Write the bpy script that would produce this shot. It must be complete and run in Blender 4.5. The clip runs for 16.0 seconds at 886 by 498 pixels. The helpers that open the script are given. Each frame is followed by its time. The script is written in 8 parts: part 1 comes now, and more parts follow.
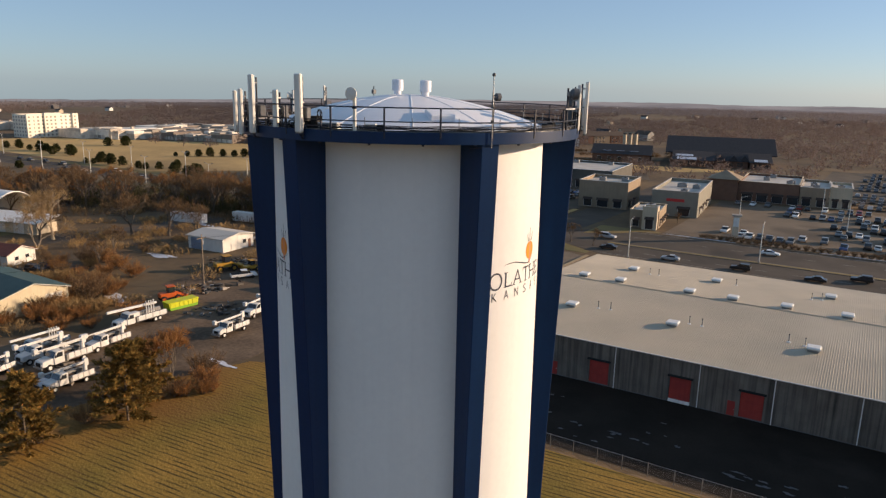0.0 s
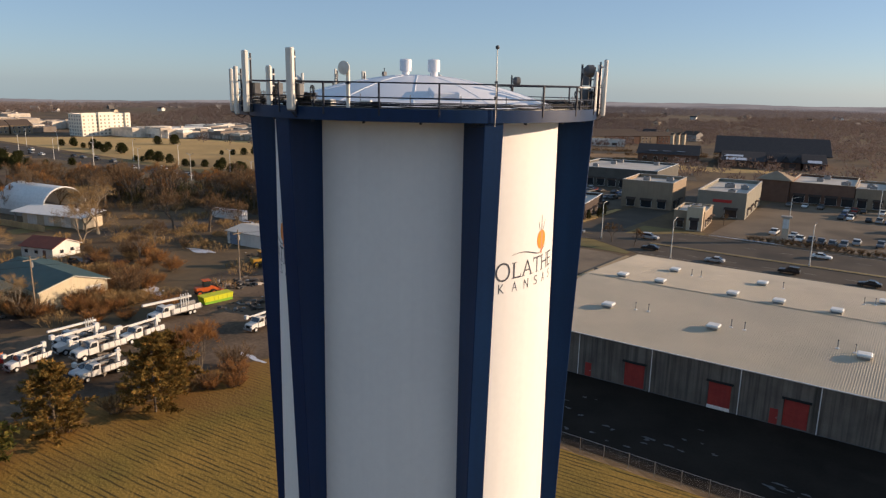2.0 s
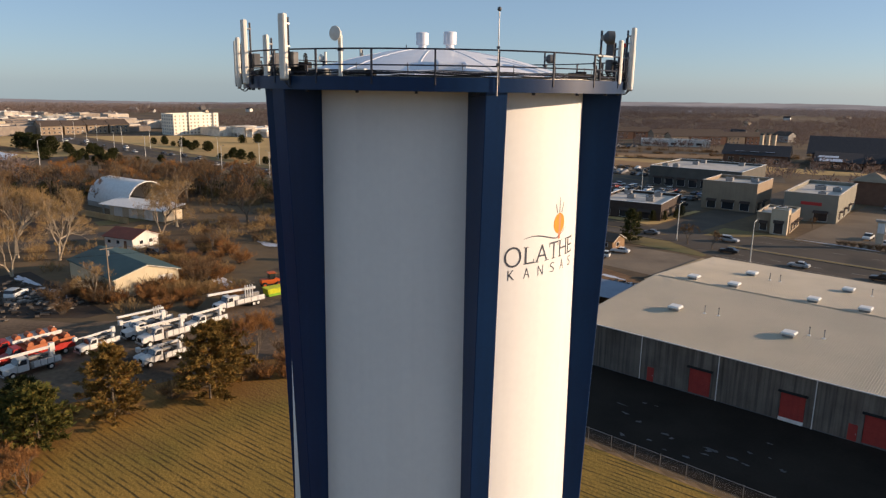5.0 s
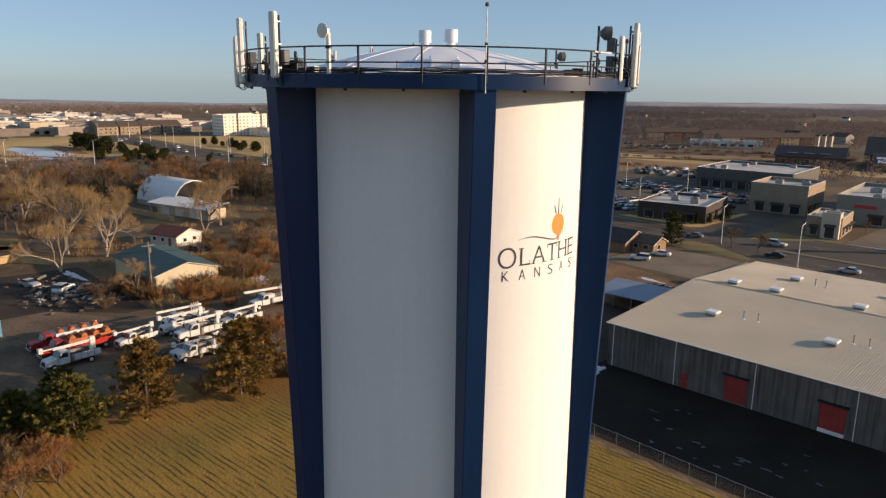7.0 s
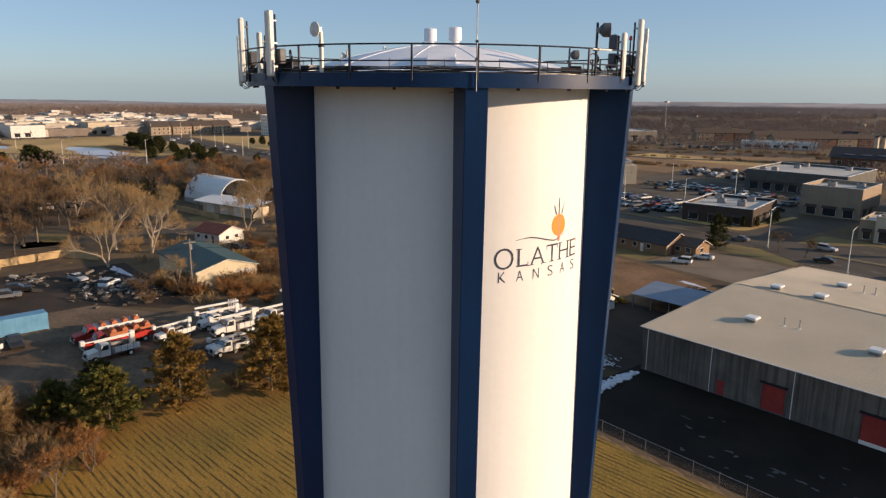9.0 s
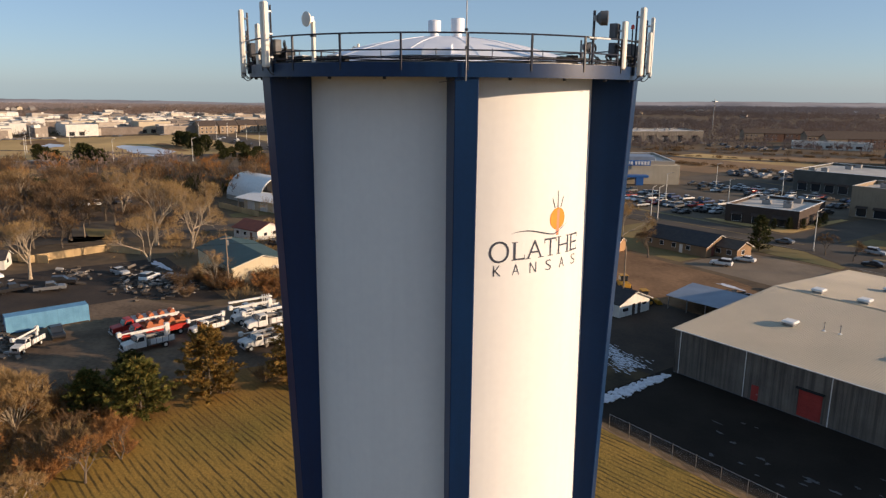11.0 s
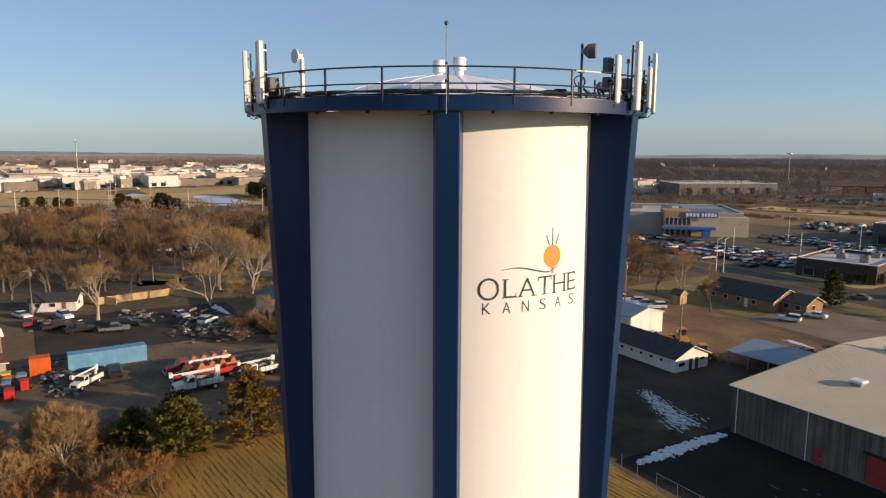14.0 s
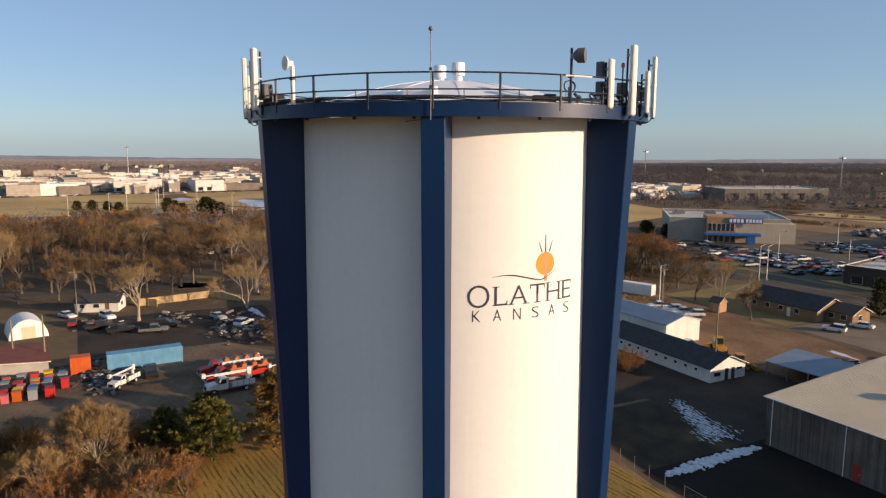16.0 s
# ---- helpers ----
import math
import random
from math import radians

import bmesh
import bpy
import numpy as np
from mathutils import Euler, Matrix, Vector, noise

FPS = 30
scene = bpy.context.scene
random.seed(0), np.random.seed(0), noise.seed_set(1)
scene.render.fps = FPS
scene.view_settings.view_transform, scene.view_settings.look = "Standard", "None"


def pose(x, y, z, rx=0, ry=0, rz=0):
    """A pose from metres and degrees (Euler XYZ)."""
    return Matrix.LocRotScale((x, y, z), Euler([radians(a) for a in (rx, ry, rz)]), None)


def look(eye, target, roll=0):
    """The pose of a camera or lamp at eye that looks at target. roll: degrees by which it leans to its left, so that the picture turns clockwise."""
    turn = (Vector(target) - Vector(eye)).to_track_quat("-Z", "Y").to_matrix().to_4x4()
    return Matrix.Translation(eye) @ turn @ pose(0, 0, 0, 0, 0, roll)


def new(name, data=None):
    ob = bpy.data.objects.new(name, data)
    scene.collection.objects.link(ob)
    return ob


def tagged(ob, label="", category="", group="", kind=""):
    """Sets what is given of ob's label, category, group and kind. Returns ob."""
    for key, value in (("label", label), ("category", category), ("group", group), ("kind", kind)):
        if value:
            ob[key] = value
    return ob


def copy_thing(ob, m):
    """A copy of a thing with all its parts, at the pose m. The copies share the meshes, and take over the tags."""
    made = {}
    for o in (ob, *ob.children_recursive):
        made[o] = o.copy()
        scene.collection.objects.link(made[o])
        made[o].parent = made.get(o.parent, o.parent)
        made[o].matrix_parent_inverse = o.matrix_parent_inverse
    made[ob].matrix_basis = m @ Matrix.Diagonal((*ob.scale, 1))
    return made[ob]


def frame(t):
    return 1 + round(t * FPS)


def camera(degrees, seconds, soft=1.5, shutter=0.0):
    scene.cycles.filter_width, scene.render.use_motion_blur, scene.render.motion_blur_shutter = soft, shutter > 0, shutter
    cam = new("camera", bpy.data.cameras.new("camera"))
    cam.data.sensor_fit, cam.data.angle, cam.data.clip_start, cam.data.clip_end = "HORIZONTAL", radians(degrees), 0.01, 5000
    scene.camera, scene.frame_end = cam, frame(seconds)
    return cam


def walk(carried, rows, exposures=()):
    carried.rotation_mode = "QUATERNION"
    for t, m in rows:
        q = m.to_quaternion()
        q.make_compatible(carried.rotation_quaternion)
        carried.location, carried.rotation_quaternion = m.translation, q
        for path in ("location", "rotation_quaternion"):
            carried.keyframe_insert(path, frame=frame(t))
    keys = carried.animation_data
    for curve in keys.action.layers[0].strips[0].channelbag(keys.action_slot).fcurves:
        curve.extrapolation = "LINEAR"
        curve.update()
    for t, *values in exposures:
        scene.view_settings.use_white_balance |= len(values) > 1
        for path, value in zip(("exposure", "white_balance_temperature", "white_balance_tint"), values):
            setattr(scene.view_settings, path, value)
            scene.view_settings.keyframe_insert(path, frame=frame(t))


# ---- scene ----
cam = camera(64.1, 16.0, soft=1.3)
METRES, EYE, TILT, LEAN, TURN = 19.0, 42.0, -0.4, 0.0, 32.4
ROWS = [
    (0.0, 0.0, 0.0, 0.0, 0.27, -12.46, -1.22),
    (0.5, 0.0291, 0.027, -0.0086, 1.29, -12.47, -1.21),
    (1.0, 0.0537, 0.0535, -0.0209, 2.19, -12.47, -1.2),
    (1.5, 0.0777, 0.0799, -0.0362, 3.06, -12.46, -1.18),
    (2.0, 0.0997, 0.1012, -0.0533, 3.91, -12.46, -1.15),
    (2.5, 0.1278, 0.1279, -0.0767, 4.97, -12.44, -1.11),
    (3.0, 0.1523, 0.1494, -0.0979, 5.95, -12.43, -1.08),
    (3.5, 0.1822, 0.1737, -0.117, 7.24, -12.41, -1.03),
    (4.0, 0.2084, 0.1905, -0.1168, 8.38, -12.43, -0.99),
    (6.5, 0.345, 0.2542, -0.1207, 13.24, -12.47, -0.81),
    (7.0, 0.3726, 0.2643, -0.1222, 14.18, -12.46, -0.77),
    (7.5, 0.3978, 0.2745, -0.1236, 15.09, -12.47, -0.76),
    (8.0, 0.4261, 0.2847, -0.1244, 16.13, -12.47, -0.73),
    (8.5, 0.4512, 0.2959, -0.1246, 17.05, -12.47, -0.7),
    (9.0, 0.4755, 0.3074, -0.1251, 17.96, -12.47, -0.67),
    (11.5, 0.5956, 0.3684, -0.1572, 22.41, -12.49, -0.58),
    (12.0, 0.6207, 0.3829, -0.173, 23.36, -12.49, -0.54),
    (12.5, 0.6441, 0.3965, -0.1801, 24.26, -12.5, -0.51),
    (13.0, 0.6691, 0.4129, -0.181, 25.23, -11.88, -0.5),
    (13.5, 0.6936, 0.4293, -0.1812, 26.16, -9.87, -0.49),
    (14.0, 0.717, 0.4419, -0.1806, 27.01, -8.37, -0.47),
    (14.5, 0.7416, 0.4568, -0.1799, 27.86, -8.03, -0.45),
    (15.0, 0.764, 0.4724, -0.1792, 28.71, -8.03, -0.42),
    (15.5, 0.7865, 0.4882, -0.1785, 29.6, -8.02, -0.41),
    (16.0, 0.8088, 0.5041, -0.1772, 30.48, -8.02, -0.38),
]
walk(cam, [(t, pose(0, 0, EYE, TILT, LEAN, TURN) @ pose(METRES * x, METRES * y, METRES * z, 90 + pitch, roll, yaw)) for t, x, y, z, yaw, pitch, roll in ROWS],
     [(0.0, 0.35, 7150, 19), (16.0, 0.35, 7150, 19)])

# ---- light ----
SUN_AZ, SUN_EL = radians(42), radians(12.5)
world = bpy.data.worlds.new("sky")
scene.world = world
world.use_nodes = True
wn = world.node_tree
bg = wn.nodes["Background"]
sky = wn.nodes.new("ShaderNodeTexSky")
sky.sky_type, sky.sun_disc = "NISHITA", False
sky.sun_elevation, sky.sun_rotation = SUN_EL, radians(90) - SUN_AZ
sky.altitude, sky.air_density, sky.dust_density, sky.ozone_density = 400, 0.78, 0.52, 3.6
wn.links.new(sky.outputs["Color"], bg.inputs["Color"])
bg.inputs["Strength"].default_value = 0.119
# a thin even veil of winter haze over the whole sky
veil = wn.nodes.new("ShaderNodeBackground")
veil.inputs["Color"].default_value, veil.inputs["Strength"].default_value = (0.225, 0.365, 0.49, 1), 1.0
hazy = wn.nodes.new("ShaderNodeMixShader")
hazy.inputs[0].default_value = 0.45
wn.links.new(bg.outputs[0], hazy.inputs[1])
wn.links.new(veil.outputs[0], hazy.inputs[2])
wn.links.new(hazy.outputs[0], wn.nodes["World Output"].inputs["Surface"])
sun_data = bpy.data.lights.new("sun", "SUN")
sun_data.energy, sun_data.angle, sun_data.color = 5.0, radians(0.6), (1.0, 0.80, 0.57)
sun = new("sun", sun_data)
sun.matrix_world = look((0, 0, 0), (-math.cos(SUN_AZ) * math.cos(SUN_EL), -math.sin(SUN_AZ) * math.cos(SUN_EL), -math.sin(SUN_EL)))

# ---- materials ----
MATS = {}


def surf(name, c1, c2=None, rough=0.8, scale=1.0, fine=12.0, metal=0.0, bump=0.15, vary=0.0, streak=0.0, stain=None, spec=0.3):
    """A surface with variation at two scales; streak: vertical run-off marks; vary: difference from piece to piece."""
    if name in MATS:
        return MATS[name]
    m = bpy.data.materials.new(name)
    m.use_nodes = True
    n, l = m.node_tree.nodes, m.node_tree.links
    b = n["Principled BSDF"]
    c2 = c2 or tuple(v * 0.75 for v in c1)
    geo = n.new("ShaderNodeNewGeometry")
    big = n.new("ShaderNodeTexNoise")
    big.inputs["Scale"].default_value, big.inputs["Detail"].default_value = scale, 4
    small = n.new("ShaderNodeTexNoise")
    small.inputs["Scale"].default_value, small.inputs["Detail"].default_value = fine, 3
    l.new(geo.outputs["Position"], big.inputs["Vector"])
    l.new(geo.outputs["Position"], small.inputs["Vector"])
    add = n.new("ShaderNodeMath")
    add.operation = "MULTIPLY_ADD"
    l.new(small.outputs["Fac"], add.inputs[0])
    add.inputs[1].default_value = 0.45
    l.new(big.outputs["Fac"], add.inputs[2])
    ramp = n.new("ShaderNodeMapRange")
    ramp.inputs[1].default_value, ramp.inputs[2].default_value = 0.5, 0.95
    l.new(add.outputs[0], ramp.inputs[0])
    mix = n.new("ShaderNodeMix")
    mix.data_type = "RGBA"
    mix.inputs[6].default_value, mix.inputs[7].default_value = (*c1, 1), (*c2, 1)
    l.new(ramp.outputs[0], mix.inputs[0])
    out = mix.outputs[2]
    if stain:
        sn = n.new("ShaderNodeTexNoise")
        sn.inputs["Scale"].default_value, sn.inputs["Detail"].default_value = scale * 0.35, 6
        l.new(geo.outputs["Position"], sn.inputs["Vector"])
        sr = n.new("ShaderNodeMapRange")
        sr.inputs[1].default_value, sr.inputs[2].default_value = 0.55, 0.68
        l.new(sn.outputs["Fac"], sr.inputs[0])
        m2 = n.new("ShaderNodeMix")
        m2.data_type = "RGBA"
        m2.inputs[7].default_value = (*stain, 1)
        l.new(sr.outputs[0], m2.inputs[0])
        l.new(out, m2.inputs[6])
        out = m2.outputs[2]
    if streak:
        mp = n.new("ShaderNodeMapping")
        mp.inputs["Scale"].default_value = (1.6, 1.6, 0.05)
        l.new(geo.outputs["Position"], mp.inputs["Vector"])
        st = n.new("ShaderNodeTexNoise")
        st.inputs["Scale"].default_value, st.inputs["Detail"].default_value = 1.5, 5
        l.new(mp.outputs[0], st.inputs["Vector"])
        r2 = n.new("ShaderNodeMapRange")
        r2.inputs[1].default_value, r2.inputs[2].default_value = 0.42, 0.75
        r2.inputs[3].default_value, r2.inputs[4].default_value = 1.0, 1.0 - streak
        l.new(st.outputs["Fac"], r2.inputs[0])
        m3 = n.new("ShaderNodeVectorMath")
        m3.operation = "SCALE"
        l.new(out, m3.inputs[0])
        l.new(r2.outputs[0], m3.inputs[3])
        out = m3.outputs[0]
    if vary:
        oi = n.new("ShaderNodeObjectInfo")
        r3 = n.new("ShaderNodeMapRange")
        r3.inputs[3].default_value, r3.inputs[4].default_value = 1 - vary, 1 + vary
        l.new(oi.outputs["Random"], r3.inputs[0])
        m4 = n.new("ShaderNodeVectorMath")
        m4.operation = "SCALE"
        l.new(out, m4.inputs[0])
        l.new(r3.outputs[0], m4.inputs[3])
        out = m4.outputs[0]
    l.new(out, b.inputs["Base Color"])
    b.inputs["Roughness"].default_value = rough
    b.inputs["Metallic"].default_value = metal
    b.inputs["Specular IOR Level"].default_value = spec
    if bump:
        bp = n.new("ShaderNodeBump")
        bp.inputs["Strength"].default_value, bp.inputs["Distance"].default_value = bump, 0.02
        l.new(small.outputs["Fac"], bp.inputs["Height"])
        l.new(bp.outputs[0], b.inputs["Normal"])
    MATS[name] = m
    return m


def island(name, c1, c2, rough=0.9, c3=None, thin=0.0):
    """Colour that differs from clump to clump of one mesh."""
    if name in MATS:
        return MATS[name]
    m = bpy.data.materials.new(name)
    m.use_nodes = True
    n, l = m.node_tree.nodes, m.node_tree.links
    b = n["Principled BSDF"]
    geo = n.new("ShaderNodeNewGeometry")
    ramp = n.new("ShaderNodeValToRGB")
    ramp.color_ramp.elements[0].color, ramp.color_ramp.elements[1].color = (*c1, 1), (*c2, 1)
    if c3:
        e = ramp.color_ramp.elements.new(0.85)
        e.color = (*c2, 1)
        ramp.color_ramp.elements[2].color = (*c3, 1)
    l.new(geo.outputs["Random Per Island"], ramp.inputs[0])
    ns = n.new("ShaderNodeTexNoise")
    ns.inputs["Scale"].default_value = 0.35
    l.new(geo.outputs["Position"], ns.inputs["Vector"])
    mr = n.new("ShaderNodeMapRange")
    mr.inputs[3].default_value, mr.inputs[4].default_value = 0.65, 1.35
    l.new(ns.outputs["Fac"], mr.inputs[0])
    sc = n.new("ShaderNodeVectorMath")
    sc.operation = "SCALE"
    l.new(ramp.outputs[0], sc.inputs[0])
    l.new(mr.outputs[0], sc.inputs[3])
    l.new(sc.outputs[0], b.inputs["Base Color"])
    b.inputs["Roughness"].default_value, b.inputs["Specular IOR Level"].default_value = rough, 0.1
    if thin:
        tr = n.new("ShaderNodeBsdfTranslucent")
        l.new(sc.outputs[0], tr.inputs["Color"])
        mx = n.new("ShaderNodeMixShader")
        mx.inputs[0].default_value = thin
        l.new(b.outputs[0], mx.inputs[1])
        l.new(tr.outputs[0], mx.inputs[2])
        l.new(mx.outputs[0], n["Material Output"].inputs["Surface"])
    MATS[name] = m
    return m


WHITE_PAINT = surf("tank white paint", (0.77, 0.76, 0.735), (0.71, 0.70, 0.685), 0.6, 0.15, 3, bump=0.03, streak=0.03)
BLUE_PAINT = surf("navy tank paint", (0.003, 0.028, 0.090), (0.003, 0.022, 0.072), 0.36, 0.25, 6, bump=0.03, streak=0.15, spec=0.26)
DOME_PAINT = surf("dome white paint", (0.80, 0.81, 0.84), (0.72, 0.73, 0.77), 0.38, 0.5, 8, bump=0.03)
RAIL_PAINT = surf("dark rail paint", (0.018, 0.025, 0.045), (0.028, 0.030, 0.038), 0.45, 4, 40, bump=0.05)
ANT_WHITE = surf("antenna radome", (0.74, 0.72, 0.66), (0.66, 0.64, 0.58), 0.5, 3, 30, bump=0.03)
GALV = surf("galvanised steel", (0.34, 0.34, 0.34), (0.22, 0.22, 0.22), 0.45, 6, 50, metal=0.7, bump=0.05)
GREY_BOX = surf("grey equipment", (0.13, 0.135, 0.14), (0.09, 0.09, 0.095), 0.55, 4, 40, bump=0.04)
BLACK = surf("black rubber", (0.012, 0.012, 0.013), (0.02, 0.02, 0.02), 0.75, 4, 40, bump=0.1)
INK = surf("dark lettering", (0.035, 0.045, 0.07), (0.05, 0.055, 0.075), 0.5, 2, 20, bump=0.0)
ORANGE = surf("orange disc paint", (0.85, 0.27, 0.02), (0.78, 0.22, 0.02), 0.5, 2, 20, bump=0.0)
PINK = surf("salmon stripe paint", (0.75, 0.25, 0.14), (0.7, 0.22, 0.12), 0.5, 2, 20, bump=0.0)
RED_LAMP = surf("red beacon glass", (0.55, 0.03, 0.02), None, 0.25, 4, 20, bump=0.0, spec=0.6)
WHITE_METAL = surf("white coated metal", (0.78, 0.77, 0.74), (0.68, 0.67, 0.64), 0.45, 1.0, 12, bump=0.04, streak=0.1)
ROOF_METAL = surf("galvalume roof sheet", (0.49, 0.42, 0.315), (0.41, 0.355, 0.27), 0.6, 0.12, 5, bump=0.05, stain=(0.53, 0.455, 0.345))
WALL_METAL = surf("grey wall sheet", (0.19, 0.168, 0.145), (0.125, 0.11, 0.095), 0.65, 0.4, 6, bump=0.06, streak=0.7)
DOOR_RED = surf("red door paint", (0.36, 0.045, 0.035), (0.28, 0.035, 0.03), 0.55, 1, 12, bump=0.06, streak=0.15)
CONCRETE = surf("concrete", (0.40, 0.37, 0.33), (0.30, 0.28, 0.25), 0.85, 0.5, 8, bump=0.2, stain=(0.26, 0.24, 0.22))
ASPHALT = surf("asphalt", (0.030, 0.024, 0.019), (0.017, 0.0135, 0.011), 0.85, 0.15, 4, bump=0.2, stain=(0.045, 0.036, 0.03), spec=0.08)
ROAD = surf("worn road", (0.115, 0.094, 0.074), (0.075, 0.063, 0.052), 0.85, 0.12, 3, bump=0.15, stain=(0.06, 0.053, 0.046), spec=0.12)
LOT = surf("parking lot asphalt", (0.15, 0.12, 0.088), (0.088, 0.073, 0.057), 0.85, 0.08, 2, bump=0.15, stain=(0.065, 0.057, 0.05), spec=0.12)
GRAVEL = surf("packed gravel yard", (0.22, 0.155, 0.105), (0.075, 0.055, 0.04), 0.95, 0.09, 1.5, bump=0.3, stain=(0.04, 0.03, 0.024), spec=0.1)
DIRT = surf("bare brown dirt", (0.29, 0.17, 0.095), (0.14, 0.084, 0.048), 0.95, 0.1, 1.2, bump=0.3, stain=(0.085, 0.053, 0.033), spec=0.1)
SNOW = surf("old snow", (0.70, 0.72, 0.77), (0.46, 0.48, 0.53), 0.75, 1.5, 10, bump=0.4, spec=0.2)
ICE = surf("frozen pond", (0.60, 0.62, 0.66), (0.36, 0.40, 0.46), 0.35, 0.05, 1, bump=0.1)
BARK = surf("grey-brown bark", (0.17, 0.135, 0.10), (0.09, 0.07, 0.055), 0.95, 2, 20, bump=0.5)
PALE_BARK = surf("pale bare bark", (0.44, 0.35, 0.25), (0.28, 0.22, 0.15), 0.95, 2, 20, bump=0.5)
WOOD_POLE = surf("weathered pole wood", (0.28, 0.22, 0.16), (0.18, 0.14, 0.10), 0.9, 1, 14, bump=0.3)
GLASS = surf("dark window glass", (0.02, 0.024, 0.03), (0.03, 0.034, 0.04), 0.12, 0.5, 5, bump=0.0, spec=0.8)
TYRE = surf("tyre rubber", (0.016, 0.016, 0.016), (0.03, 0.028, 0.026), 0.9, 2, 20, bump=0.2)
CHROME = surf("wheel steel", (0.5, 0.5, 0.5), (0.35, 0.35, 0.35), 0.35, 4, 30, metal=0.8, bump=0.0)

# ---- mesh helpers ----


def part(name, bm, material, parent=None, label="", smooth=False):
    """Links a bmesh as one mesh object under a thing or a part."""
    me = bpy.data.meshes.new(name)
    if smooth:
        for f in bm.faces:
            f.smooth = True
        bm.normal_update()
        for e in bm.edges:
            if len(e.link_faces) == 2 and e.calc_face_angle(0) > radians(35):
                e.smooth = False
    bm.to_mesh(me)
    bm.free()
    for m in (material if isinstance(material, (list, tuple)) else [material]):
        me.materials.append(m)
    ob = new(name, me)
    ob.parent = parent
    if label:
        tagged(ob, label)
    return ob


def thing(name, label, category, m=None, group="", kind=""):
    ob = new(name)
    ob.empty_display_size = 0.3
    ob.matrix_world = m or Matrix()
    return tagged(ob, label, category, group, kind)


def box(bm, x0, x1, y0, y1, z0, z1, bevel=0.0, m=None):
    r = bmesh.ops.create_cube(bm, size=1)
    vs = r["verts"]
    for v in vs:
        v.co = Vector(((x0 + x1) / 2 + v.co.x * (x1 - x0), (y0 + y1) / 2 + v.co.y * (y1 - y0), (z0 + z1) / 2 + v.co.z * (z1 - z0)))
    if bevel:
        es = list({e for v in vs for e in v.link_edges})
        out = bmesh.ops.bevel(bm, geom=es, offset=bevel, segments=1, affect="EDGES", clamp_overlap=True)
        vs = list({v for f in out["faces"] for v in f.verts} | {v for v in vs if v.is_valid})
    if m is not None:
        bmesh.ops.transform(bm, matrix=m, verts=[v for v in vs if v.is_valid])
    return bm


def bx(x0, x1, y0, y1, z0, z1, bevel=0.0, m=None):
    return box(bmesh.new(), x0, x1, y0, y1, z0, z1, bevel, m)


def tube(bm, a, b, r0, r1=None, n=8, caps=True):
    """A round bar from a to b."""
    a, b = Vector(a), Vector(b)
    r1 = r0 if r1 is None else r1
    q = (b - a).to_track_quat("Z", "Y").to_matrix()
    ra, rb = [], []
    for i in range(n):
        d = q @ Vector((math.cos(2 * math.pi * i / n), math.sin(2 * math.pi * i / n), 0))
        ra.append(bm.verts.new(a + d * r0))
        rb.append(bm.verts.new(b + d * r1))
    for i in range(n):
        bm.faces.new((ra[i], ra[(i + 1) % n], rb[(i + 1) % n], rb[i]))
    if caps:
        bm.faces.new(ra[::-1])
        bm.faces.new(rb)
    return bm


def hose(bm, pts, r, n=5):
    """A round hose through a line of points, as one skin."""
    rings = []
    for i, p in enumerate(pts):
        d = Vector(pts[min(i + 1, len(pts) - 1)]) - Vector(pts[max(i - 1, 0)])
        q = d.to_track_quat("Z", "Y").to_matrix()
        rings.append([bm.verts.new(Vector(p) + q @ Vector((r * math.cos(2 * math.pi * k / n), r * math.sin(2 * math.pi * k / n), 0))) for k in range(n)])
    for a, b in zip(rings, rings[1:]):
        for k in range(n):
            bm.faces.new((a[k], a[(k + 1) % n], b[(k + 1) % n], b[k]))
    return bm


def prism(bm, pts, y0, y1, m=None):
    """An outline of (x, z) points, drawn out from y0 to y1."""
    a = [bm.verts.new((x, y0, z)) for x, z in pts]
    b = [bm.verts.new((x, y1, z)) for x, z in pts]
    n = len(pts)
    fs = [bm.faces.new(a), bm.faces.new(b[::-1])]
    for i in range(n):
        fs.append(bm.faces.new((a[(i + 1) % n], a[i], b[i], b[(i + 1) % n])))
    bmesh.ops.recalc_face_normals(bm, faces=fs)
    if m is not None:
        bmesh.ops.transform(bm, matrix=m, verts=a + b)
    return bm


def revolve(bm, profile, n=48, a0=0.0, a1=2 * math.pi):
    """A profile of (radius, z) turned about the z axis."""
    full = abs(a1 - a0 - 2 * math.pi) < 1e-6
    rings = []
    for i in range(n if full else n + 1):
        a = a0 + (a1 - a0) * i / n
        rings.append([bm.verts.new((r * math.cos(a), r * math.sin(a), z)) for r, z in profile])
    for i in range(n):
        p, q = rings[i], rings[(i + 1) % len(rings)]
        for j in range(len(profile) - 1):
            bm.faces.new((p[j], q[j], q[j + 1], p[j + 1]))
    return bm


def sheet(name, pts, z, material, label, thick=0.3):
    """A flat piece of ground with its edge going down into the ground."""
    bm = bmesh.new()
    top = [bm.verts.new((x, y, z)) for x, y in pts]
    low = [bm.verts.new((x, y, z - thick)) for x, y in pts]
    f = bm.faces.new(top)
    n = len(pts)
    fs = [f]
    for i in range(n):
        fs.append(bm.faces.new((top[i], low[i], low[(i + 1) % n], top[(i + 1) % n])))
    if f.normal.z == 0:
        f.normal_update()
    if f.normal.z < 0:
        bmesh.ops.reverse_faces(bm, faces=fs)
    ob = part(name, bm, material)
    return tagged(ob, label, name.split("_")[0], kind="structure")


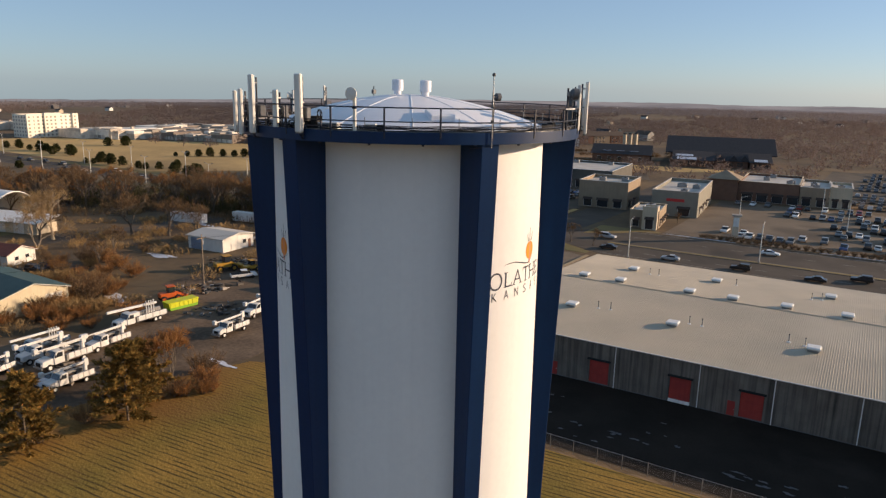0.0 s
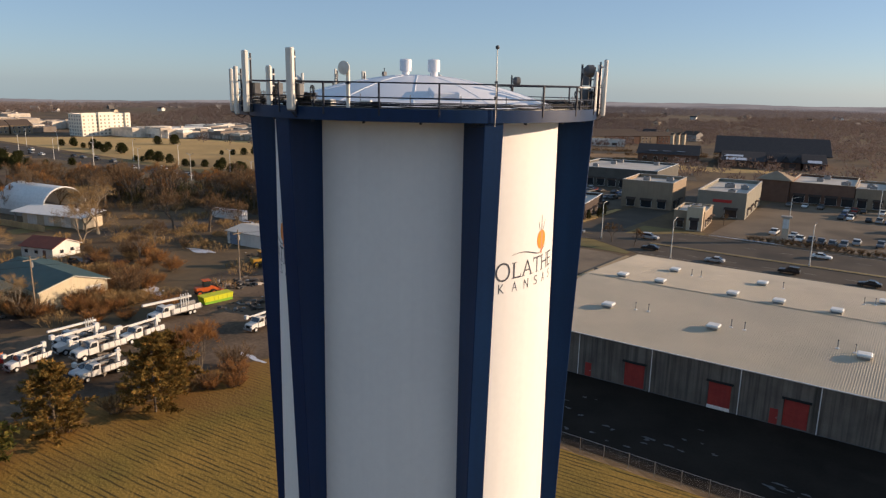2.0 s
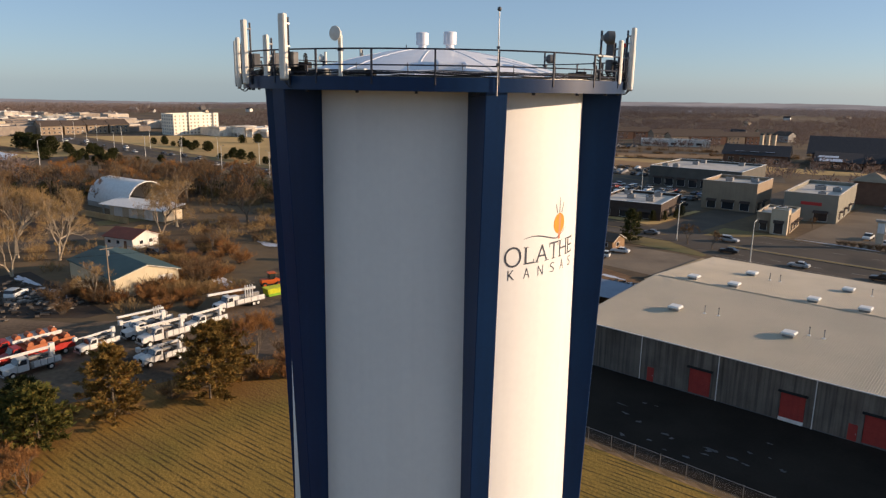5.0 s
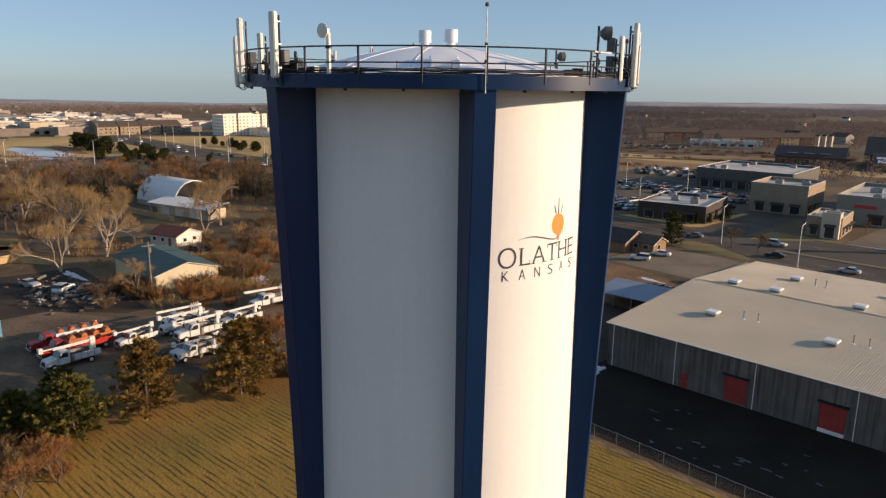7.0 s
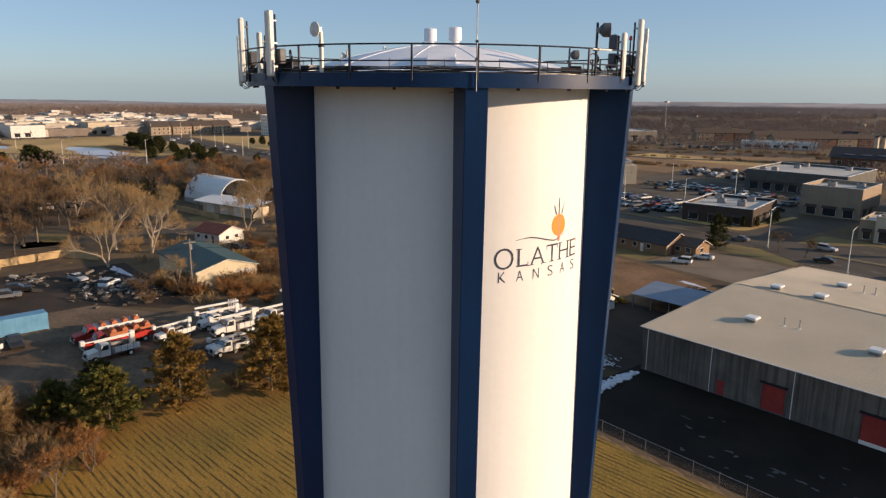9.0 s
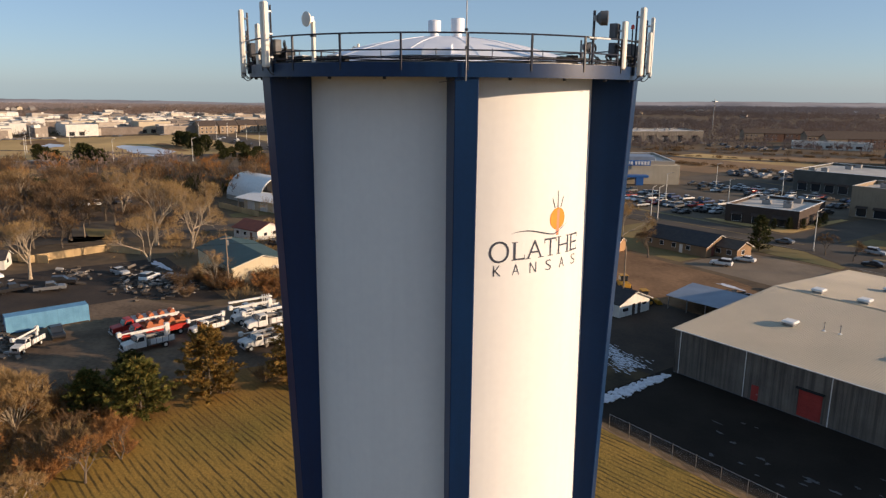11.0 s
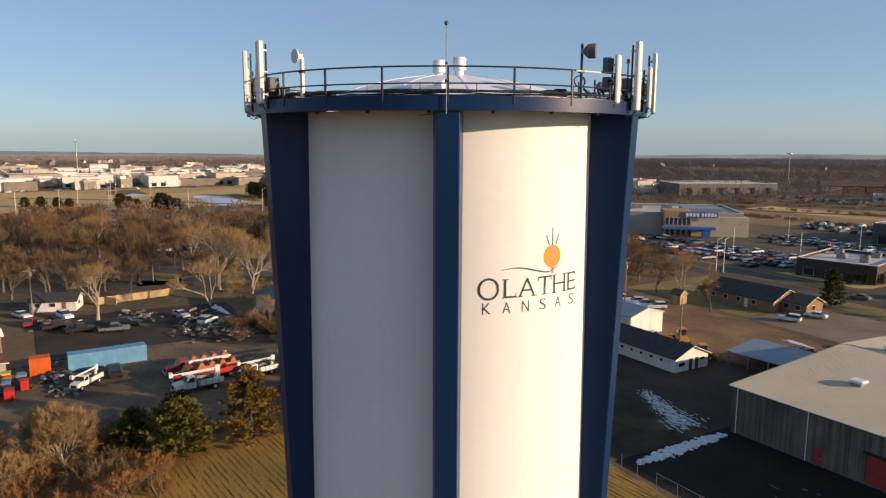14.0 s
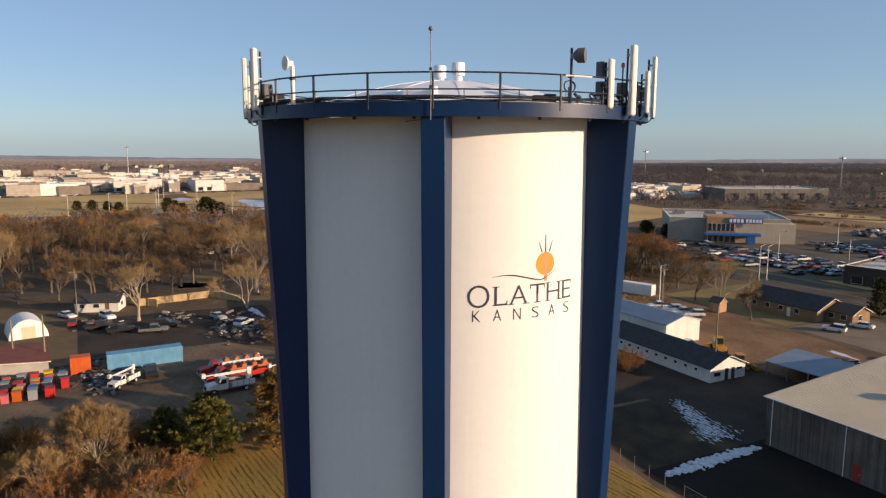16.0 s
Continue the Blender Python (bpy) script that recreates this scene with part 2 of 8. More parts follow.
def draped(name, x0, x1, y0, y1, lift, material, label, step=1.5):
    """A surface that follows the lie of the ground."""
    bm = bmesh.new()
    nx, ny = int((x1 - x0) / step) + 1, int((y1 - y0) / step) + 1
    xs, ys = [x0 + (x1 - x0) * i / nx for i in range(nx + 1)], [y0 + (y1 - y0) * j / ny for j in range(ny + 1)]
    g = [[bm.verts.new((x, y, land_z(x, y) + lift)) for x in xs] for y in ys]
    for j in range(ny):
        for i in range(nx):
            bm.faces.new((g[j][i], g[j][i + 1], g[j + 1][i + 1], g[j + 1][i]))
    return tagged(part(name, bm, material), label, name.split("_")[0], kind="structure")


def rag(cx, cy, rx, ry, seed, n=28, rough=0.3):
    """An uneven closed outline."""
    rr = random.Random(seed)
    ph = [rr.uniform(0, 6.28) for _ in range(4)]
    out = []
    for i in range(n):
        a = 2 * math.pi * i / n
        k = 1 + rough * (0.5 * math.sin(2 * a + ph[0]) + 0.35 * math.sin(3 * a + ph[1]) + 0.3 * math.sin(5 * a + ph[2]) + 0.2 * math.sin(9 * a + ph[3]))
        out.append((cx + rx * k * math.cos(a), cy + ry * k * math.sin(a)))
    return out


# ---- ground ----
ground_mat = surf("winter grass ground", (0.17, 0.112, 0.058), (0.07, 0.048, 0.03), 0.95, 0.025, 0.4, bump=0.3, stain=(0.125, 0.092, 0.05))
# the land falls away gently towards the horizon, most in the north-west
FALL = [(0, 45), (90, 45), (105, 50), (121, 58), (140, 84), (154, 98), (168, 76), (185, 52), (360, 45)]


def ease(u):
    u = max(0.0, min(1.0, u))
    return u * u * (3 - 2 * u)


DIP = 0.9


def land_z(x, y):
    """Height of the ground: a shallow terrace round the warehouse, and the slow fall to the horizon."""
    r = math.hypot(x, y)
    if r < 1200:
        return -DIP * ease((x + 70) / 17) * ease((y - 72.4) / 1.6) * (1 - ease((y - 104) / 22)) * (1 - ease((x - 72) / 10))
    a = math.degrees(math.atan2(y, x)) % 360
    for (a0, f0), (a1, f1) in zip(FALL, FALL[1:]):
        if a0 <= a <= a1:
            return -(f0 + (f1 - f0) * (a - a0) / (a1 - a0)) * (r - 1200) / 3300
    return 0.0


bm = bmesh.new()
rings = []
NSEG = 360
for r in [20, 40] + [50 + 1.5 * k for k in range(56)] + [140, 180, 240, 300, 600, 1200, 2000, 3200, 4500]:
    ring = []
    for i in range(NSEG):
        x, y = r * math.cos(2 * math.pi * i / NSEG), r * math.sin(2 * math.pi * i / NSEG)
        ring.append(bm.verts.new((x, y, land_z(x, y))))
    rings.append(ring)
c0 = bm.verts.new((0, 0, 0))
for i in range(NSEG):
    bm.faces.new((c0, rings[0][i], rings[0][(i + 1) % NSEG]))
    for k in range(len(rings) - 1):
        bm.faces.new((rings[k][i], rings[k + 1][i], rings[k + 1][(i + 1) % NSEG], rings[k][(i + 1) % NSEG]))
ground = tagged(part("ground", bm, ground_mat), "dormant brown and straw coloured winter ground", "ground", kind="structure")

# the last blue-grey ridge: a backdrop whose haze is painted and glows as emission
HAZE = bpy.data.materials.new("glowing hazy far ridge")
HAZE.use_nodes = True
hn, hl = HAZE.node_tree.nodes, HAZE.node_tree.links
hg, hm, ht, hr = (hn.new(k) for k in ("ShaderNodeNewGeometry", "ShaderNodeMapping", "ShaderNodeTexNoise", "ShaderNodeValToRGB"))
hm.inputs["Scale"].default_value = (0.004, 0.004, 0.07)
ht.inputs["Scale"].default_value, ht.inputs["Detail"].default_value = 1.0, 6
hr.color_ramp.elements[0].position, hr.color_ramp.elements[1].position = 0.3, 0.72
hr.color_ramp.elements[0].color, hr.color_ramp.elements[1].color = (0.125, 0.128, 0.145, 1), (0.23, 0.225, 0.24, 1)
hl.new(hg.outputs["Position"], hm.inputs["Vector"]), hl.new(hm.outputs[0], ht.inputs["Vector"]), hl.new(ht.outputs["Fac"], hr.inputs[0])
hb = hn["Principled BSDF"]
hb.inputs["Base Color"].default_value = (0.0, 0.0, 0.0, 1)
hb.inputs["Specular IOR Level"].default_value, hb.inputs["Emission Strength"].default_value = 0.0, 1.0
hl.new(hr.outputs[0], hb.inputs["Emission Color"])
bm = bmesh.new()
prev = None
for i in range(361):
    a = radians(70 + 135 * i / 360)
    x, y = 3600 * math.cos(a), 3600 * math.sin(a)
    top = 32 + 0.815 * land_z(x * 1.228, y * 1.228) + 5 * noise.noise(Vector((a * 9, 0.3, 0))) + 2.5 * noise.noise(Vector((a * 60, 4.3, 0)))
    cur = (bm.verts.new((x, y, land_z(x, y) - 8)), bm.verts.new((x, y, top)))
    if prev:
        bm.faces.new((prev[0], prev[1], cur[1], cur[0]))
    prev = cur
tagged(part("backdrop", bm, HAZE), "glowing backdrop of a wooded ridge in painted blue-grey haze", "backdrop", kind="structure")

# ---- the water tower ----
TX, TY = -22.95, 32.45
RIM_R, RIM_Z0, RIM_Z1 = 9.22, 39.58, 40.1
RIBS = [radians(-31.5 + 60 * k) for k in range(6)]
RIB_W = 0.56


def tank_r(z):
    return 7.35 + 0.25 * (1 - z / 39.5)


def rib_r(z):
    return 8.15 + 0.95 * (max(0.0, z - 8) / 31.5) ** 1.5


tower = thing("water_tower", "tall fluted white water tower with navy ribs standing on grass", "water tower", pose(TX, TY, 0))
LEVELS = [39.66 * i / 20 for i in range(21)]
for k in range(6):
    a0 = RIBS[k] + math.asin((RIB_W - 0.02) / 7.4)
    a1 = RIBS[k] + radians(60) - math.asin((RIB_W - 0.02) / 7.4)
    bm = bmesh.new()
    grid = [[bm.verts.new((tank_r(z) * math.cos(a0 + (a1 - a0) * i / 24), tank_r(z) * math.sin(a0 + (a1 - a0) * i / 24), z)) for i in range(25)] for z in LEVELS]
    for j in range(20):
        for i in range(24):
            bm.faces.new((grid[j][i], grid[j][i + 1], grid[j + 1][i + 1], grid[j + 1][i]))
    part("wall_panel", bm, WHITE_PAINT, tower, smooth=True)
for k in range(6):
    ca, sa = math.cos(RIBS[k]), math.sin(RIBS[k])
    bm = bmesh.new()
    prev = None
    for z in LEVELS:
        ro, ri, w, wi = rib_r(z), 7.1, 0.44, 0.60
        ring = []
        for r, t in ((ri, -wi), (ro - 0.03, -w), (ro, -w + 0.03), (ro, w - 0.03), (ro - 0.03, w), (ri, wi)):
            ring.append(bm.verts.new((r * ca - t * sa, r * sa + t * ca, z)))
        if prev:
            for i in range(5):
                bm.faces.new((prev[i], prev[i + 1], ring[i + 1], ring[i]))
        else:
            bm.faces.new(ring[::-1])
        prev = ring
    bm.faces.new(prev)
    part("rib", bm, BLUE_PAINT, tower)
bm = revolve(bmesh.new(), [(7.0, RIM_Z0 + 0.12), (RIM_R - 0.12, RIM_Z0 + 0.06), (RIM_R - 0.10, RIM_Z0), (RIM_R, RIM_Z0), (RIM_R, RIM_Z1), (RIM_R - 0.06, RIM_Z1), (RIM_R - 0.06, RIM_Z1 - 0.12), (7.3, RIM_Z1 - 0.10)], 120)
part("rim", bm, BLUE_PAINT, tower, "navy walkway rim", smooth=True)
# small drain clips under the edge
for k in range(24):
    a = radians(-31.5 + 15 * k + 7.5)
    bm = bmesh.new()
    box(bm, RIM_R - 0.35, RIM_R - 0.22, -0.05, 0.05, RIM_Z0 - 0.09, RIM_Z0 + 0.06, 0.015, m=pose(0, 0, 0, 0, 0, math.degrees(a) + 3))
    part("drain_clip", bm, RAIL_PAINT, tower)
# thin white guide line on the deck edge
bm = revolve(bmesh.new(), [(RIM_R - 0.30, RIM_Z1 - 0.10), (RIM_R - 0.30, RIM_Z1 + 0.05), (RIM_R - 0.33, RIM_Z1 + 0.05), (RIM_R - 0.33, RIM_Z1 - 0.10)], 120)
part("cable_tray", bm, GALV, tower)
# dome roof with twelve low seams
DOME_R, DOME_Z0, DOME_H = 7.3, RIM_Z1 - 0.05, 1.55


def dome_z(r):
    return DOME_Z0 + DOME_H * (1 - (r / DOME_R) ** 1.75)


bm = revolve(bmesh.new(), [(max(0.001, DOME_R * i / 14), dome_z(DOME_R * i / 14)) for i in range(15)], 72)
dome = part("dome", bm, DOME_PAINT, tower, "white painted steel dome roof", smooth=True)
for k in range(12):
    a = radians(-31.5 + 30 * k + 8)
    bm = bmesh.new()
    pts = [DOME_R * (0.12 + 0.87 * i / 12) for i in range(13)]
    hose(bm, [(q * math.cos(a), q * math.sin(a), dome_z(q)) for q in pts], 0.024, 6)
    part("dome_seam", bm, DOME_PAINT, dome)
for cx, cy in ((-23.65 - TX, 32.25 - TY), (-21.82 - TX, 32.28 - TY)):
    z = dome_z(math.hypot(cx, cy)) - 0.03
    bm = revolve(bmesh.new(), [(0.20, z), (0.20, z + 0.22), (0.31, z + 0.24), (0.31, z + 0.80), (0.27, z + 0.83), (0.001, z + 0.86)], 24)
    bmesh.ops.translate(bm, vec=(cx, cy, 0), verts=bm.verts)
    part("roof_vent", bm, DOME_PAINT, tower, "white mushroom vent", smooth=False)
# hatch on the dome
bm = bmesh.new()
box(bm, -0.6, 0.6, -0.6, 0.6, -0.1, 0.22, 0.04, m=pose(5.6 * math.cos(radians(-40)), 5.6 * math.sin(radians(-40)), dome_z(5.6) + 0.02, 0, 12, -40))
part("roof_hatch", bm, DOME_PAINT, tower)
# guard rail
RAIL_R = RIM_R - 0.02


def arc_bar(bm, r, z, rad, a0, a1, n):
    ring = [(r + rad * math.cos(math.pi * k / 3), z + rad * math.sin(math.pi * k / 3)) for k in range(7)]
    revolve(bm, ring, n, a0, a1)
    bmesh.ops.remove_doubles(bm, verts=bm.verts, dist=0.0005)
    return bm


part("top_rail", arc_bar(bmesh.new(), RAIL_R, RIM_Z1 + 1.02, 0.034, 0, 2 * math.pi, 96), RAIL_PAINT, tower)
part("mid_rail", arc_bar(bmesh.new(), RAIL_R, RIM_Z1 + 0.43, 0.030, 0, 2 * math.pi, 96), RAIL_PAINT, tower)
part("toe_rail", arc_bar(bmesh.new(), RAIL_R - 0.08, RIM_Z1 + 0.15, 0.028, 0, 2 * math.pi, 96), RAIL_PAINT, tower)
for k in range(24):
    a = radians(-31.5 + 15 * k)
    bm = bmesh.new()
    box(bm, RAIL_R - 0.03, RAIL_R + 0.045, -0.036, 0.036, RIM_Z1 - 0.28, RIM_Z1 + 1.04, 0.008, m=pose(0, 0, 0, 0, 0, math.degrees(a)))
    part("rail_post", bm, RAIL_PAINT, tower)
    bm = bmesh.new()
    a += radians(7.5)
    tube(bm, (8.1 * math.cos(a), 8.1 * math.sin(a), RIM_Z1 - 0.1), (8.1 * math.cos(a), 8.1 * math.sin(a), RIM_Z1 + 0.55), 0.02, n=6)
    part("cable_support", bm, GALV, tower)
# cable bundles that sag between the supports round the deck
for q in range(5):
    bm = bmesh.new()
    rr = random.Random(q)
    ph = rr.uniform(0, 6)
    line = []
    for i in range(241):
        a = 2 * math.pi * i / 240
        r = RIM_R - 0.14 - 0.05 * q + 0.03 * math.sin(17 * a + ph)
        p = Vector((r * math.cos(a), r * math.sin(a), RIM_Z1 + 0.05 + 0.045 * q + 0.012 * math.sin(24 * a + ph) + 0.012 * math.sin(11 * a + 2 * ph)))
        line.append(p)
    hose(bm, line, 0.02)
    part("cable", bm, BLACK, tower)

# lettering and emblem, bent round the panel between two ribs
def on_panel(bm, off=0.012):
    for v in bm.verts:
        s, z, d = v.co.x, v.co.y, v.co.z
        r = tank_r(z) + off + d
        a = LOGO_A + s / 7.4
        v.co = Vector((r * math.cos(a), r * math.sin(a), z))
    return bm


def text_mesh(body, size, spacing=1.0):
    cu = bpy.data.curves.new("lettering", "FONT")
    cu.body, cu.size, cu.space_character, cu.align_x = body, size, spacing, "LEFT"
    cu.resolution_u, cu.offset = 4, -0.012
    ob = new("lettering", cu)
    bpy.context.view_layer.update()
    me = bpy.data.meshes.new_from_object(ob.evaluated_get(bpy.context.evaluated_depsgraph_get()))
    bpy.data.objects.remove(ob)
    bm = bmesh.new()
    bm.from_mesh(me)
    return bm


def letter(body, width, height, x0, z0):
    """One letter fitted to a width and height, its lower left corner at x0, z0 on the panel."""
    bm = text_mesh(body, 1.0)
    xs, ys = [v.co.x for v in bm.verts], [v.co.y for v in bm.verts]
    for v in bm.verts:
        v.co = Vector((x0 + width * (v.co.x - min(xs)) / (max(xs) - min(xs)), z0 + height * (v.co.y - min(ys)) / (max(ys) - min(ys)), 0))
    return bm


def serif(bm, x0, x1, z0, z1):
    """A flat foot or cap of a letter."""
    bm.faces.new([bm.verts.new((x, z, 0.001)) for x, z in ((x0, z0), (x1, z0), (x1, z1), (x0, z1))])


Z_WORD = 32.22
LETTERS = [("O", -2.66, 0.90, 0.92), ("L", -1.56, 0.55, 0.78), ("A", -0.90, 0.80, 0.78), ("T", 0.02, 0.72, 0.78), ("H", 0.86, 0.72, 0.78), ("E", 1.74, 0.54, 0.78)]
for LOGO_A in (radians(-1.5), radians(-121.5)):
    for ch, x, w, h in LETTERS:
        bm = letter(ch, w, h, x, Z_WORD + (0 if ch != "O" else -0.06))
        t = 0.035
        if ch == "L":
            serif(bm, x - 0.08, x + 0.2, Z_WORD, Z_WORD + t), serif(bm, x - 0.08, x + 0.2, Z_WORD + h - t, Z_WORD + h)
            serif(bm, x + w - 0.03, x + w, Z_WORD, Z_WORD + 0.2)
        if ch == "A":
            serif(bm, x - 0.1, x + 0.18, Z_WORD, Z_WORD + t), serif(bm, x + w - 0.2, x + w + 0.1, Z_WORD, Z_WORD + t)
        if ch == "T":
            serif(bm, x + w / 2 - 0.16, x + w / 2 + 0.16, Z_WORD, Z_WORD + t)
            serif(bm, x, x + 0.03, Z_WORD + h - 0.2, Z_WORD + h), serif(bm, x + w - 0.03, x + w, Z_WORD + h - 0.2, Z_WORD + h)
        if ch == "H":
            for u in (x, x + w - 0.1):
                serif(bm, u - 0.09, u + 0.19, Z_WORD, Z_WORD + t), serif(bm, u - 0.09, u + 0.19, Z_WORD + h - t, Z_WORD + h)
        if ch == "E":
            serif(bm, x - 0.08, x + 0.1, Z_WORD, Z_WORD + t), serif(bm, x - 0.08, x + 0.1, Z_WORD + h - t, Z_WORD + h)
            serif(bm, x + w - 0.03, x + w, Z_WORD, Z_WORD + 0.2), serif(bm, x + w - 0.03, x + w, Z_WORD + h - 0.2, Z_WORD + h)
        part("letter", on_panel(bm), INK, tower)
    for i, ch in enumerate("KANSAS"):
        part("letter", on_panel(letter(ch, 0.34, 0.46, -2.46 + 0.86 * i, 31.60)), INK, tower)
    # wave line, sun disc, stripe and rays
    bm = bmesh.new()
    prev = None
    for i in range(41):
        u = i / 40
        x = -1.68 + 3.1 * u
        zc = 33.30 + 0.14 * math.sin(math.pi * (0.15 + 1.75 * u)) - 0.02 * u + (0.34 * max(0, u - 0.72) / 0.28 if u > 0.72 else 0)
        w = 0.012 + 0.05 * math.sin(math.pi * min(1, u * 1.02))
        cur = (bm.verts.new((x, zc - w / 2, 0.004)), bm.verts.new((x, zc + w / 2, 0.004)))
        if prev:
            bm.faces.new((prev[0], cur[0], cur[1], prev[1]))
        prev = cur
    part("wave_line", on_panel(bm), INK, tower)
    bm = revolve(bmesh.new(), [(0.001, 0), (0.12, 0), (0.24, 0), (0.36, 0), (0.47, 0)], 40)
    for v in bm.verts:
        v.co = Vector((0.76 + v.co.x, 33.80 + v.co.y, 0))
    part("sun_disc", on_panel(bm), ORANGE, tower, "orange painted sun disc")
    bm = bmesh.new()
    bm.faces.new([bm.verts.new(p) for p in ((0.70, 33.08, 0.002), (0.86, 33.08, 0.002), (0.88, 34.2, 0.002), (0.72, 34.2, 0.002))])
    part("sun_stripe", on_panel(bm), PINK, tower)
    for x0, z0, x1, z1 in ((0.76, 34.24, 0.76, 35.0), (0.58, 34.28, 0.42, 34.7), (0.95, 34.28, 1.12, 34.75)):
        bm = bmesh.new()
        bm.faces.new([bm.verts.new(p) for p in ((x0 - 0.03, z0, 0), (x0 + 0.03, z0, 0), (x1 + 0.015, z1, 0), (x1 - 0.015, z1, 0))])
        part("ray", on_panel(bm), INK, tower)


# ---- aerials on the walkway: each one a thing of its own ----
def at_rim(deg, r=RIM_R + 0.14, z=0.0):
    a = radians(deg)
    return pose(TX + r * math.cos(a), TY + r * math.sin(a), z, 0, 0, deg)


def panel_aerial(deg, z0, z1, w=0.30, d=0.17, radios=0, r=RIM_R + 0.2, label="tall pale sector antenna on a galvanised rail mount"):
    t = thing("panel_antenna", label, "antenna", at_rim(deg, r), "antennas on the tower rim")
    b = bx(0.0, d, -w / 2, w / 2, z0, z1, 0.045)
    radome = part("radome", b, ANT_WHITE, t)
    bm = bmesh.new()
    box(bm, 0.02, d - 0.02, -w / 2 + 0.03, w / 2 - 0.03, z0 - 0.05, z0 - 0.001, 0.01)
    part("end_cap", bm, GREY_BOX, radome)
    bm = tube(bmesh.new(), (-0.16, 0, RIM_Z1 - 0.35), (-0.16, 0, z1 - 0.12), 0.042)
    part("mast", bm, RAIL_PAINT, t)
    for zz in (z0 + 0.35, (z0 + z1) / 2, z1 - 0.4):
        part("bracket", bx(-0.20, 0.01, -0.06, 0.06, zz, zz + 0.07, 0.008), GALV, t)
    part("clamp", bx(-0.30, -0.10, -0.09, 0.09, RIM_Z1 + 0.02, RIM_Z1 + 0.14, 0.01), RAIL_PAINT, t)
    for k in range(radios):
        zz = RIM_Z1 + 0.35 + 0.75 * k
        part("radio_unit", bx(-0.52, -0.22, -0.18, 0.18, zz, zz + 0.58, 0.03), GREY_BOX, t)
    for k, dy in enumerate((-0.06, 0.05)):
        bm = bmesh.new()
        line = []
        for i in range(9):
            u = i / 8
            p = Vector((0.06 - 0.6 * u, dy - 0.25 * u * (k * 2 - 1), z0 - 0.03 - 0.38 * math.sin(math.pi * u) + (RIM_Z1 + 0.1 - z0) * u))
            line.append(p)
        hose(bm, line, 0.017)
        part("jumper_cable", bm, BLACK, t)
    return t




def dish(deg, z, rad, face, shroud=False, pale=True, r=RIM_R - 0.12, mast_to=None):
    t = thing("microwave_dish", "round grey-white microwave dish on a rail pole" if pale else "dark drum-shaped microwave dish on a steel pole", "dish antenna", at_rim(deg, r), "dishes on the tower rim")
    part("pole", tube(bmesh.new(), (0, 0, RIM_Z1 - 0.2), (0, 0, mast_to or z + 0.35), 0.05 if not pale else 0.085), RAIL_PAINT if not pale else ANT_WHITE, t)
    f = face - deg
    bm = bmesh.new()
    if shroud:
        revolve(bm, [(0.001, -0.16), (rad * 0.5, -0.15), (rad, 0.0), (rad, 0.26), (rad - 0.015, 0.27), (0.001, 0.29)], 32)
    else:
        revolve(bm, [(0.001, -0.12), (rad * 0.6, -0.07), (rad, 0.04), (rad, 0.07), (rad - 0.02, 0.08), (0.001, 0.11)], 32)
    bmesh.ops.transform(bm, matrix=pose(0, 0, z, 0, 0, f) @ pose(0.24, 0, 0, 0, 90, 0), verts=bm.verts)
    part("reflector", bm, ANT_WHITE if pale else GREY_BOX, t, smooth=False)
    part("bracket", bx(-0.02, 0.2, -0.06, 0.06, z - 0.1, z + 0.1, 0.01, m=pose(0, 0, 0, 0, 0, f)), GALV, t)
    part("rail_clamp", bx(-0.09, 0.09, -0.09, 0.09, RIM_Z1 + 0.93, RIM_Z1 + 1.05, 0.01), RAIL_PAINT, t)
    return t


def deg_of(x, y):
    return math.degrees(math.atan2(y - TY, x - TX))


# aerials that stand out on the south-west side
panel_aerial(deg_of(-25.34, 23.25), 39.75, 42.40, 0.34, 0.2, 1)
panel_aerial(deg_of(-22.14, 22.96), 39.95, 42.45, 0.36, 0.22, 1)
panel_aerial(deg_of(-23.58, 22.94) - 2.8, 40.0, 41.75, 0.30, 0.17, 1, RIM_R - 0.2, "shorter pale sector antenna on a galvanised rail mount")
panel_aerial(deg_of(-26.6, 23.6), 39.6, 41.75, 0.28, 0.17, 1)
panel_aerial(deg_of(-27.4, 24.0), 39.7, 41.65, 0.26, 0.17, 0)
# north-east side
panel_aerial(deg_of(-14.04, 35.94), 39.75, 42.45, 0.34, 0.2, 1)
panel_aerial(deg_of(-14.23, 34.73), 40.0, 41.85, 0.30, 0.17, 2, RIM_R - 0.1, "shorter pale sector antenna with two grey radio boxes")
panel_aerial(deg_of(-15.4, 38.4), 39.75, 42.3, 0.30, 0.18, 1)
panel_aerial(deg_of(-14.7, 37.4), 39.9, 41.6, 0.26, 0.17, 1)
# far side
panel_aerial(150, 40.2, 41.9, 0.26, 0.16, 1)
panel_aerial(120, 40.2, 41.8, 0.26, 0.16, 1)
dish(deg_of(-19.75, 23.75), 41.66, 0.27, -80, False, True, mast_to=41.6)
dish(deg_of(-13.7, 33.1) - 2.6, 41.82, 0.27, 42, True, False, RIM_R - 0.05, 42.1)
dish(88.7, 41.45, 0.26, 60, True, False)
panel_aerial(163.5, 41.0, 41.98, 0.16, 0.12, 1, RIM_R - 0.4, "slim far-side antenna on a rail mount")
dish(178, 41.3, 0.24, 200, False, True)
t = thing("dome_sensor", "small dark weather sensor on a thin dome mast", "sensor", pose(-27.03, 34.45, 0))
part("mast", tube(bmesh.new(), (0, 0, 40.9), (0, 0, 42.0), 0.025, n=6), RAIL_PAINT, t)
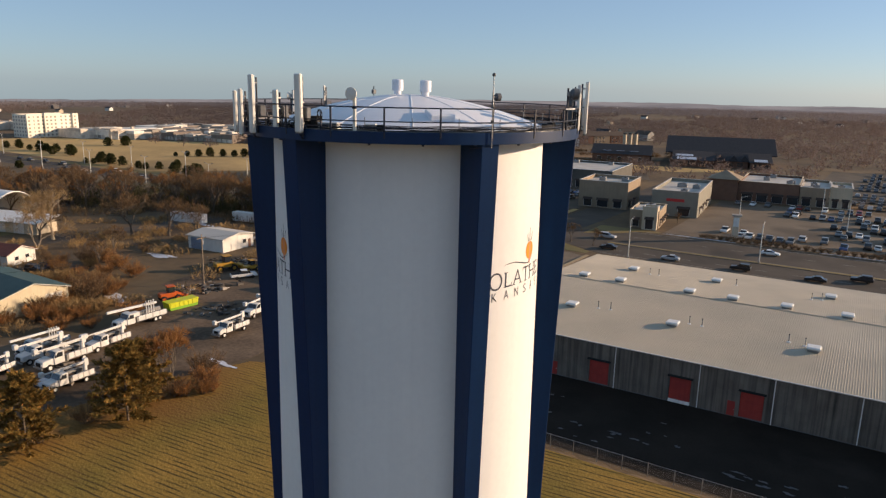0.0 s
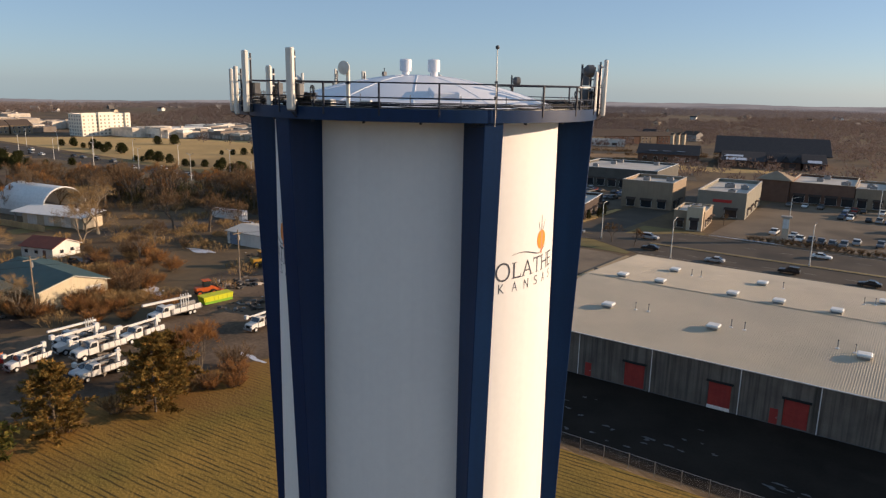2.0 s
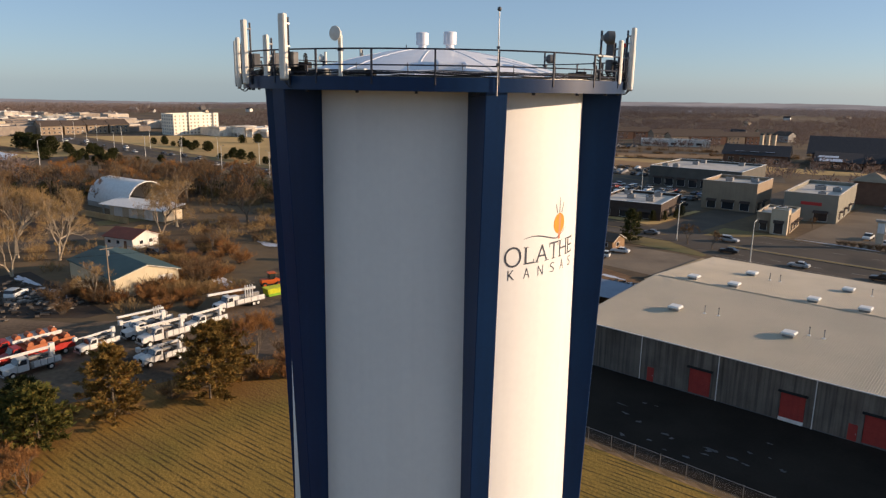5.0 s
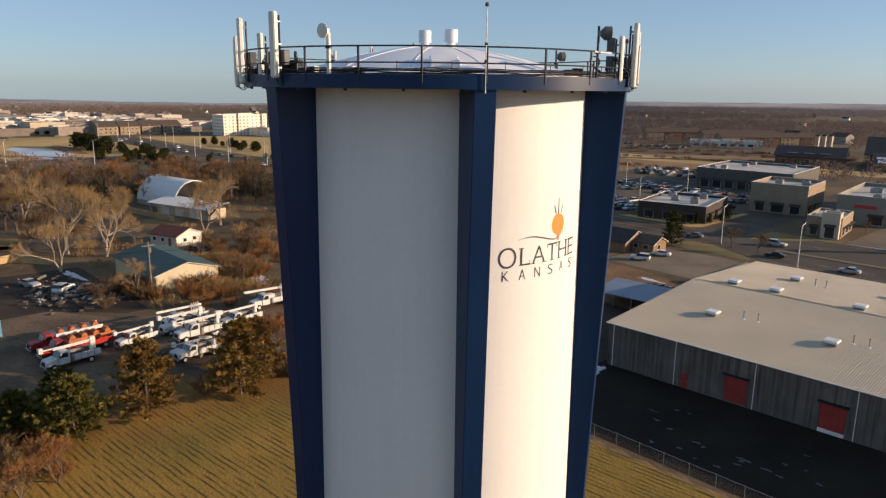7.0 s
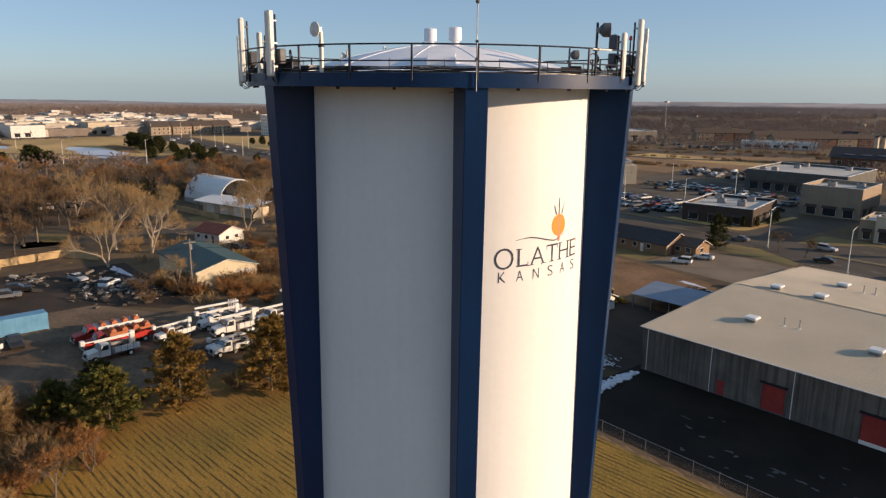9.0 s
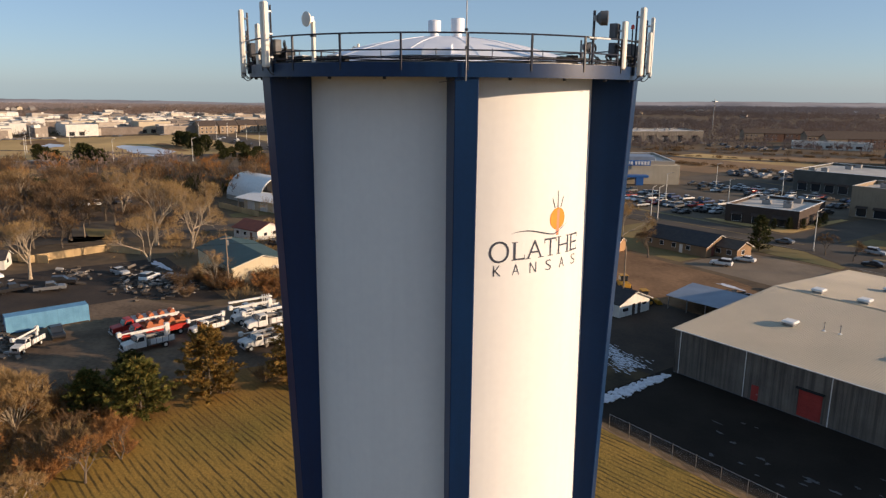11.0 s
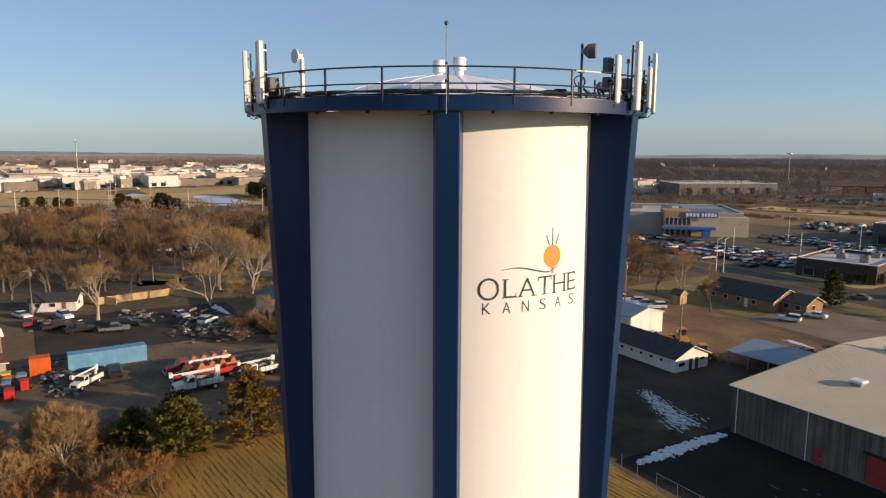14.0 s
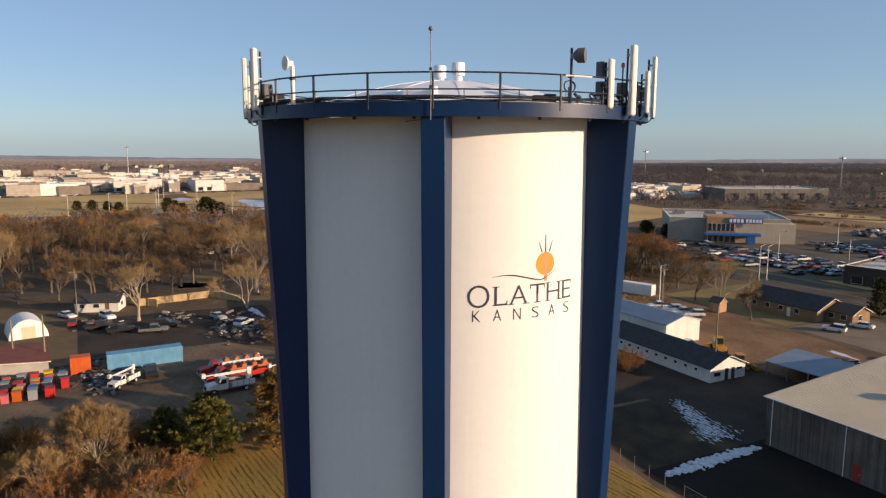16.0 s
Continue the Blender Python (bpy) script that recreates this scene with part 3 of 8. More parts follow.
part("head", bx(-0.08, 0.08, -0.14, 0.14, 41.55, 41.8, 0.02), GREY_BOX, t)
# white cable cover strapped along the top rail
t = thing("cable_cover", "short white cable cover strapped along the top rail", "cable cover", pose(TX, TY, 0), "")
part("cover", arc_bar(bmesh.new(), RAIL_R + 0.03, RIM_Z1 + 1.0, 0.036, radians(-0.5), radians(7.5), 8), WHITE_METAL, t)
# black clutter at the feet of the aerials: coils, boxes and looped jumpers
rr = random.Random(61)
for dg in [-118 + 3.1 * i for i in range(13)] + [2 + 3.6 * i for i in range(11)]:
    t = thing("cable_coil", "coil of black antenna cable tied to the railing", "cable", at_rim(dg + rr.uniform(-1, 1), RIM_R - rr.uniform(0.05, 0.5), RIM_Z1), "cable coils")
    bm = bmesh.new()
    line = []
    rad, tilt, zz = rr.uniform(0.1, 0.24), rr.uniform(-40, 40), rr.uniform(0.1, 0.75)
    for i in range(25):
        a = i * 0.62
        p = pose(0, 0, zz, tilt, 60 + tilt, 0) @ Vector((rad * math.cos(a), rad * math.sin(a), 0.004 * i))
        line.append(p)
    hose(bm, line, 0.018)
    part("coil", bm, BLACK, t)
    part("tie", bx(-0.03, 0.03, -0.03, 0.03, -0.08, zz, 0.005), RAIL_PAINT, t)
# slim lightning pole with a small sensor on top
t = thing("sensor_pole", "slim grey pole with a round sensor clamped to the railing", "pole", at_rim(-31.9, RIM_R + 0.06))
part("pole", tube(bmesh.new(), (0, 0, 39.45), (0, 0, 42.5), 0.020), GALV, t)
bm = bmesh.new()
bmesh.ops.create_icosphere(bm, subdivisions=2, radius=0.085, matrix=Matrix.Translation((0, 0, 42.58)))
part("sensor", bm, GREY_BOX, t, smooth=True)
part("clamp", bx(-0.07, 0.05, -0.05, 0.05, RIM_Z1 + 0.45, RIM_Z1 + 0.55, 0.01), RAIL_PAINT, t)
part("clamp", bx(-0.07, 0.05, -0.05, 0.05, RIM_Z1 + 1.07, RIM_Z1 + 1.16, 0.01), RAIL_PAINT, t)
part("stay", tube(bmesh.new(), (0, 0, 39.5), (-0.3, -0.95, 39.4), 0.012, n=6), RAIL_PAINT, t)
# red obstruction lamp by the north-east aerials
t = thing("beacon", "small red obstruction lamp on a short stem", "lamp", at_rim(deg_of(-14.1, 35.7), RIM_R - 0.05))
part("stem", tube(bmesh.new(), (0, 0, RIM_Z1 - 0.1), (0, 0, 41.6), 0.03), RAIL_PAINT, t)
part("lens", revolve(bmesh.new(), [(0.001, 41.6), (0.07, 41.6), (0.07, 41.72), (0.04, 41.78), (0.001, 41.79)], 12), RED_LAMP, t)
# boxes and lights that lie on the deck
for dg, w, h, dpt, mm, lab in ((-88, 0.9, 0.5, 0.5, BLACK, "black equipment cabinet on the walkway deck"), (-84, 0.5, 0.55, 0.4, BLACK, "black junction box on the walkway deck"),
                               (-63, 0.34, 0.26, 0.3, BLACK, "small black floodlight on the deck edge"), (-66, 0.5, 0.3, 0.3, WHITE_METAL, "white cable box on the deck"),
                               (-5, 0.5, 0.3, 0.3, BLACK, "dark floodlight on the deck edge"), (-2, 0.4, 0.36, 0.3, BLACK, "dark floodlight on the deck edge"), (-79, 1.0, 0.3, 0.4, WHITE_METAL, "white cable box on the deck")):
    t = thing("deck_box", lab, "equipment", at_rim(dg, RIM_R - 0.6, RIM_Z1 - 0.1), "equipment on the deck")
    part("body", bx(-dpt / 2, dpt / 2, -w / 2, w / 2, 0.05, 0.1 + h, 0.03), mm, t)
    part("foot", bx(-dpt / 2, dpt / 2, -w / 2 + 0.05, -w / 2 + 0.12, 0.0, 0.05), GALV, t)
    part("foot", bx(-dpt / 2, dpt / 2, w / 2 - 0.12, w / 2 - 0.05, 0.0, 0.05), GALV, t)

# ---- ground surfaces ----
def field_material():
    m = bpy.data.materials.new("mown straw field")
    m.use_nodes = True
    n, l = m.node_tree.nodes, m.node_tree.links
    b = n["Principled BSDF"]
    geo = n.new("ShaderNodeNewGeometry")
    mp = n.new("ShaderNodeMapping")
    mp.inputs["Rotation"].default_value = (0, 0, radians(-5))
    l.new(geo.outputs["Position"], mp.inputs["Vector"])
    wave = n.new("ShaderNodeTexWave")
    wave.bands_direction = "Y"
    wave.inputs["Scale"].default_value, wave.inputs["Distortion"].default_value = 0.46, 1.6
    wave.inputs["Detail"].default_value, wave.inputs["Detail Scale"].default_value = 3.0, 0.6
    l.new(mp.outputs[0], wave.inputs["Vector"])
    streaks = n.new("ShaderNodeMapping")
    streaks.inputs["Rotation"].default_value, streaks.inputs["Scale"].default_value = (0, 0, radians(-5)), (0.22, 1.3, 1)
    l.new(geo.outputs["Position"], streaks.inputs["Vector"])
    n1 = n.new("ShaderNodeTexNoise")
    n1.inputs["Scale"].default_value, n1.inputs["Detail"].default_value = 1.0, 5
    l.new(streaks.outputs[0], n1.inputs["Vector"])
    n2 = n.new("ShaderNodeTexNoise")
    n2.inputs["Scale"].default_value, n2.inputs["Detail"].default_value = 0.06, 4
    l.new(geo.outputs["Position"], n2.inputs["Vector"])
    n3 = n.new("ShaderNodeTexNoise")
    n3.inputs["Scale"].default_value, n3.inputs["Detail"].default_value = 3.0, 6
    l.new(geo.outputs["Position"], n3.inputs["Vector"])
    mul = n.new("ShaderNodeMath")
    mul.operation = "MULTIPLY"
    wr = n.new("ShaderNodeMapRange")
    wr.inputs[1].default_value, wr.inputs[2].default_value = 0.55, 0.9
    l.new(wave.outputs["Fac"], wr.inputs[0])
    nr = n.new("ShaderNodeMapRange")
    nr.inputs[1].default_value, nr.inputs[2].default_value = 0.38, 0.58
    l.new(n1.outputs["Fac"], nr.inputs[0])
    l.new(wr.outputs[0], mul.inputs[0])
    l.new(nr.outputs[0], mul.inputs[1])
    base = n.new("ShaderNodeMix")
    base.data_type = "RGBA"
    base.inputs[6].default_value, base.inputs[7].default_value = (0.345, 0.20, 0.05, 1), (0.205, 0.145, 0.037, 1)
    rr = n.new("ShaderNodeMapRange")
    rr.inputs[1].default_value, rr.inputs[2].default_value = 0.35, 0.65
    l.new(n2.outputs["Fac"], rr.inputs[0])
    l.new(rr.outputs[0], base.inputs[0])
    # rusty leaf litter that thins out away from the tree row
    sep = n.new("ShaderNodeSeparateXYZ")
    l.new(geo.outputs["Position"], sep.inputs[0])
    edge = n.new("ShaderNodeMath")
    edge.operation = "MULTIPLY_ADD"
    l.new(n2.outputs["Fac"], edge.inputs[0])
    edge.inputs[1].default_value = -34.0
    l.new(sep.outputs["X"], edge.inputs[2])
    lm = n.new("ShaderNodeMapRange")
    lm.inputs[1].default_value, lm.inputs[2].default_value = -100.0, -90.0
    lm.inputs[3].default_value, lm.inputs[4].default_value = 1.0, 0.0
    l.new(edge.outputs[0], lm.inputs[0])
    dark = n.new("ShaderNodeMix")
    dark.data_type = "RGBA"
    dark.inputs[7].default_value = (0.088, 0.061, 0.024, 1)
    l.new(base.outputs[2], dark.inputs[6])
    l.new(mul.outputs[0], dark.inputs[0])
    grain = n.new("ShaderNodeMapRange")
    grain.inputs[3].default_value, grain.inputs[4].default_value = 0.55, 1.45
    l.new(n3.outputs["Fac"], grain.inputs[0])
    sc = n.new("ShaderNodeVectorMath")
    sc.operation = "SCALE"
    litter = n.new("ShaderNodeMix")
    litter.data_type = "RGBA"
    litter.inputs[7].default_value = (0.23, 0.12, 0.042, 1)
    l.new(dark.outputs[2], litter.inputs[6])
    l.new(lm.outputs[0], litter.inputs[0])
    l.new(litter.outputs[2], sc.inputs[0])
    l.new(grain.outputs[0], sc.inputs[3])
    l.new(sc.outputs[0], b.inputs["Base Color"])
    b.inputs["Roughness"].default_value, b.inputs["Specular IOR Level"].default_value = 0.95, 0.1
    bp = n.new("ShaderNodeBump")
    bp.inputs["Strength"].default_value, bp.inputs["Distance"].default_value = 0.6, 0.12
    l.new(n3.outputs["Fac"], bp.inputs["Height"])
    l.new(bp.outputs[0], b.inputs["Normal"])
    return m


GRASS = surf("dormant lawn", (0.25, 0.18, 0.065), (0.16, 0.115, 0.048), 0.95, 0.06, 1.2, bump=0.3, stain=(0.11, 0.10, 0.04))
TAN = surf("tan winter pasture", (0.58, 0.38, 0.15), (0.38, 0.25, 0.10), 0.95, 0.022, 0.3, bump=0.2, stain=(0.27, 0.18, 0.08))
LEAVES = surf("fallen leaf litter", (0.24, 0.125, 0.045), (0.12, 0.07, 0.03), 0.95, 0.2, 2.0, bump=0.5, stain=(0.29, 0.165, 0.055))
sheet("field_ground", [(-96, -90), (70, -90), (70, 72.2), (-44, 72.2), (-56, 72.4), (-62, 75), (-70, 76), (-80, 71), (-84, 60), (-87, 45), (-91, 20)], 0.03, field_material(), "mown straw-coloured field with dark cut rows")
sheet("yard_gravel", [(-132, -40), (-92, -40), (-90, 20), (-87, 45), (-83, 60), (-81, 72), (-84, 100), (-100, 128), (-132, 132), (-128, 90), (-112, 88), (-112, 62), (-120, 48), (-132, 40)], 0.02, GRAVEL, "packed gravel truck yard with worn wheel tracks")
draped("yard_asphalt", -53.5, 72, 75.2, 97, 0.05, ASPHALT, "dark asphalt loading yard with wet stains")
MUD = surf("muddy asphalt", (0.062, 0.043, 0.03), (0.024, 0.018, 0.014), 0.9, 0.12, 2.5, bump=0.2, stain=(0.018, 0.014, 0.012))
draped("lot_muddy", -72, -53.5, 92, 119.5, 0.05, MUD, "dark worn asphalt lot beside the warehouse")
draped("verge_rough", -70, -53.5, 76, 92, 0.04, surf("rough dark grass", (0.058, 0.04, 0.02), (0.024, 0.018, 0.011), 0.95, 0.3, 3, bump=0.4, stain=(0.10, 0.065, 0.03)), "rough dark grass beside the loading yard")
sheet("lot_dark", [(-80, 86), (-71, 84), (-71, 119.8), (-100, 120), (-104, 104)], 0.025, MUD, "dark worn asphalt lot beside the long white building")
sheet("dirt_lot", [(-128, 116), (-104, 120.2), (-56, 120.2), (-54, 140), (-78, 147), (-128, 150)], 0.02, DIRT, "bare brown dirt storage lot")
sheet("ground_bare", [(-165, 14), (-132, 14), (-132, 40), (-122, 50), (-122, 54), (-162, 54)], 0.02, MUD, "bare brown dirt of the junk yard")
sheet("parking_small", [(-90, 150), (-56, 148), (-55, 168), (-70, 173), (-89, 172)], 0.02, surf("pale worn lot", (0.25, 0.195, 0.14), (0.17, 0.132, 0.098), 0.85, 0.1, 2, bump=0.15, stain=(0.11, 0.088, 0.067), spec=0.12), "worn parking lot beside the brick house")
sheet("road_main", [(-420, 184), (-80, 186), (-64, 177), (180, 174), (180, 214), (-70, 212), (-82, 201), (-420, 201)], 0.03, ROAD, "wide worn asphalt arterial road")
sheet("road_side", [(-93, 201), (-80, 201.2), (-78, 340), (-92, 340)], 0.02, ROAD, "worn side street")
sheet("road_residential", [(-214, -80), (-207, -80), (-186, 80), (-176, 150), (-183, 150), (-194, 80)], 0.02, ROAD, "narrow residential street")
sheet("road_drive", [(-200, 52), (-166, 72), (-150, 92), (-152, 96), (-168, 78), (-200, 57)], 0.03, LOT, "pale gravel drive")
sheet("road_highway", [(-900, 192), (-420, 184), (-420, 206), (-900, 214)], 0.03, ROAD, "far divided highway")
sheet("road_frontage", [(-436, -200), (-424, -200), (-400, 120), (-398, 184), (-410, 184), (-412, 120)], 0.03, ROAD, "frontage road across pasture")
# brighter than LOT: the low sun on this lot is put into its colour
sheet("lot_retail", [(-57, 216), (150, 218), (150, 298), (-57, 298)], 0.02, surf("sunlit pale lot", (0.23, 0.18, 0.13), (0.15, 0.118, 0.088), 0.85, 0.08, 2, bump=0.15, stain=(0.11, 0.088, 0.067), spec=0.12), "sunlit retail parking lot")
sheet("lot_entertainment", [(-205, 204), (-122, 204), (-122, 250), (-146, 300), (-190, 310), (-200, 240)], 0.02, LOT, "parking lot full of cars")
sheet("lot_auto", [(-120, 240), (-96, 240), (-96, 292), (-140, 330), (-145, 300)], 0.02, LOT, "shaded parking lot")
sheet("lot_far", [(-30, 330), (260, 330), (260, 460), (-30, 460)], 0.02, LOT, "far sunlit car lot")
sheet("pasture_west", [(-590, -150), (-438, -150), (-414, 120), (-412, 182), (-590, 186)], 0.015, TAN, "tan pasture beside the highway")
sheet("pasture_north", [(-560, 216), (-300, 208), (-262, 250), (-290, 330), (-400, 352), (-520, 288)], 0.015, TAN, "tan pasture north of the highway")
sheet("lot_dealer", [(-190, 312), (-142, 302), (-142, 335), (-100, 345), (-110, 372), (-190, 350)], 0.022, LOT, "sunlit car dealer lot")
sheet("pasture_strip", [(-260, 372), (-100, 392), (-60, 420), (-260, 404)], 0.016, TAN, "tan grass strip behind the lots")
sheet("lawn_brick_house", [(-128, 151), (-91, 150.5), (-91, 176), (-84, 180), (-128, 184)], 0.015, GRASS, "dormant lawn round the brick house")
sheet("verge_corner", [(-77, 200.5), (-68, 206), (-64, 212.3), (-58, 213.5), (-58, 216), (-77, 216)], 0.05, GRASS, "dormant grass corner by the side street")
sheet("verge_corner", [(-122, 206), (-96, 204), (-94, 207), (-94.5, 240), (-96.5, 240), (-98, 211), (-120, 209)], 0.05, TAN, "tan grass strip round the restaurant")
sheet("verge_corner", [(-92, 176), (-66, 174.5), (-66, 177), (-80, 185.6), (-92, 185.4)], 0.05, GRASS, "dormant grass corner beside the road")
sheet("lawn_verge", [(-420, 201.5), (-96, 201.5), (-122, 203.5), (-206, 203.5), (-300, 215)], 0.012, GRASS, "dormant grass verge")
sheet("median", [(-66, 190.6), (180, 192), (180, 193.2), (-66, 191.8)], 0.17, GRASS, "raised grass median")
sheet("verge_south", [(-62, 158), (60, 160), (60, 171), (-62, 174)], 0.10, GRASS, "grass verge behind the warehouse", 0.2)
sheet("water_pond", rag(-455, 122, 38, 13, 3), 0.03, ICE, "frozen snowy pond")
BROWN_FIELD = surf("rusty dead grass", (0.33, 0.19, 0.085), (0.19, 0.115, 0.06), 0.95, 0.03, 0.5, bump=0.2, stain=(0.13, 0.09, 0.05))
sheet("field_north", [(-262, 306), (-192, 314), (-186, 352), (-112, 374), (-128, 470), (-182, 458), (-250, 400)], 0.012, BROWN_FIELD, "rusty dead grass field between the roads")
sheet("road_north", [(-300, 362), (-236, 372), (-170, 420), (-124, 448), (-120, 455), (-172, 428), (-238, 380), (-300, 370)], 0.03, ROAD, "worn asphalt road across the dead grass")
sheet("road_north", [(-320, 404), (-268, 410), (-196, 456), (-150, 486), (-154, 494), (-200, 466), (-270, 420), (-320, 414)], 0.03, ROAD, "worn asphalt road across the dead grass")
# leaf litter sheet, darkened to paint in the shade under the bare trees
sheet("floor_woodland", [(-192, -60), (-200, 70), (-240, 84), (-256, 96), (-232, 134), (-150, 160), (-150, 180), (-250, 178), (-330, 150), (-400, 40), (-400, -90), (-215, -90)], 0.008, surf("shade-darkened leaf litter", (0.10, 0.062, 0.034), (0.042, 0.028, 0.018), 0.95, 0.08, 1.2, bump=0.4, stain=(0.15, 0.095, 0.045)), "brown leaf litter under bare woods, darkened for tree shade")
for (xa, ya), (xb, yb) in (((-529, 5.5), (-495.4, 51.6)), ((-495.4, 51.6), (-453.9, 95.2)), ((-453.9, 95.2), (-412.5, 132.4))):
    d = Vector((xb - xa, yb - ya)).normalized() * 2.2
    sheet("road_pasture", [(xa - d.y, ya + d.x), (xb - d.y, yb + d.x), (xb + d.y, yb - d.x), (xa + d.y, ya - d.x)], 0.04, ROAD, "narrow dark road across the pasture")
sheet("road_ramp", [(-417, 10), (-420, 36), (-416, 66), (-424, 66), (-431, 37), (-426, 10)], 0.045, CONCRETE, "pale concrete ramp road")
sheet("ground_reeds", rag(-548, 78, 26, 15, 8), 0.03, LEAVES, "dark brown reed bed beside the pond")
sheet("ground_reeds", rag(-474, 141, 34, 7, 9), 0.034, LEAVES, "dark brown reed bed beside the pond")
sheet("water_pond", rag(-520, 80, 16, 6, 5), 0.05, ICE, "frozen snowy pond")
sheet("road_drive", [(-218, 43), (-219, 55), (-190, 49), (-191, 38)], 0.02, LOT, "pale gravel drive between lawns")
sheet("lawn_strip", [(-210, 45), (-203, 51.5), (-194, 49), (-197, 44)], 0.03, GRASS, "dormant lawn strip beside the drive")
sheet("lawn_strip", [(-210, 86), (-208.4, 105), (-202, 103), (-203, 85)], 0.03, GRASS, "dormant lawn strip beside the annex")
# painted lines of the road and lots: one each
PAINT = surf("road paint", (0.30, 0.28, 0.25), (0.20, 0.19, 0.17), 0.7, 1, 8, bump=0.05)
YELLOW = surf("yellow road paint", (0.30, 0.20, 0.05), (0.22, 0.15, 0.04), 0.7, 1, 8, bump=0.05)


def strip(name, x0, y0, x1, y1, w, z, material, label):
    d = Vector((x1 - x0, y1 - y0)).normalized() * (w / 2)
    return sheet(name, [(x0 - d.y, y0 + d.x), (x1 - d.y, y1 + d.x), (x1 + d.y, y1 - d.x), (x0 + d.y, y0 - d.x)], z, material, label, 0.03)


strip("line_edge", -64, 178.2, 170, 175.6, 0.2, 0.036, PAINT, "white painted edge line")
strip("line_edge", -66, 210.6, 170, 212.4, 0.2, 0.036, PAINT, "white painted edge line")
strip("line_centre", -400, 192.6, -84, 193.4, 0.35, 0.036, YELLOW, "yellow painted centre line")
for i in range(26):
    strip("line_dash", -62 + i * 9, 183.2, -59 + i * 9, 183.2, 0.18, 0.036, PAINT, "white painted lane dash")
    strip("line_dash", -62 + i * 9, 203, -59 + i * 9, 203, 0.18, 0.036, PAINT, "white painted lane dash")
# kerbs along the road
KERB = surf("kerb concrete", (0.28, 0.25, 0.21), (0.20, 0.18, 0.155), 0.85, 0.6, 8, bump=0.1)
for x0, y0, x1, y1 in ((-62, 176.4, 100, 174.2), (-66, 190.4, 170, 191.8), (-66, 192, 170, 193.4), (-62, 212.4, 150, 214.2), (-400, 184.1, -82, 186.2), (-400, 201.3, -96, 201.3), (-54, 152, -30, 172), (-56, 215.8, 100, 216.8)):
    strip("kerb", x0, y0, x1, y1, 0.22, 0.15, KERB, "pale concrete kerb")
strip("kerb", -64.9, 143.0, -64.1, 171.1, 1.1, 0.45, surf("tan retaining wall", (0.42, 0.31, 0.18), (0.32, 0.235, 0.14), 0.9, 0.4, 6, bump=0.15), "low tan retaining wall beside the parking lot")
# snow left in the shade, and thawing patches
SNOWS = [(-166, 138, 12, 1.0, 5), (-150, 106, 5, 1.2, 6), (-142, 48, 3, 1, 7), (-138, 52, 2.5, 1.2, 8), (-83, 68, 2.8, 0.5, 9),
         (-72, 141, 3, 0.7, 10), (-66, 139, 2, 0.5, 11), (-128, 79, 4.5, 1.6, 12), (-45, 214.5, 7, 0.5, 13), (-2, 215, 8, 0.5, 14), (-155, 51, 5, 0.9, 15), (-60, 167, 2, 0.6, 16)]
for cx, cy, rx, ry, sd in SNOWS:
    ob = sheet("snow_patch", rag(cx, cy, rx, ry, sd, 36, 0.55), 0.09 if rx < 2 else 0.06, SNOW, "thin patch of old melting snow", 0.1)
WET = surf("wet frozen asphalt", (0.075, 0.075, 0.08), (0.03, 0.03, 0.032), 0.4, 0.8, 6, bump=0.05, spec=0.5)
rr = random.Random(14)
for k in range(34):
    cx, cy = rr.choice(((-22, 84), (-38, 86), (-9, 80), (-30, 80), (2, 84)))
    sheet("ice_patch", rag(cx + rr.gauss(0, 3), cy + rr.gauss(0, 2.5), rr.uniform(0.15, 0.7), rr.uniform(0.08, 0.3), 70 + k, 24, 0.6), 0.06 + 0.001 * k - DIP, WET, "thin frozen puddle on the asphalt", 0.02)
BANK = (-51.6, 77.6, -52.0, 93.4)
rr = random.Random(4)
bm = bmesh.new()
for i in range(620):
    u = rr.random() ** 0.6
    cx, cy = -68 + 11.5 * u + rr.gauss(0, 0.4 + 0.4 * u), 95.0 - 3.2 * u + rr.gauss(0, 0.5 + 0.9 * u)
    pts = rag(cx, cy, rr.uniform(0.1, 0.5), rr.uniform(0.05, 0.13), i, 6, 0.4)
    z = land_z(cx, cy) + 0.10
    bm.faces.new([bm.verts.new((x, y, z)) for x, y in pts])
tagged(part("snow_speckle", bm, SNOW), "speckled thawing snow on rough grass", "snow", kind="stuff")
bm = bmesh.new()
for i in range(420):
    u = rr.random()
    cx, cy, r = BANK[0] + (BANK[2] - BANK[0]) * u + rr.gauss(0, 0.25 + 0.25 * math.sin(math.pi * u)), BANK[1] + (BANK[3] - BANK[1]) * u + rr.gauss(0, 0.35), rr.uniform(0.1, 0.34)
    bmesh.ops.create_icosphere(bm, subdivisions=1, radius=r, matrix=Matrix.Translation((cx, cy, land_z(cx, cy) + 0.05 + r * 0.2)) @ Matrix.Diagonal((rr.uniform(0.8, 1.6), rr.uniform(0.9, 1.6), 0.55, 1)))
for v in bm.verts:
    v.co += 0.14 * noise.noise_vector(v.co * 2.3)
tagged(part("snow_bank", bm, SNOW, smooth=True), "lumpy ploughed snow bank beside the yard", "snow", kind="stuff")

# ---- the long warehouse ----
WH = thing("warehouse", "long low grey metal warehouse with a ribbed pale roof", "warehouse", pose(-52.5, 95.7, -DIP, 0, 0, 1.6))
WL, WD, EH, RH = 118.0, 55.5, 5.75 + DIP, 7.35 + DIP
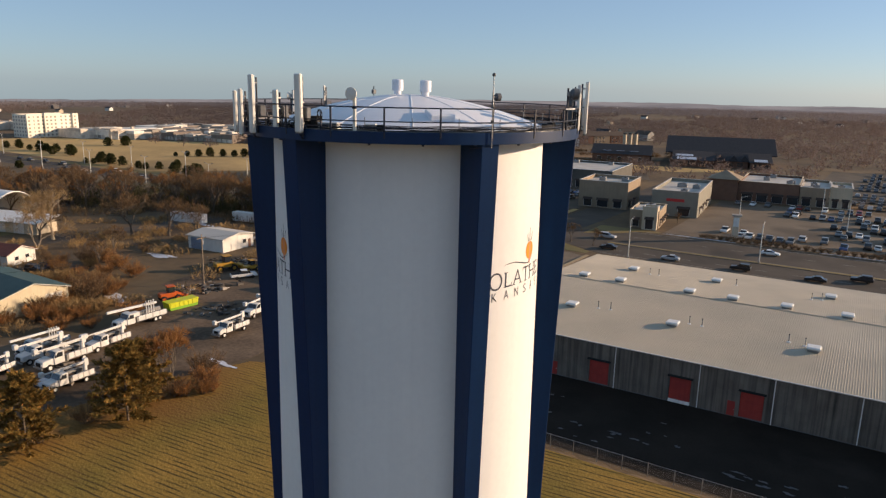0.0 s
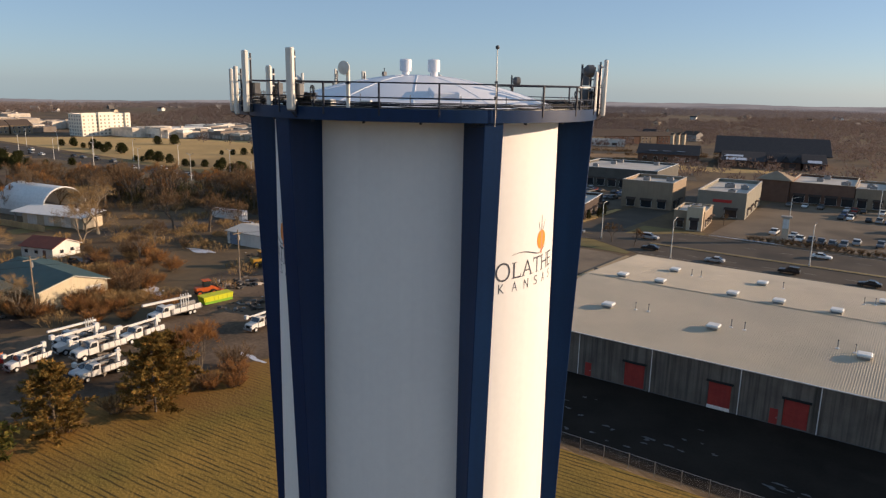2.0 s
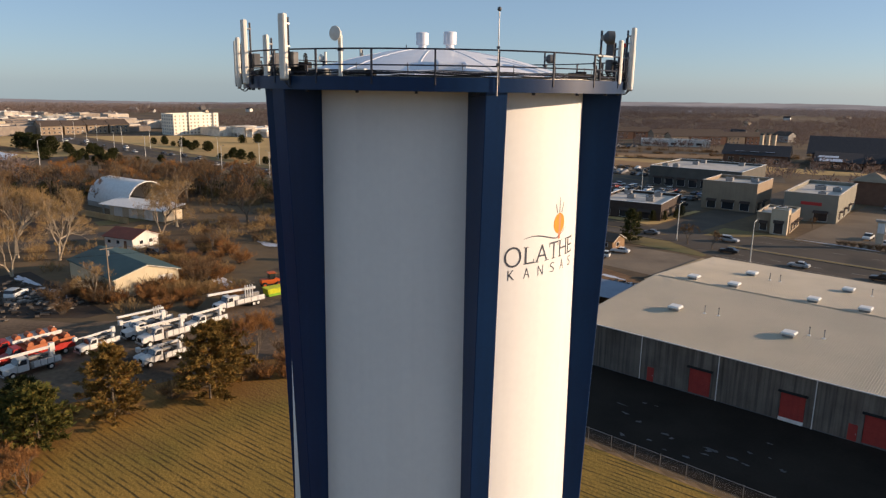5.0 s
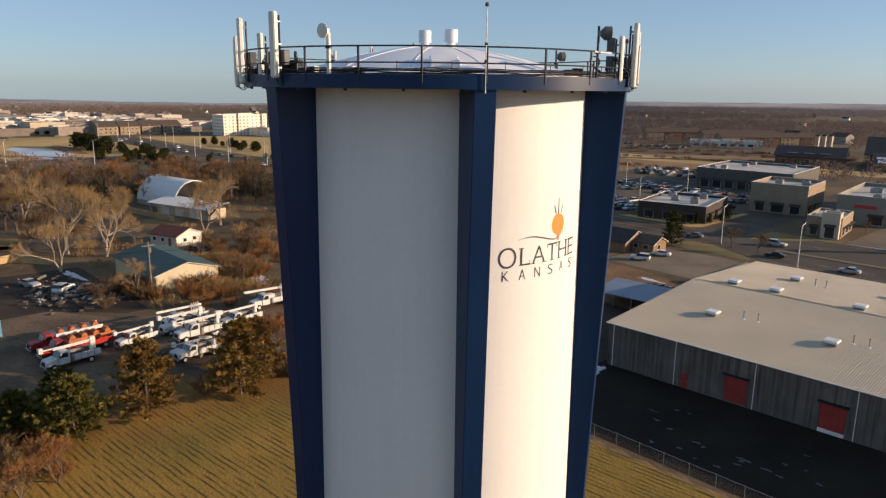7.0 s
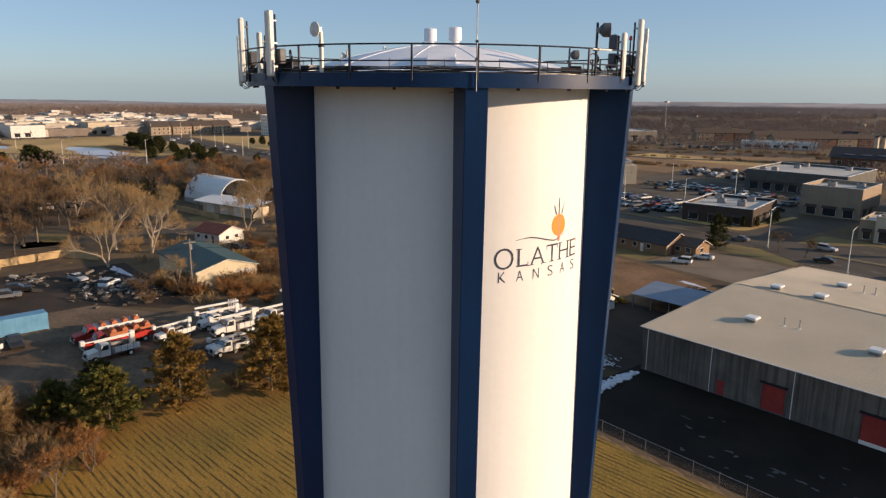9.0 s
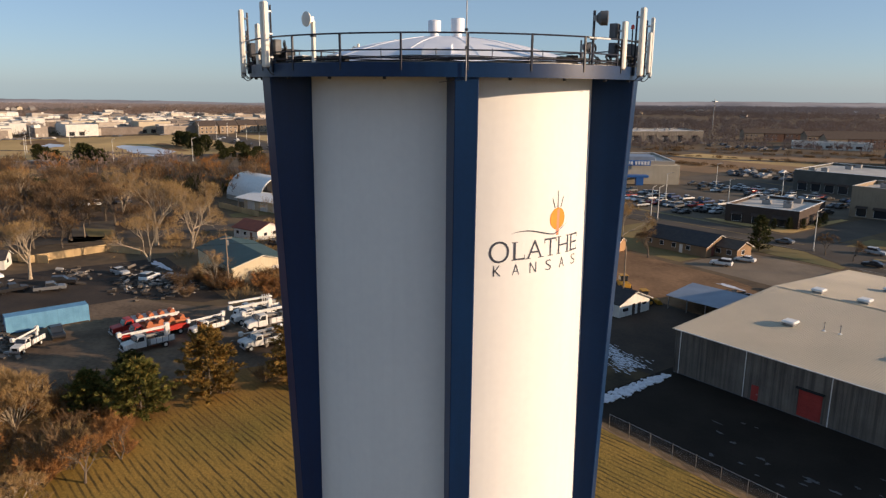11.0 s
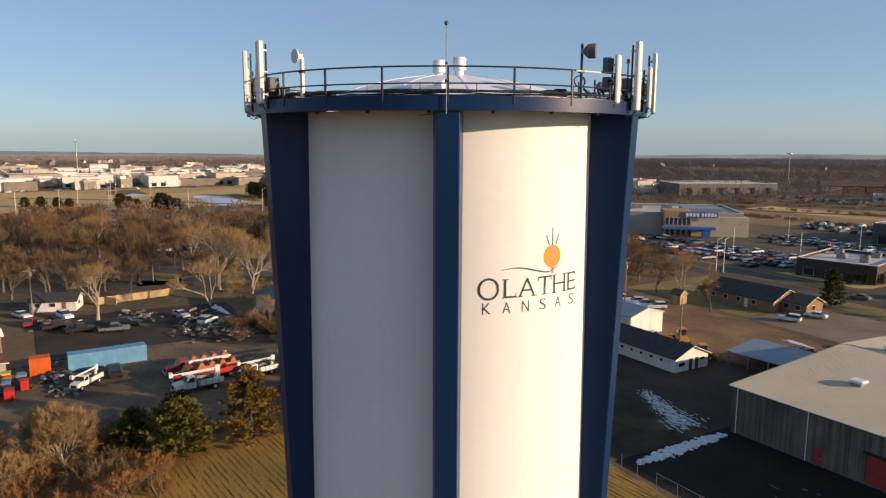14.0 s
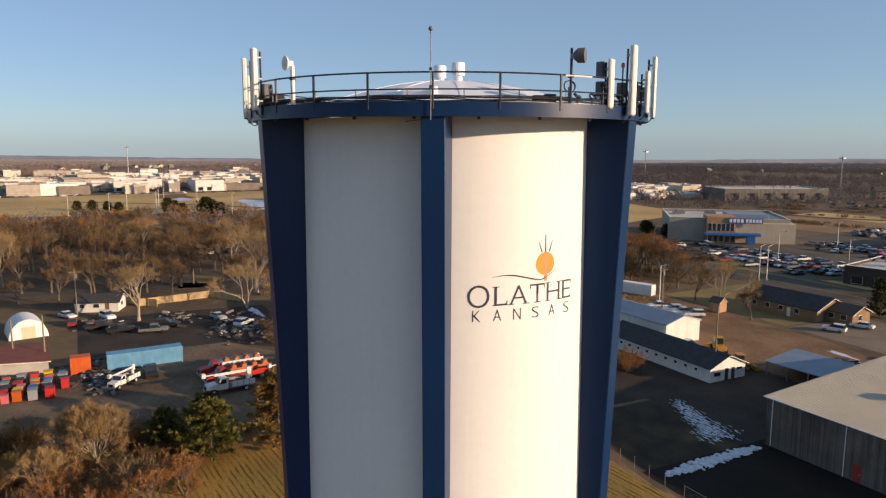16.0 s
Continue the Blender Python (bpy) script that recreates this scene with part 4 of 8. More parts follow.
# near wall between the door openings
cuts = [(17.9, 20.9, 3.8), (29.7, 32.7, 3.9), (39.1, 42.1, 3.9), (58, 61, 3.9), (74, 77, 3.9)]
bm = bmesh.new()
x = 0.0
for a, b_, h in cuts:
    box(bm, x, a, 0, 0.3, 0, EH)
    box(bm, a, b_, 0, 0.3, h, EH)
    x = b_
box(bm, x, WL, 0, 0.3, 0, EH)
part("wall_south", bm, WALL_METAL, WH, "streaked grey ribbed sheet wall")
part("wall_west", prism(bmesh.new(), [(0.3, 0), (WD - 0.3, 0), (WD - 0.3, EH), (WD / 2, RH - 0.1), (0.3, EH)], 0, -0.3, m=pose(0, 0, 0, 0, 0, 90)), WALL_METAL, WH)
part("wall_east", prism(bmesh.new(), [(0.3, 0), (WD - 0.3, 0), (WD - 0.3, EH), (WD / 2, RH - 0.1), (0.3, EH)], 0, -0.3, m=pose(WL - 0.3, 0, 0, 0, 0, 90)), WALL_METAL, WH)
part("wall_north", bx(0, WL, WD - 0.3, WD, 0, EH), WALL_METAL, WH)
# sheet ribs of the near wall, shadow gaps between sheets
bm = bmesh.new()
i = 0
x = 0.3
while x < WL:
    if not any(a - 0.1 < x < b_ + 0.1 for a, b_, h in cuts):
        box(bm, x, x + 0.09, -0.05, 0.0, 0.15, EH - 0.1)
    x += 0.42
tagged(part("wall_ribs", bm, WALL_METAL, WH), kind="stuff")
part("base_strip", bx(0.1, WL, -0.06, -0.005, -0.1, 0.14), GREY_BOX, WH)
for a, b_, h in cuts:
    d = part("dock_door", bx(a + 0.05, b_ - 0.05, 0.08, 0.16, 0.2, h - 0.02), DOOR_RED, WH, "red roll-up dock door")
    for k in range(7):
        part("door_slat", bx(a + 0.07, b_ - 0.07, 0.055, 0.08, 0.24 + 0.5 * k, 0.71 + 0.5 * k, 0.012), DOOR_RED, d)
    part("sill", bx(a + 0.02, b_ - 0.02, -0.08, 0.2, 0.05, 0.2 if a != 29.7 else 0.5, 0.02), WHITE_METAL if a == 29.7 else GREY_BOX, WH, "white dock sill" if a == 29.7 else "")
    part("hood", bx(a - 0.25, b_ + 0.25, -0.35, 0.0, h, h + 0.24, 0.03), BLACK, WH, "dark rain hood")
for xx in (11.9, 37.6, 99):
    d = part("side_door", bx(xx, xx + 1.0, -0.06, 0.02, 0.1, 2.2, 0.01), DOOR_RED, WH, "red steel side door")
    part("handle", bx(xx + 0.82, xx + 0.9, -0.11, -0.06, 1.0, 1.12, 0.01), CHROME, d)
for xx in (0.9, 10.8, 21.8, 33.7, 43.2, 53.2, 64, 75):
    part("downpipe", tube(bmesh.new(), (xx, -0.12, 0.1), (xx, -0.12, EH), 0.065), WHITE_METAL, WH, "pale downpipe")
part("gutter", bx(0, WL, -0.5, -0.36, EH - 0.06, EH + 0.08, 0.02), WHITE_METAL, WH)
for nm, y0, y1 in (("roof_near", -0.4, WD / 2), ("roof_far", WD + 0.4, WD / 2)):
    z0 = EH + 0.02
    bm = bmesh.new()
    v = [bm.verts.new(p) for p in ((-0.4, y0, z0), (WL + 0.4, y0, z0), (WL + 0.4, y1, RH), (-0.4, y1, RH))]
    f = bm.faces.new(v)
    f.normal_update()
    if f.normal.z < 0:
        bmesh.ops.reverse_faces(bm, faces=[f])
    r = bmesh.ops.extrude_face_region(bm, geom=list(bm.faces))
    bmesh.ops.translate(bm, vec=(0, 0, -0.12), verts=[g for g in r["geom"] if isinstance(g, bmesh.types.BMVert)])
    bmesh.ops.recalc_face_normals(bm, faces=bm.faces)
    roof = part(nm, bm, ROOF_METAL, WH, "pale standing-seam metal roof")
    bm = bmesh.new()
    k = 0
    while k * 0.305 < WL:
        xx = k * 0.305
        a = [bm.verts.new((xx + q, y0, z0 + h)) for q, h in ((-0.055, 0.0), (-0.027, 0.026), (0.027, 0.026), (0.055, 0.0))]
        c = [bm.verts.new((xx + q, y1, RH + h)) for q, h in ((-0.055, 0.0), (-0.027, 0.026), (0.027, 0.026), (0.055, 0.0))]
        for q in range(3):
            bm.faces.new((a[q], a[q + 1], c[q + 1], c[q]))
        k += 1
    bmesh.ops.recalc_face_normals(bm, faces=bm.faces)
    tagged(part("roof_seams", bm, ROOF_METAL, WH), kind="stuff")
part("ridge_cap", prism(bmesh.new(), [(WD / 2 - 0.25, RH + 0.05), (WD / 2 + 0.25, RH + 0.05), (WD / 2, RH + 0.1)], -0.4, -WL - 0.4, m=pose(0, 0, 0, 0, 0, 90) @ pose(0, 0, 0)), ROOF_METAL, WH)


def roof_z(y):
    return EH + (RH - EH) * (1 - abs(y - WD / 2) / (WD / 2)) + 0.03


def on_roof(x, y):
    return pose(-52.5, 95.7, -DIP, 0, 0, 1.6) @ pose(x, y, roof_z(y))


def skylight(x, y):
    t = thing("roof_ventilator", "pale domed ridge ventilator on the ribbed roof", "ventilator", on_roof(x, y), "ventilators on the warehouse roof")
    part("curb", bx(-0.75, 0.75, -0.75, 0.75, 0, 0.3, 0.03), GALV, t)
    bm = bx(-0.95, 0.95, -0.95, 0.95, 0.3, 0.72, 0.16)
    part("hood", bm, WHITE_METAL, t)


def stack(x, y, h):
    t = thing("vent_pipe", "thin grey vent pipe with a flashing cone", "vent pipe", on_roof(x, y), "vent pipes on the warehouse roof")
    part("pipe", tube(bmesh.new(), (0, 0, 0), (0, 0, h), 0.07), GALV, t)
    part("cap", tube(bmesh.new(), (0, 0, h), (0, 0, h + 0.12), 0.12, 0.06), RAIL_PAINT, t)
    part("flashing", tube(bmesh.new(), (0, 0, 0), (0, 0, 0.18), 0.32, 0.08), WHITE_METAL, t)


for x, y in ((10.1, 12.5), (26.9, 12), (46.6, 12.1), (65, 12), (5.9, 30), (12.9, 30), (25.5, 29.8), (32.8, 29.8), (41.3, 29.9), (50.2, 29.9), (60, 30), (11.7, 43), (27.7, 43.4), (47.2, 44)):
    skylight(x, y)
for x, y in ((14.3, 13.6), (16.3, 13.9), (29, 13.9), (30.9, 13.9), (43.2, 13.8), (45.4, 13.4), (15.4, 41.3), (17.1, 41.5), (31.3, 43), (44.3, 40.3), (45.9, 41.2)):
    stack(x, y, 1.15)
# chain-link fence between the field and the yard
FENCE = thing("chain_link_fence", "grey chain-link fence along the field edge", "fence", pose(-46, 74.4, -DIP))
for i in range(34):
    part("post", tube(bmesh.new(), (i * 3.0, 0, 0), (i * 3.0, 0, 1.95), 0.04, n=6), GALV, FENCE)
part("top_rail", tube(bmesh.new(), (0, 0, 1.85), (99, 0, 1.85), 0.026, n=6), GALV, FENCE)
bm = bmesh.new()
for i in range(330):
    x0 = i * 0.3
    for sx in (1, -1):
        tube(bm, (x0 + (0 if sx > 0 else 1.75), 0, 0.06), (x0 + (1.75 if sx > 0 else 0), 0, 1.84), 0.0028, n=3, caps=False)
tagged(part("wire_mesh", bm, GALV, FENCE), kind="stuff")
for i in range(9):
    part("post", tube(bmesh.new(), (-3.0 - i * 2.6, 0.05 * i, -0.1), (-3.0 - i * 2.6, 0.05 * i, 1.95 + 0.9 * ease((i - 3) / 6)), 0.04, n=6), GALV, FENCE)

# ---- trees ----
class Builder:
    """Collects many small pieces into one mesh."""

    def __init__(self):
        self.v, self.f = [], []

    def bar(self, a, b, r0, r1, n=3):
        d = b - a
        if d.length < 1e-6:
            return
        q = d.to_track_quat("Z", "Y").to_matrix()
        k = len(self.v)
        for i in range(n):
            c = q @ Vector((math.cos(2 * math.pi * i / n), math.sin(2 * math.pi * i / n), 0))
            self.v.append(a + c * r0)
            self.v.append(b + c * r1)
        for i in range(n):
            j = (i + 1) % n
            self.f.append((k + 2 * i, k + 2 * j, k + 2 * j + 1, k + 2 * i + 1))

    def tri(self, a, b, c):
        k = len(self.v)
        self.v += [a, b, c]
        self.f.append((k, k + 1, k + 2))

    def mesh(self, name, material):
        me = bpy.data.meshes.new(name)
        me.from_pydata([tuple(p) for p in self.v], [], self.f)
        me.materials.append(material)
        return me


def rnd_dir(rr, up=0.0):
    v = Vector((rr.gauss(0, 1), rr.gauss(0, 1), rr.gauss(0, 1) + up))
    return v.normalized()


def grow(wood, twigs, p, d, length, r, depth, rr, spread, tw, twig_len):
    q = p + d * length * 0.5
    d2 = (d + rnd_dir(rr) * 0.14).normalized()
    e = q + d2 * length * 0.5
    sides = 6 if depth >= 4 else (4 if depth >= 2 else 3)
    wood.bar(p, q, r, r * 0.82, sides)
    wood.bar(q, e, r * 0.82, r * 0.62, sides)
    if depth == 0:
        for i in range(tw):
            t = (d2 + rnd_dir(rr, 0.45) * 0.6).normalized()
            s = rnd_dir(rr).cross(t).normalized() * 0.019
            o = q + (e - q) * rr.random()
            twigs.tri(o - s, o + s, o + t * twig_len * rr.uniform(0.6, 1.7))
        return
    for i in range(3):
        t = (d2 * rr.uniform(0.8, 1.3) + rnd_dir(rr, 0.4) * spread * 0.85).normalized()
        o = p + (e - p) * rr.uniform(0.6, 1.0) if i else e
        grow(wood, twigs, o, t, length * rr.uniform(0.62, 0.84), r * (0.62 if i == 0 else 0.48), depth - 1, rr, spread, tw, twig_len)


def bare_tree(seed, height, depth, bark, twig_mat, name="bare_tree", label="leafless winter tree with a fine brown crown", spread=0.75, tw=6, stems=1, group="bare trees", trunk_part=0.24):
    rr = random.Random(seed)
    wood, twigs, trunk = Builder(), Builder(), Builder()
    for s in range(stems):
        a = rr.uniform(0, 6.28)
        lean = Vector((math.cos(a), math.sin(a), 0)) * (0.1 if stems == 1 else 0.45)
        d = (Vector((0, 0, 1)) + lean).normalized()
        top = d * height * trunk_part
        r = height * 0.027 / (1 if stems == 1 else 1.6)
        trunk.bar(Vector((0, 0, -0.2)), top * 0.25, r * 1.5, r * 1.05, 8)
        trunk.bar(top * 0.25, top, r * 1.05, r * 0.85, 8)
        n = 4 if stems == 1 else 2
        for i in range(n):
            t = (d + rnd_dir(rr, 0.3) * spread * 0.9).normalized()
            grow(wood, twigs, top * rr.uniform(0.75, 1.0) if i else top, t, height * 0.26, r * (0.75 if i == 0 else 0.55), depth, rr, spread, tw, height * 0.07)
    t = thing(name, label, "tree", None, group)
    o = new("trunk", trunk.mesh("trunk", bark))
    o.parent = t
    c = new("crown", wood.mesh("crown", bark))
    c.parent = t
    w = new("spray", twigs.mesh("spray", twig_mat))
    w.parent = c
    return t


TWIG = island("brown twigs", (0.11, 0.066, 0.036), (0.25, 0.16, 0.085), thin=0.12)
TWIG_RED = island("rusty twigs", (0.22, 0.10, 0.038), (0.40, 0.20, 0.075), thin=0.12)
TWIG_TAN = island("straw twigs", (0.24, 0.155, 0.07), (0.41, 0.27, 0.125), thin=0.12)
NEEDLE_G = island("green needles", (0.055, 0.07, 0.02), (0.15, 0.13, 0.035), c3=(0.27, 0.18, 0.045), thin=0.3)
NEEDLE_B = island("bronzed needles", (0.12, 0.085, 0.026), (0.25, 0.155, 0.046), c3=(0.40, 0.19, 0.05), thin=0.3)
NEEDLE_D = island("dark needles", (0.03, 0.042, 0.016), (0.075, 0.07, 0.025), thin=0.3)


def conifer(seed, height, width, mat, label, name="cedar_tree", sprays=1500):
    """Trunk, whorled limbs and many small flat sprays of needles."""
    rr = random.Random(seed)
    trunk, limbs, leaf = Builder(), Builder(), Builder()
    trunk.bar(Vector((0, 0, -0.2)), Vector((0, 0, height * 0.5)), 0.17, 0.12, 7)
    trunk.bar(Vector((0, 0, height * 0.5)), Vector((0, 0, height * 0.97)), 0.12, 0.02, 6)
    tips = []
    nl = 85
    for i in range(nl):
        u = (i + rr.random()) / nl
        z = height * (0.05 + 0.92 * u)
        L = width * 0.5 * ((1 - u) ** 0.55) * rr.uniform(0.6, 1.18) * (0.65 + 0.35 * min(1, u * 5)) + 0.25
        a = i * 2.4 + rr.uniform(-0.4, 0.4)
        o = Vector((0, 0, z))
        e = o + Vector((math.cos(a) * L, math.sin(a) * L, L * rr.uniform(0.05, 0.45)))
        limbs.bar(o, e, 0.04, 0.012, 3)
        tips.append((o, e, L))
    for i in range(sprays):
        o, e, L = rr.choice(tips)
        k = rr.uniform(0.25, 1.05)
        c = o + (e - o) * k + rnd_dir(rr) * 0.22
        d = ((e - o).normalized() + rnd_dir(rr, 0.2) * 0.9).normalized()
        s = rnd_dir(rr).cross(d).normalized()
        ln, w = rr.uniform(0.35, 0.75), rr.uniform(0.06, 0.15)
        n = s.cross(d) * 0.05
        leaf.tri(c - s * w, c + s * w + n, c + d * ln)
        leaf.tri(c - d * 0.15, c + (d + s).normalized() * ln * 0.6, c + (d + s * 0.4).normalized() * ln * 0.8)
    t = thing(name, label, "tree")
    for nm, bl, m in (("trunk", trunk, BARK), ("crown", leaf, mat), ("branch", limbs, BARK)):
        o = new(nm, bl.mesh(nm, m))
        o.parent = t
    return t


def shrub(seed, height, width, mat, label, stems=60):
    rr = random.Random(seed)
    stem, tw = Builder(), Builder()
    for i in range(stems):
        a = rr.uniform(0, 6.28)
        o = Vector((math.cos(a), math.sin(a), 0)) * width * 0.18 * rr.random()
        d = Vector((math.cos(a) * rr.uniform(0.1, 1.0) * width * 0.5, math.sin(a) * rr.uniform(0.1, 1.0) * width * 0.5, height * rr.uniform(0.55, 1.0)))
        m = o + d * 0.5 + rnd_dir(rr) * 0.15
        stem.bar(o, m, 0.03, 0.02)
        stem.bar(m, o + d, 0.02, 0.008)
        for k in range(34):
            u = rr.uniform(0.3, 1)
            p = o + d * u
            t = (d.normalized() + rnd_dir(rr, 0.1) * 0.9).normalized()
            s = rnd_dir(rr).cross(t).normalized() * 0.025
            tw.tri(p - s, p + s, p + t * rr.uniform(0.3, 0.9))
    t = thing("shrub", label, "shrub", None, "shrubs")
    for nm, bl, m in (("stem", stem, BARK), ("spray", tw, mat)):
        o = new(nm, bl.mesh(nm, m))
        o.parent = t
    return t


def place(t, x, y, rz=0.0, s=1.0, z=0.0):
    t.matrix_world = pose(x, y, z, 0, 0, rz) @ Matrix.Diagonal((s, s, s, 1))
    return t


def again(t, x, y, rz=0.0, s=1.0, z=0.0):
    c = copy_thing(t, pose(x, y, z, 0, 0, rz))
    c.scale = (s, s, s)
    return c


# the row of trees between field and truck yard
place(conifer(1, 10.4, 9.6, NEEDLE_B, "bronze-green cedar with ragged limbs beside the field", sprays=5000), -77.5, 48.5)
place(conifer(2, 9.4, 8.8, NEEDLE_B, "rusty bronze cedar beside the truck yard", sprays=4600), -80.5, 37.5)
place(conifer(3, 7.3, 9.2, NEEDLE_G, "green cedar at the field edge", sprays=4600), -79.5, 28.8)
place(conifer(4, 5.8, 5.6, NEEDLE_D, "narrow dark green cedar by the yard", sprays=4000), -86.5, 29.5)
place(conifer(5, 5.4, 5.6, NEEDLE_G, "small green cedar at the field edge", sprays=3400), -84, 24)
place(conifer(6, 8.4, 9.0, NEEDLE_B, "half-brown cedar hung with dead needles", sprays=5500), -81.5, 53)
place(bare_tree(11, 9.5, 4, BARK, TWIG_RED, label="leafless reddish tree with a dense twiggy crown", tw=16, stems=3), -80, 57)
place(bare_tree(12, 9.0, 4, PALE_BARK, TWIG_TAN, label="leafless tan tree with a dense twiggy crown", tw=14, stems=8, trunk_part=0.08, spread=0.55), -84, 16)
place(bare_tree(13, 5.2, 4, BARK, TWIG_RED, label="leafless rusty sapling in the grass", tw=8), -67.5, 20.5)
place(bare_tree(14, 5.5, 4, BARK, TWIG_RED, label="leafless rusty sapling in the grass", tw=8, stems=2), -70.5, 24.5)
place(bare_tree(15, 5.0, 4, PALE_BARK, TWIG_TAN, label="leafless pale sapling in the grass", tw=10, stems=3, trunk_part=0.1), -66, 14)
place(bare_tree(16, 6.0, 4, PALE_BARK, TWIG_TAN, label="leafless tan thicket tree", tw=12, stems=4, trunk_part=0.1), -78, 10)
sh_red = place(shrub(1, 2.6, 4.5, TWIG_RED, "rusty leafless shrub in rough grass"), -78.5, 61.5)
sh_tan = place(shrub(2, 2.4, 4.5, TWIG_TAN, "straw-coloured leafless shrub in rough grass"), -83, 12)
sh_brown = place(shrub(3, 3.4, 5.5, TWIG, "brown leafless shrub in rough grass"), -82, 64)
rr = random.Random(21)
for i in range(14):
    again((sh_red, sh_tan, sh_brown)[i % 3], -83 + rr.uniform(-4, 4), -6 + 4.6 * i + rr.uniform(-1, 1), rr.uniform(0, 360), rr.uniform(0.4, 0.8))
for i in range(7):
    again((sh_red, sh_brown)[i % 2], -76 + rr.uniform(-3, 3), 58 + rr.uniform(-2, 6), rr.uniform(0, 360), rr.uniform(0.4, 0.75))
for i in range(64):
    again((sh_red, sh_tan, sh_brown)[i % 3], -79 + rr.uniform(-14, 12), 6 + rr.uniform(-26, 21), rr.uniform(0, 360), rr.uniform(0.6, 1.35))
# rough brush between the yard and the houses
for i in range(70):
    u = rr.random()
    again((sh_red, sh_brown, sh_red, sh_tan)[i % 4], -116 - 40 * u + rr.uniform(-6, 6), 62 + 34 * u * rr.random() + rr.uniform(-4, 14), rr.uniform(0, 360), rr.uniform(0.6, 1.3))
for i in range(26):
    again((sh_red, sh_brown)[i % 2], -132 + rr.uniform(-8, 6), 49 + rr.uniform(-2, 12) if i % 2 else 56 + rr.uniform(-4, 4), rr.uniform(0, 360), rr.uniform(0.6, 1.1))

big_a = place(bare_tree(31, 17, 5, PALE_BARK, TWIG_TAN, label="tall pale leafless tree with a wide crown", tw=5, spread=0.8), -177, 56)
big_b = place(bare_tree(32, 15, 5, PALE_BARK, TWIG_TAN, label="tall pale leafless tree with a forked trunk", tw=5, stems=2, spread=0.7), -168, 62)
big_c = place(bare_tree(33, 13, 4, BARK, TWIG, label="broad leafless tree with a dense brown crown", tw=16, spread=0.9), -176, 116)
big_d = place(bare_tree(34, 12, 4, BARK, TWIG, label="broad leafless tree with a tangled brown crown", tw=14, spread=0.8), -221, 22)
for t, x, y, s in ((big_b, -160, 50, 0.8), (big_a, -158, 26, 0.72), (big_c, -190, 98, 0.8), (big_a, -187, 100, 0.85), (big_c, -168, 122, 0.9), (big_b, -180, 92, 0.7), (big_d, -200, 8, 1.0), (big_d, -205, 34, 0.95), (big_c, -196, 22, 0.9),
                   (big_d, -228, 40, 1.1), (big_a, -214, -4, 0.9), (big_c, -184, 10, 0.8), (big_d, -190, -14, 1.0), (big_b, -232, 60, 0.9), (big_c, -208, 62, 0.8), (big_d, -186, 36, 0.75), (big_a, -215, 82, 0.6),
                   (big_d, -150, 90, 0.55), (big_c, -160, 100, 0.6), (big_d, -152, 78, 0.5), (big_b, -131, 55, 0.5), (big_d, -118, 152, 0.75), (big_b, -112, 154, 0.8), (big_c, -132, 160, 0.7), (big_d, -134, 172, 0.8),
                   (big_c, -144, 168, 0.7), (big_d, -98, 148, 0.6), (big_c, -75, 186, 0.42), (big_d, -68, 185, 0.42), (big_c, -163, 128, 0.75), (big_d, -58, 235, 0.3), (big_c, -240, 20, 1.0), (big_d, -250, -10, 1.0), (big_c, -236, -24, 0.9),
                   (big_a, -246, 34, 0.8), (big_d, -176, -30, 0.9), (big_c, -200, -40, 0.9)):
    again(t, x, y, rr.uniform(0, 360), s * rr.uniform(0.95, 1.05))
bush = place(conifer(42, 4.6, 5.2, NEEDLE_D, "low rounded dark cedar on the highway verge", "cedar_bush", 1500), -405.7, 221.6)
pine = place(conifer(41, 9.0, 6.0, NEEDLE_D, "dark green pine beside the parking lot", "pine_tree", 2200), -87, 177)
again(sh_red, -82.6, 98.6, 90, 1.35)
again(sh_brown, -84.5, 97.5, 0, 1.1)
for i in range(34):
    again(bush, -395 + rr.uniform(-55, 45), 158 + rr.uniform(-18, 20), rr.uniform(0, 360), rr.uniform(0.5, 1.2))
for i in range(36):
    again(sh_brown, -46 + 1.9 * i + rr.uniform(-0.3, 0.3), 215.4, rr.uniform(0, 360), rr.uniform(0.35, 0.5))
for x, y, s in ((-386, 76, 1.3), (-380, 82, 1.0), (-398, 136, 0.8), (-405, 66, 0.8), (-100, 207, 0.35), (-97, 210, 0.4), (-95, 214, 0.35), (-94, 220, 0.35), (-95, 226, 0.4), (-480, 150, 1.2), (-470, 152, 1.2), (-462, 154, 1.1), (-452, 150, 1.2), (-446, 156, 1.1)):
    again(pine if x > -200 else bush, x, y, rr.uniform(0, 360), s if x > -200 else s * 1.7)
for x, y, s in ((-330, 215, 1.0), (-338, 214, 1.2), (-285, 212, 1.1), (-276, 212, 0.9), (-266, 209, 1.3), (-420, 232, 1.0), (-430, 228, 1.3), (-393, 225, 1.3), (-460, 231, 1.1), (-349, 216, 1.2), (-353, 217, 0.9), (-230, 240, 1.2), (-215, 238, 1.2), (-207, 238, 1.1), (-224, 236, 1.2), (-436, 275, 1.2), (-429, 283, 1.4),
                (-455, 14, 1.2), (-450, 22, 1.3), (-446, 30, 1.2), (-443, 36, 1.1), (-441, 62, 1.5), (-438, 66, 1.2), (-431, 82, 1.6), (-428, 86, 1.3)):
    again(bush, x, y, rr.uniform(0, 360), s)

for i in range(85):
    again(rr.choice((big_c, big_d)), -186 - 100 * rr.random(), -50 + 112 * rr.random(), rr.uniform(0, 360), rr.uniform(0.45, 1.15))
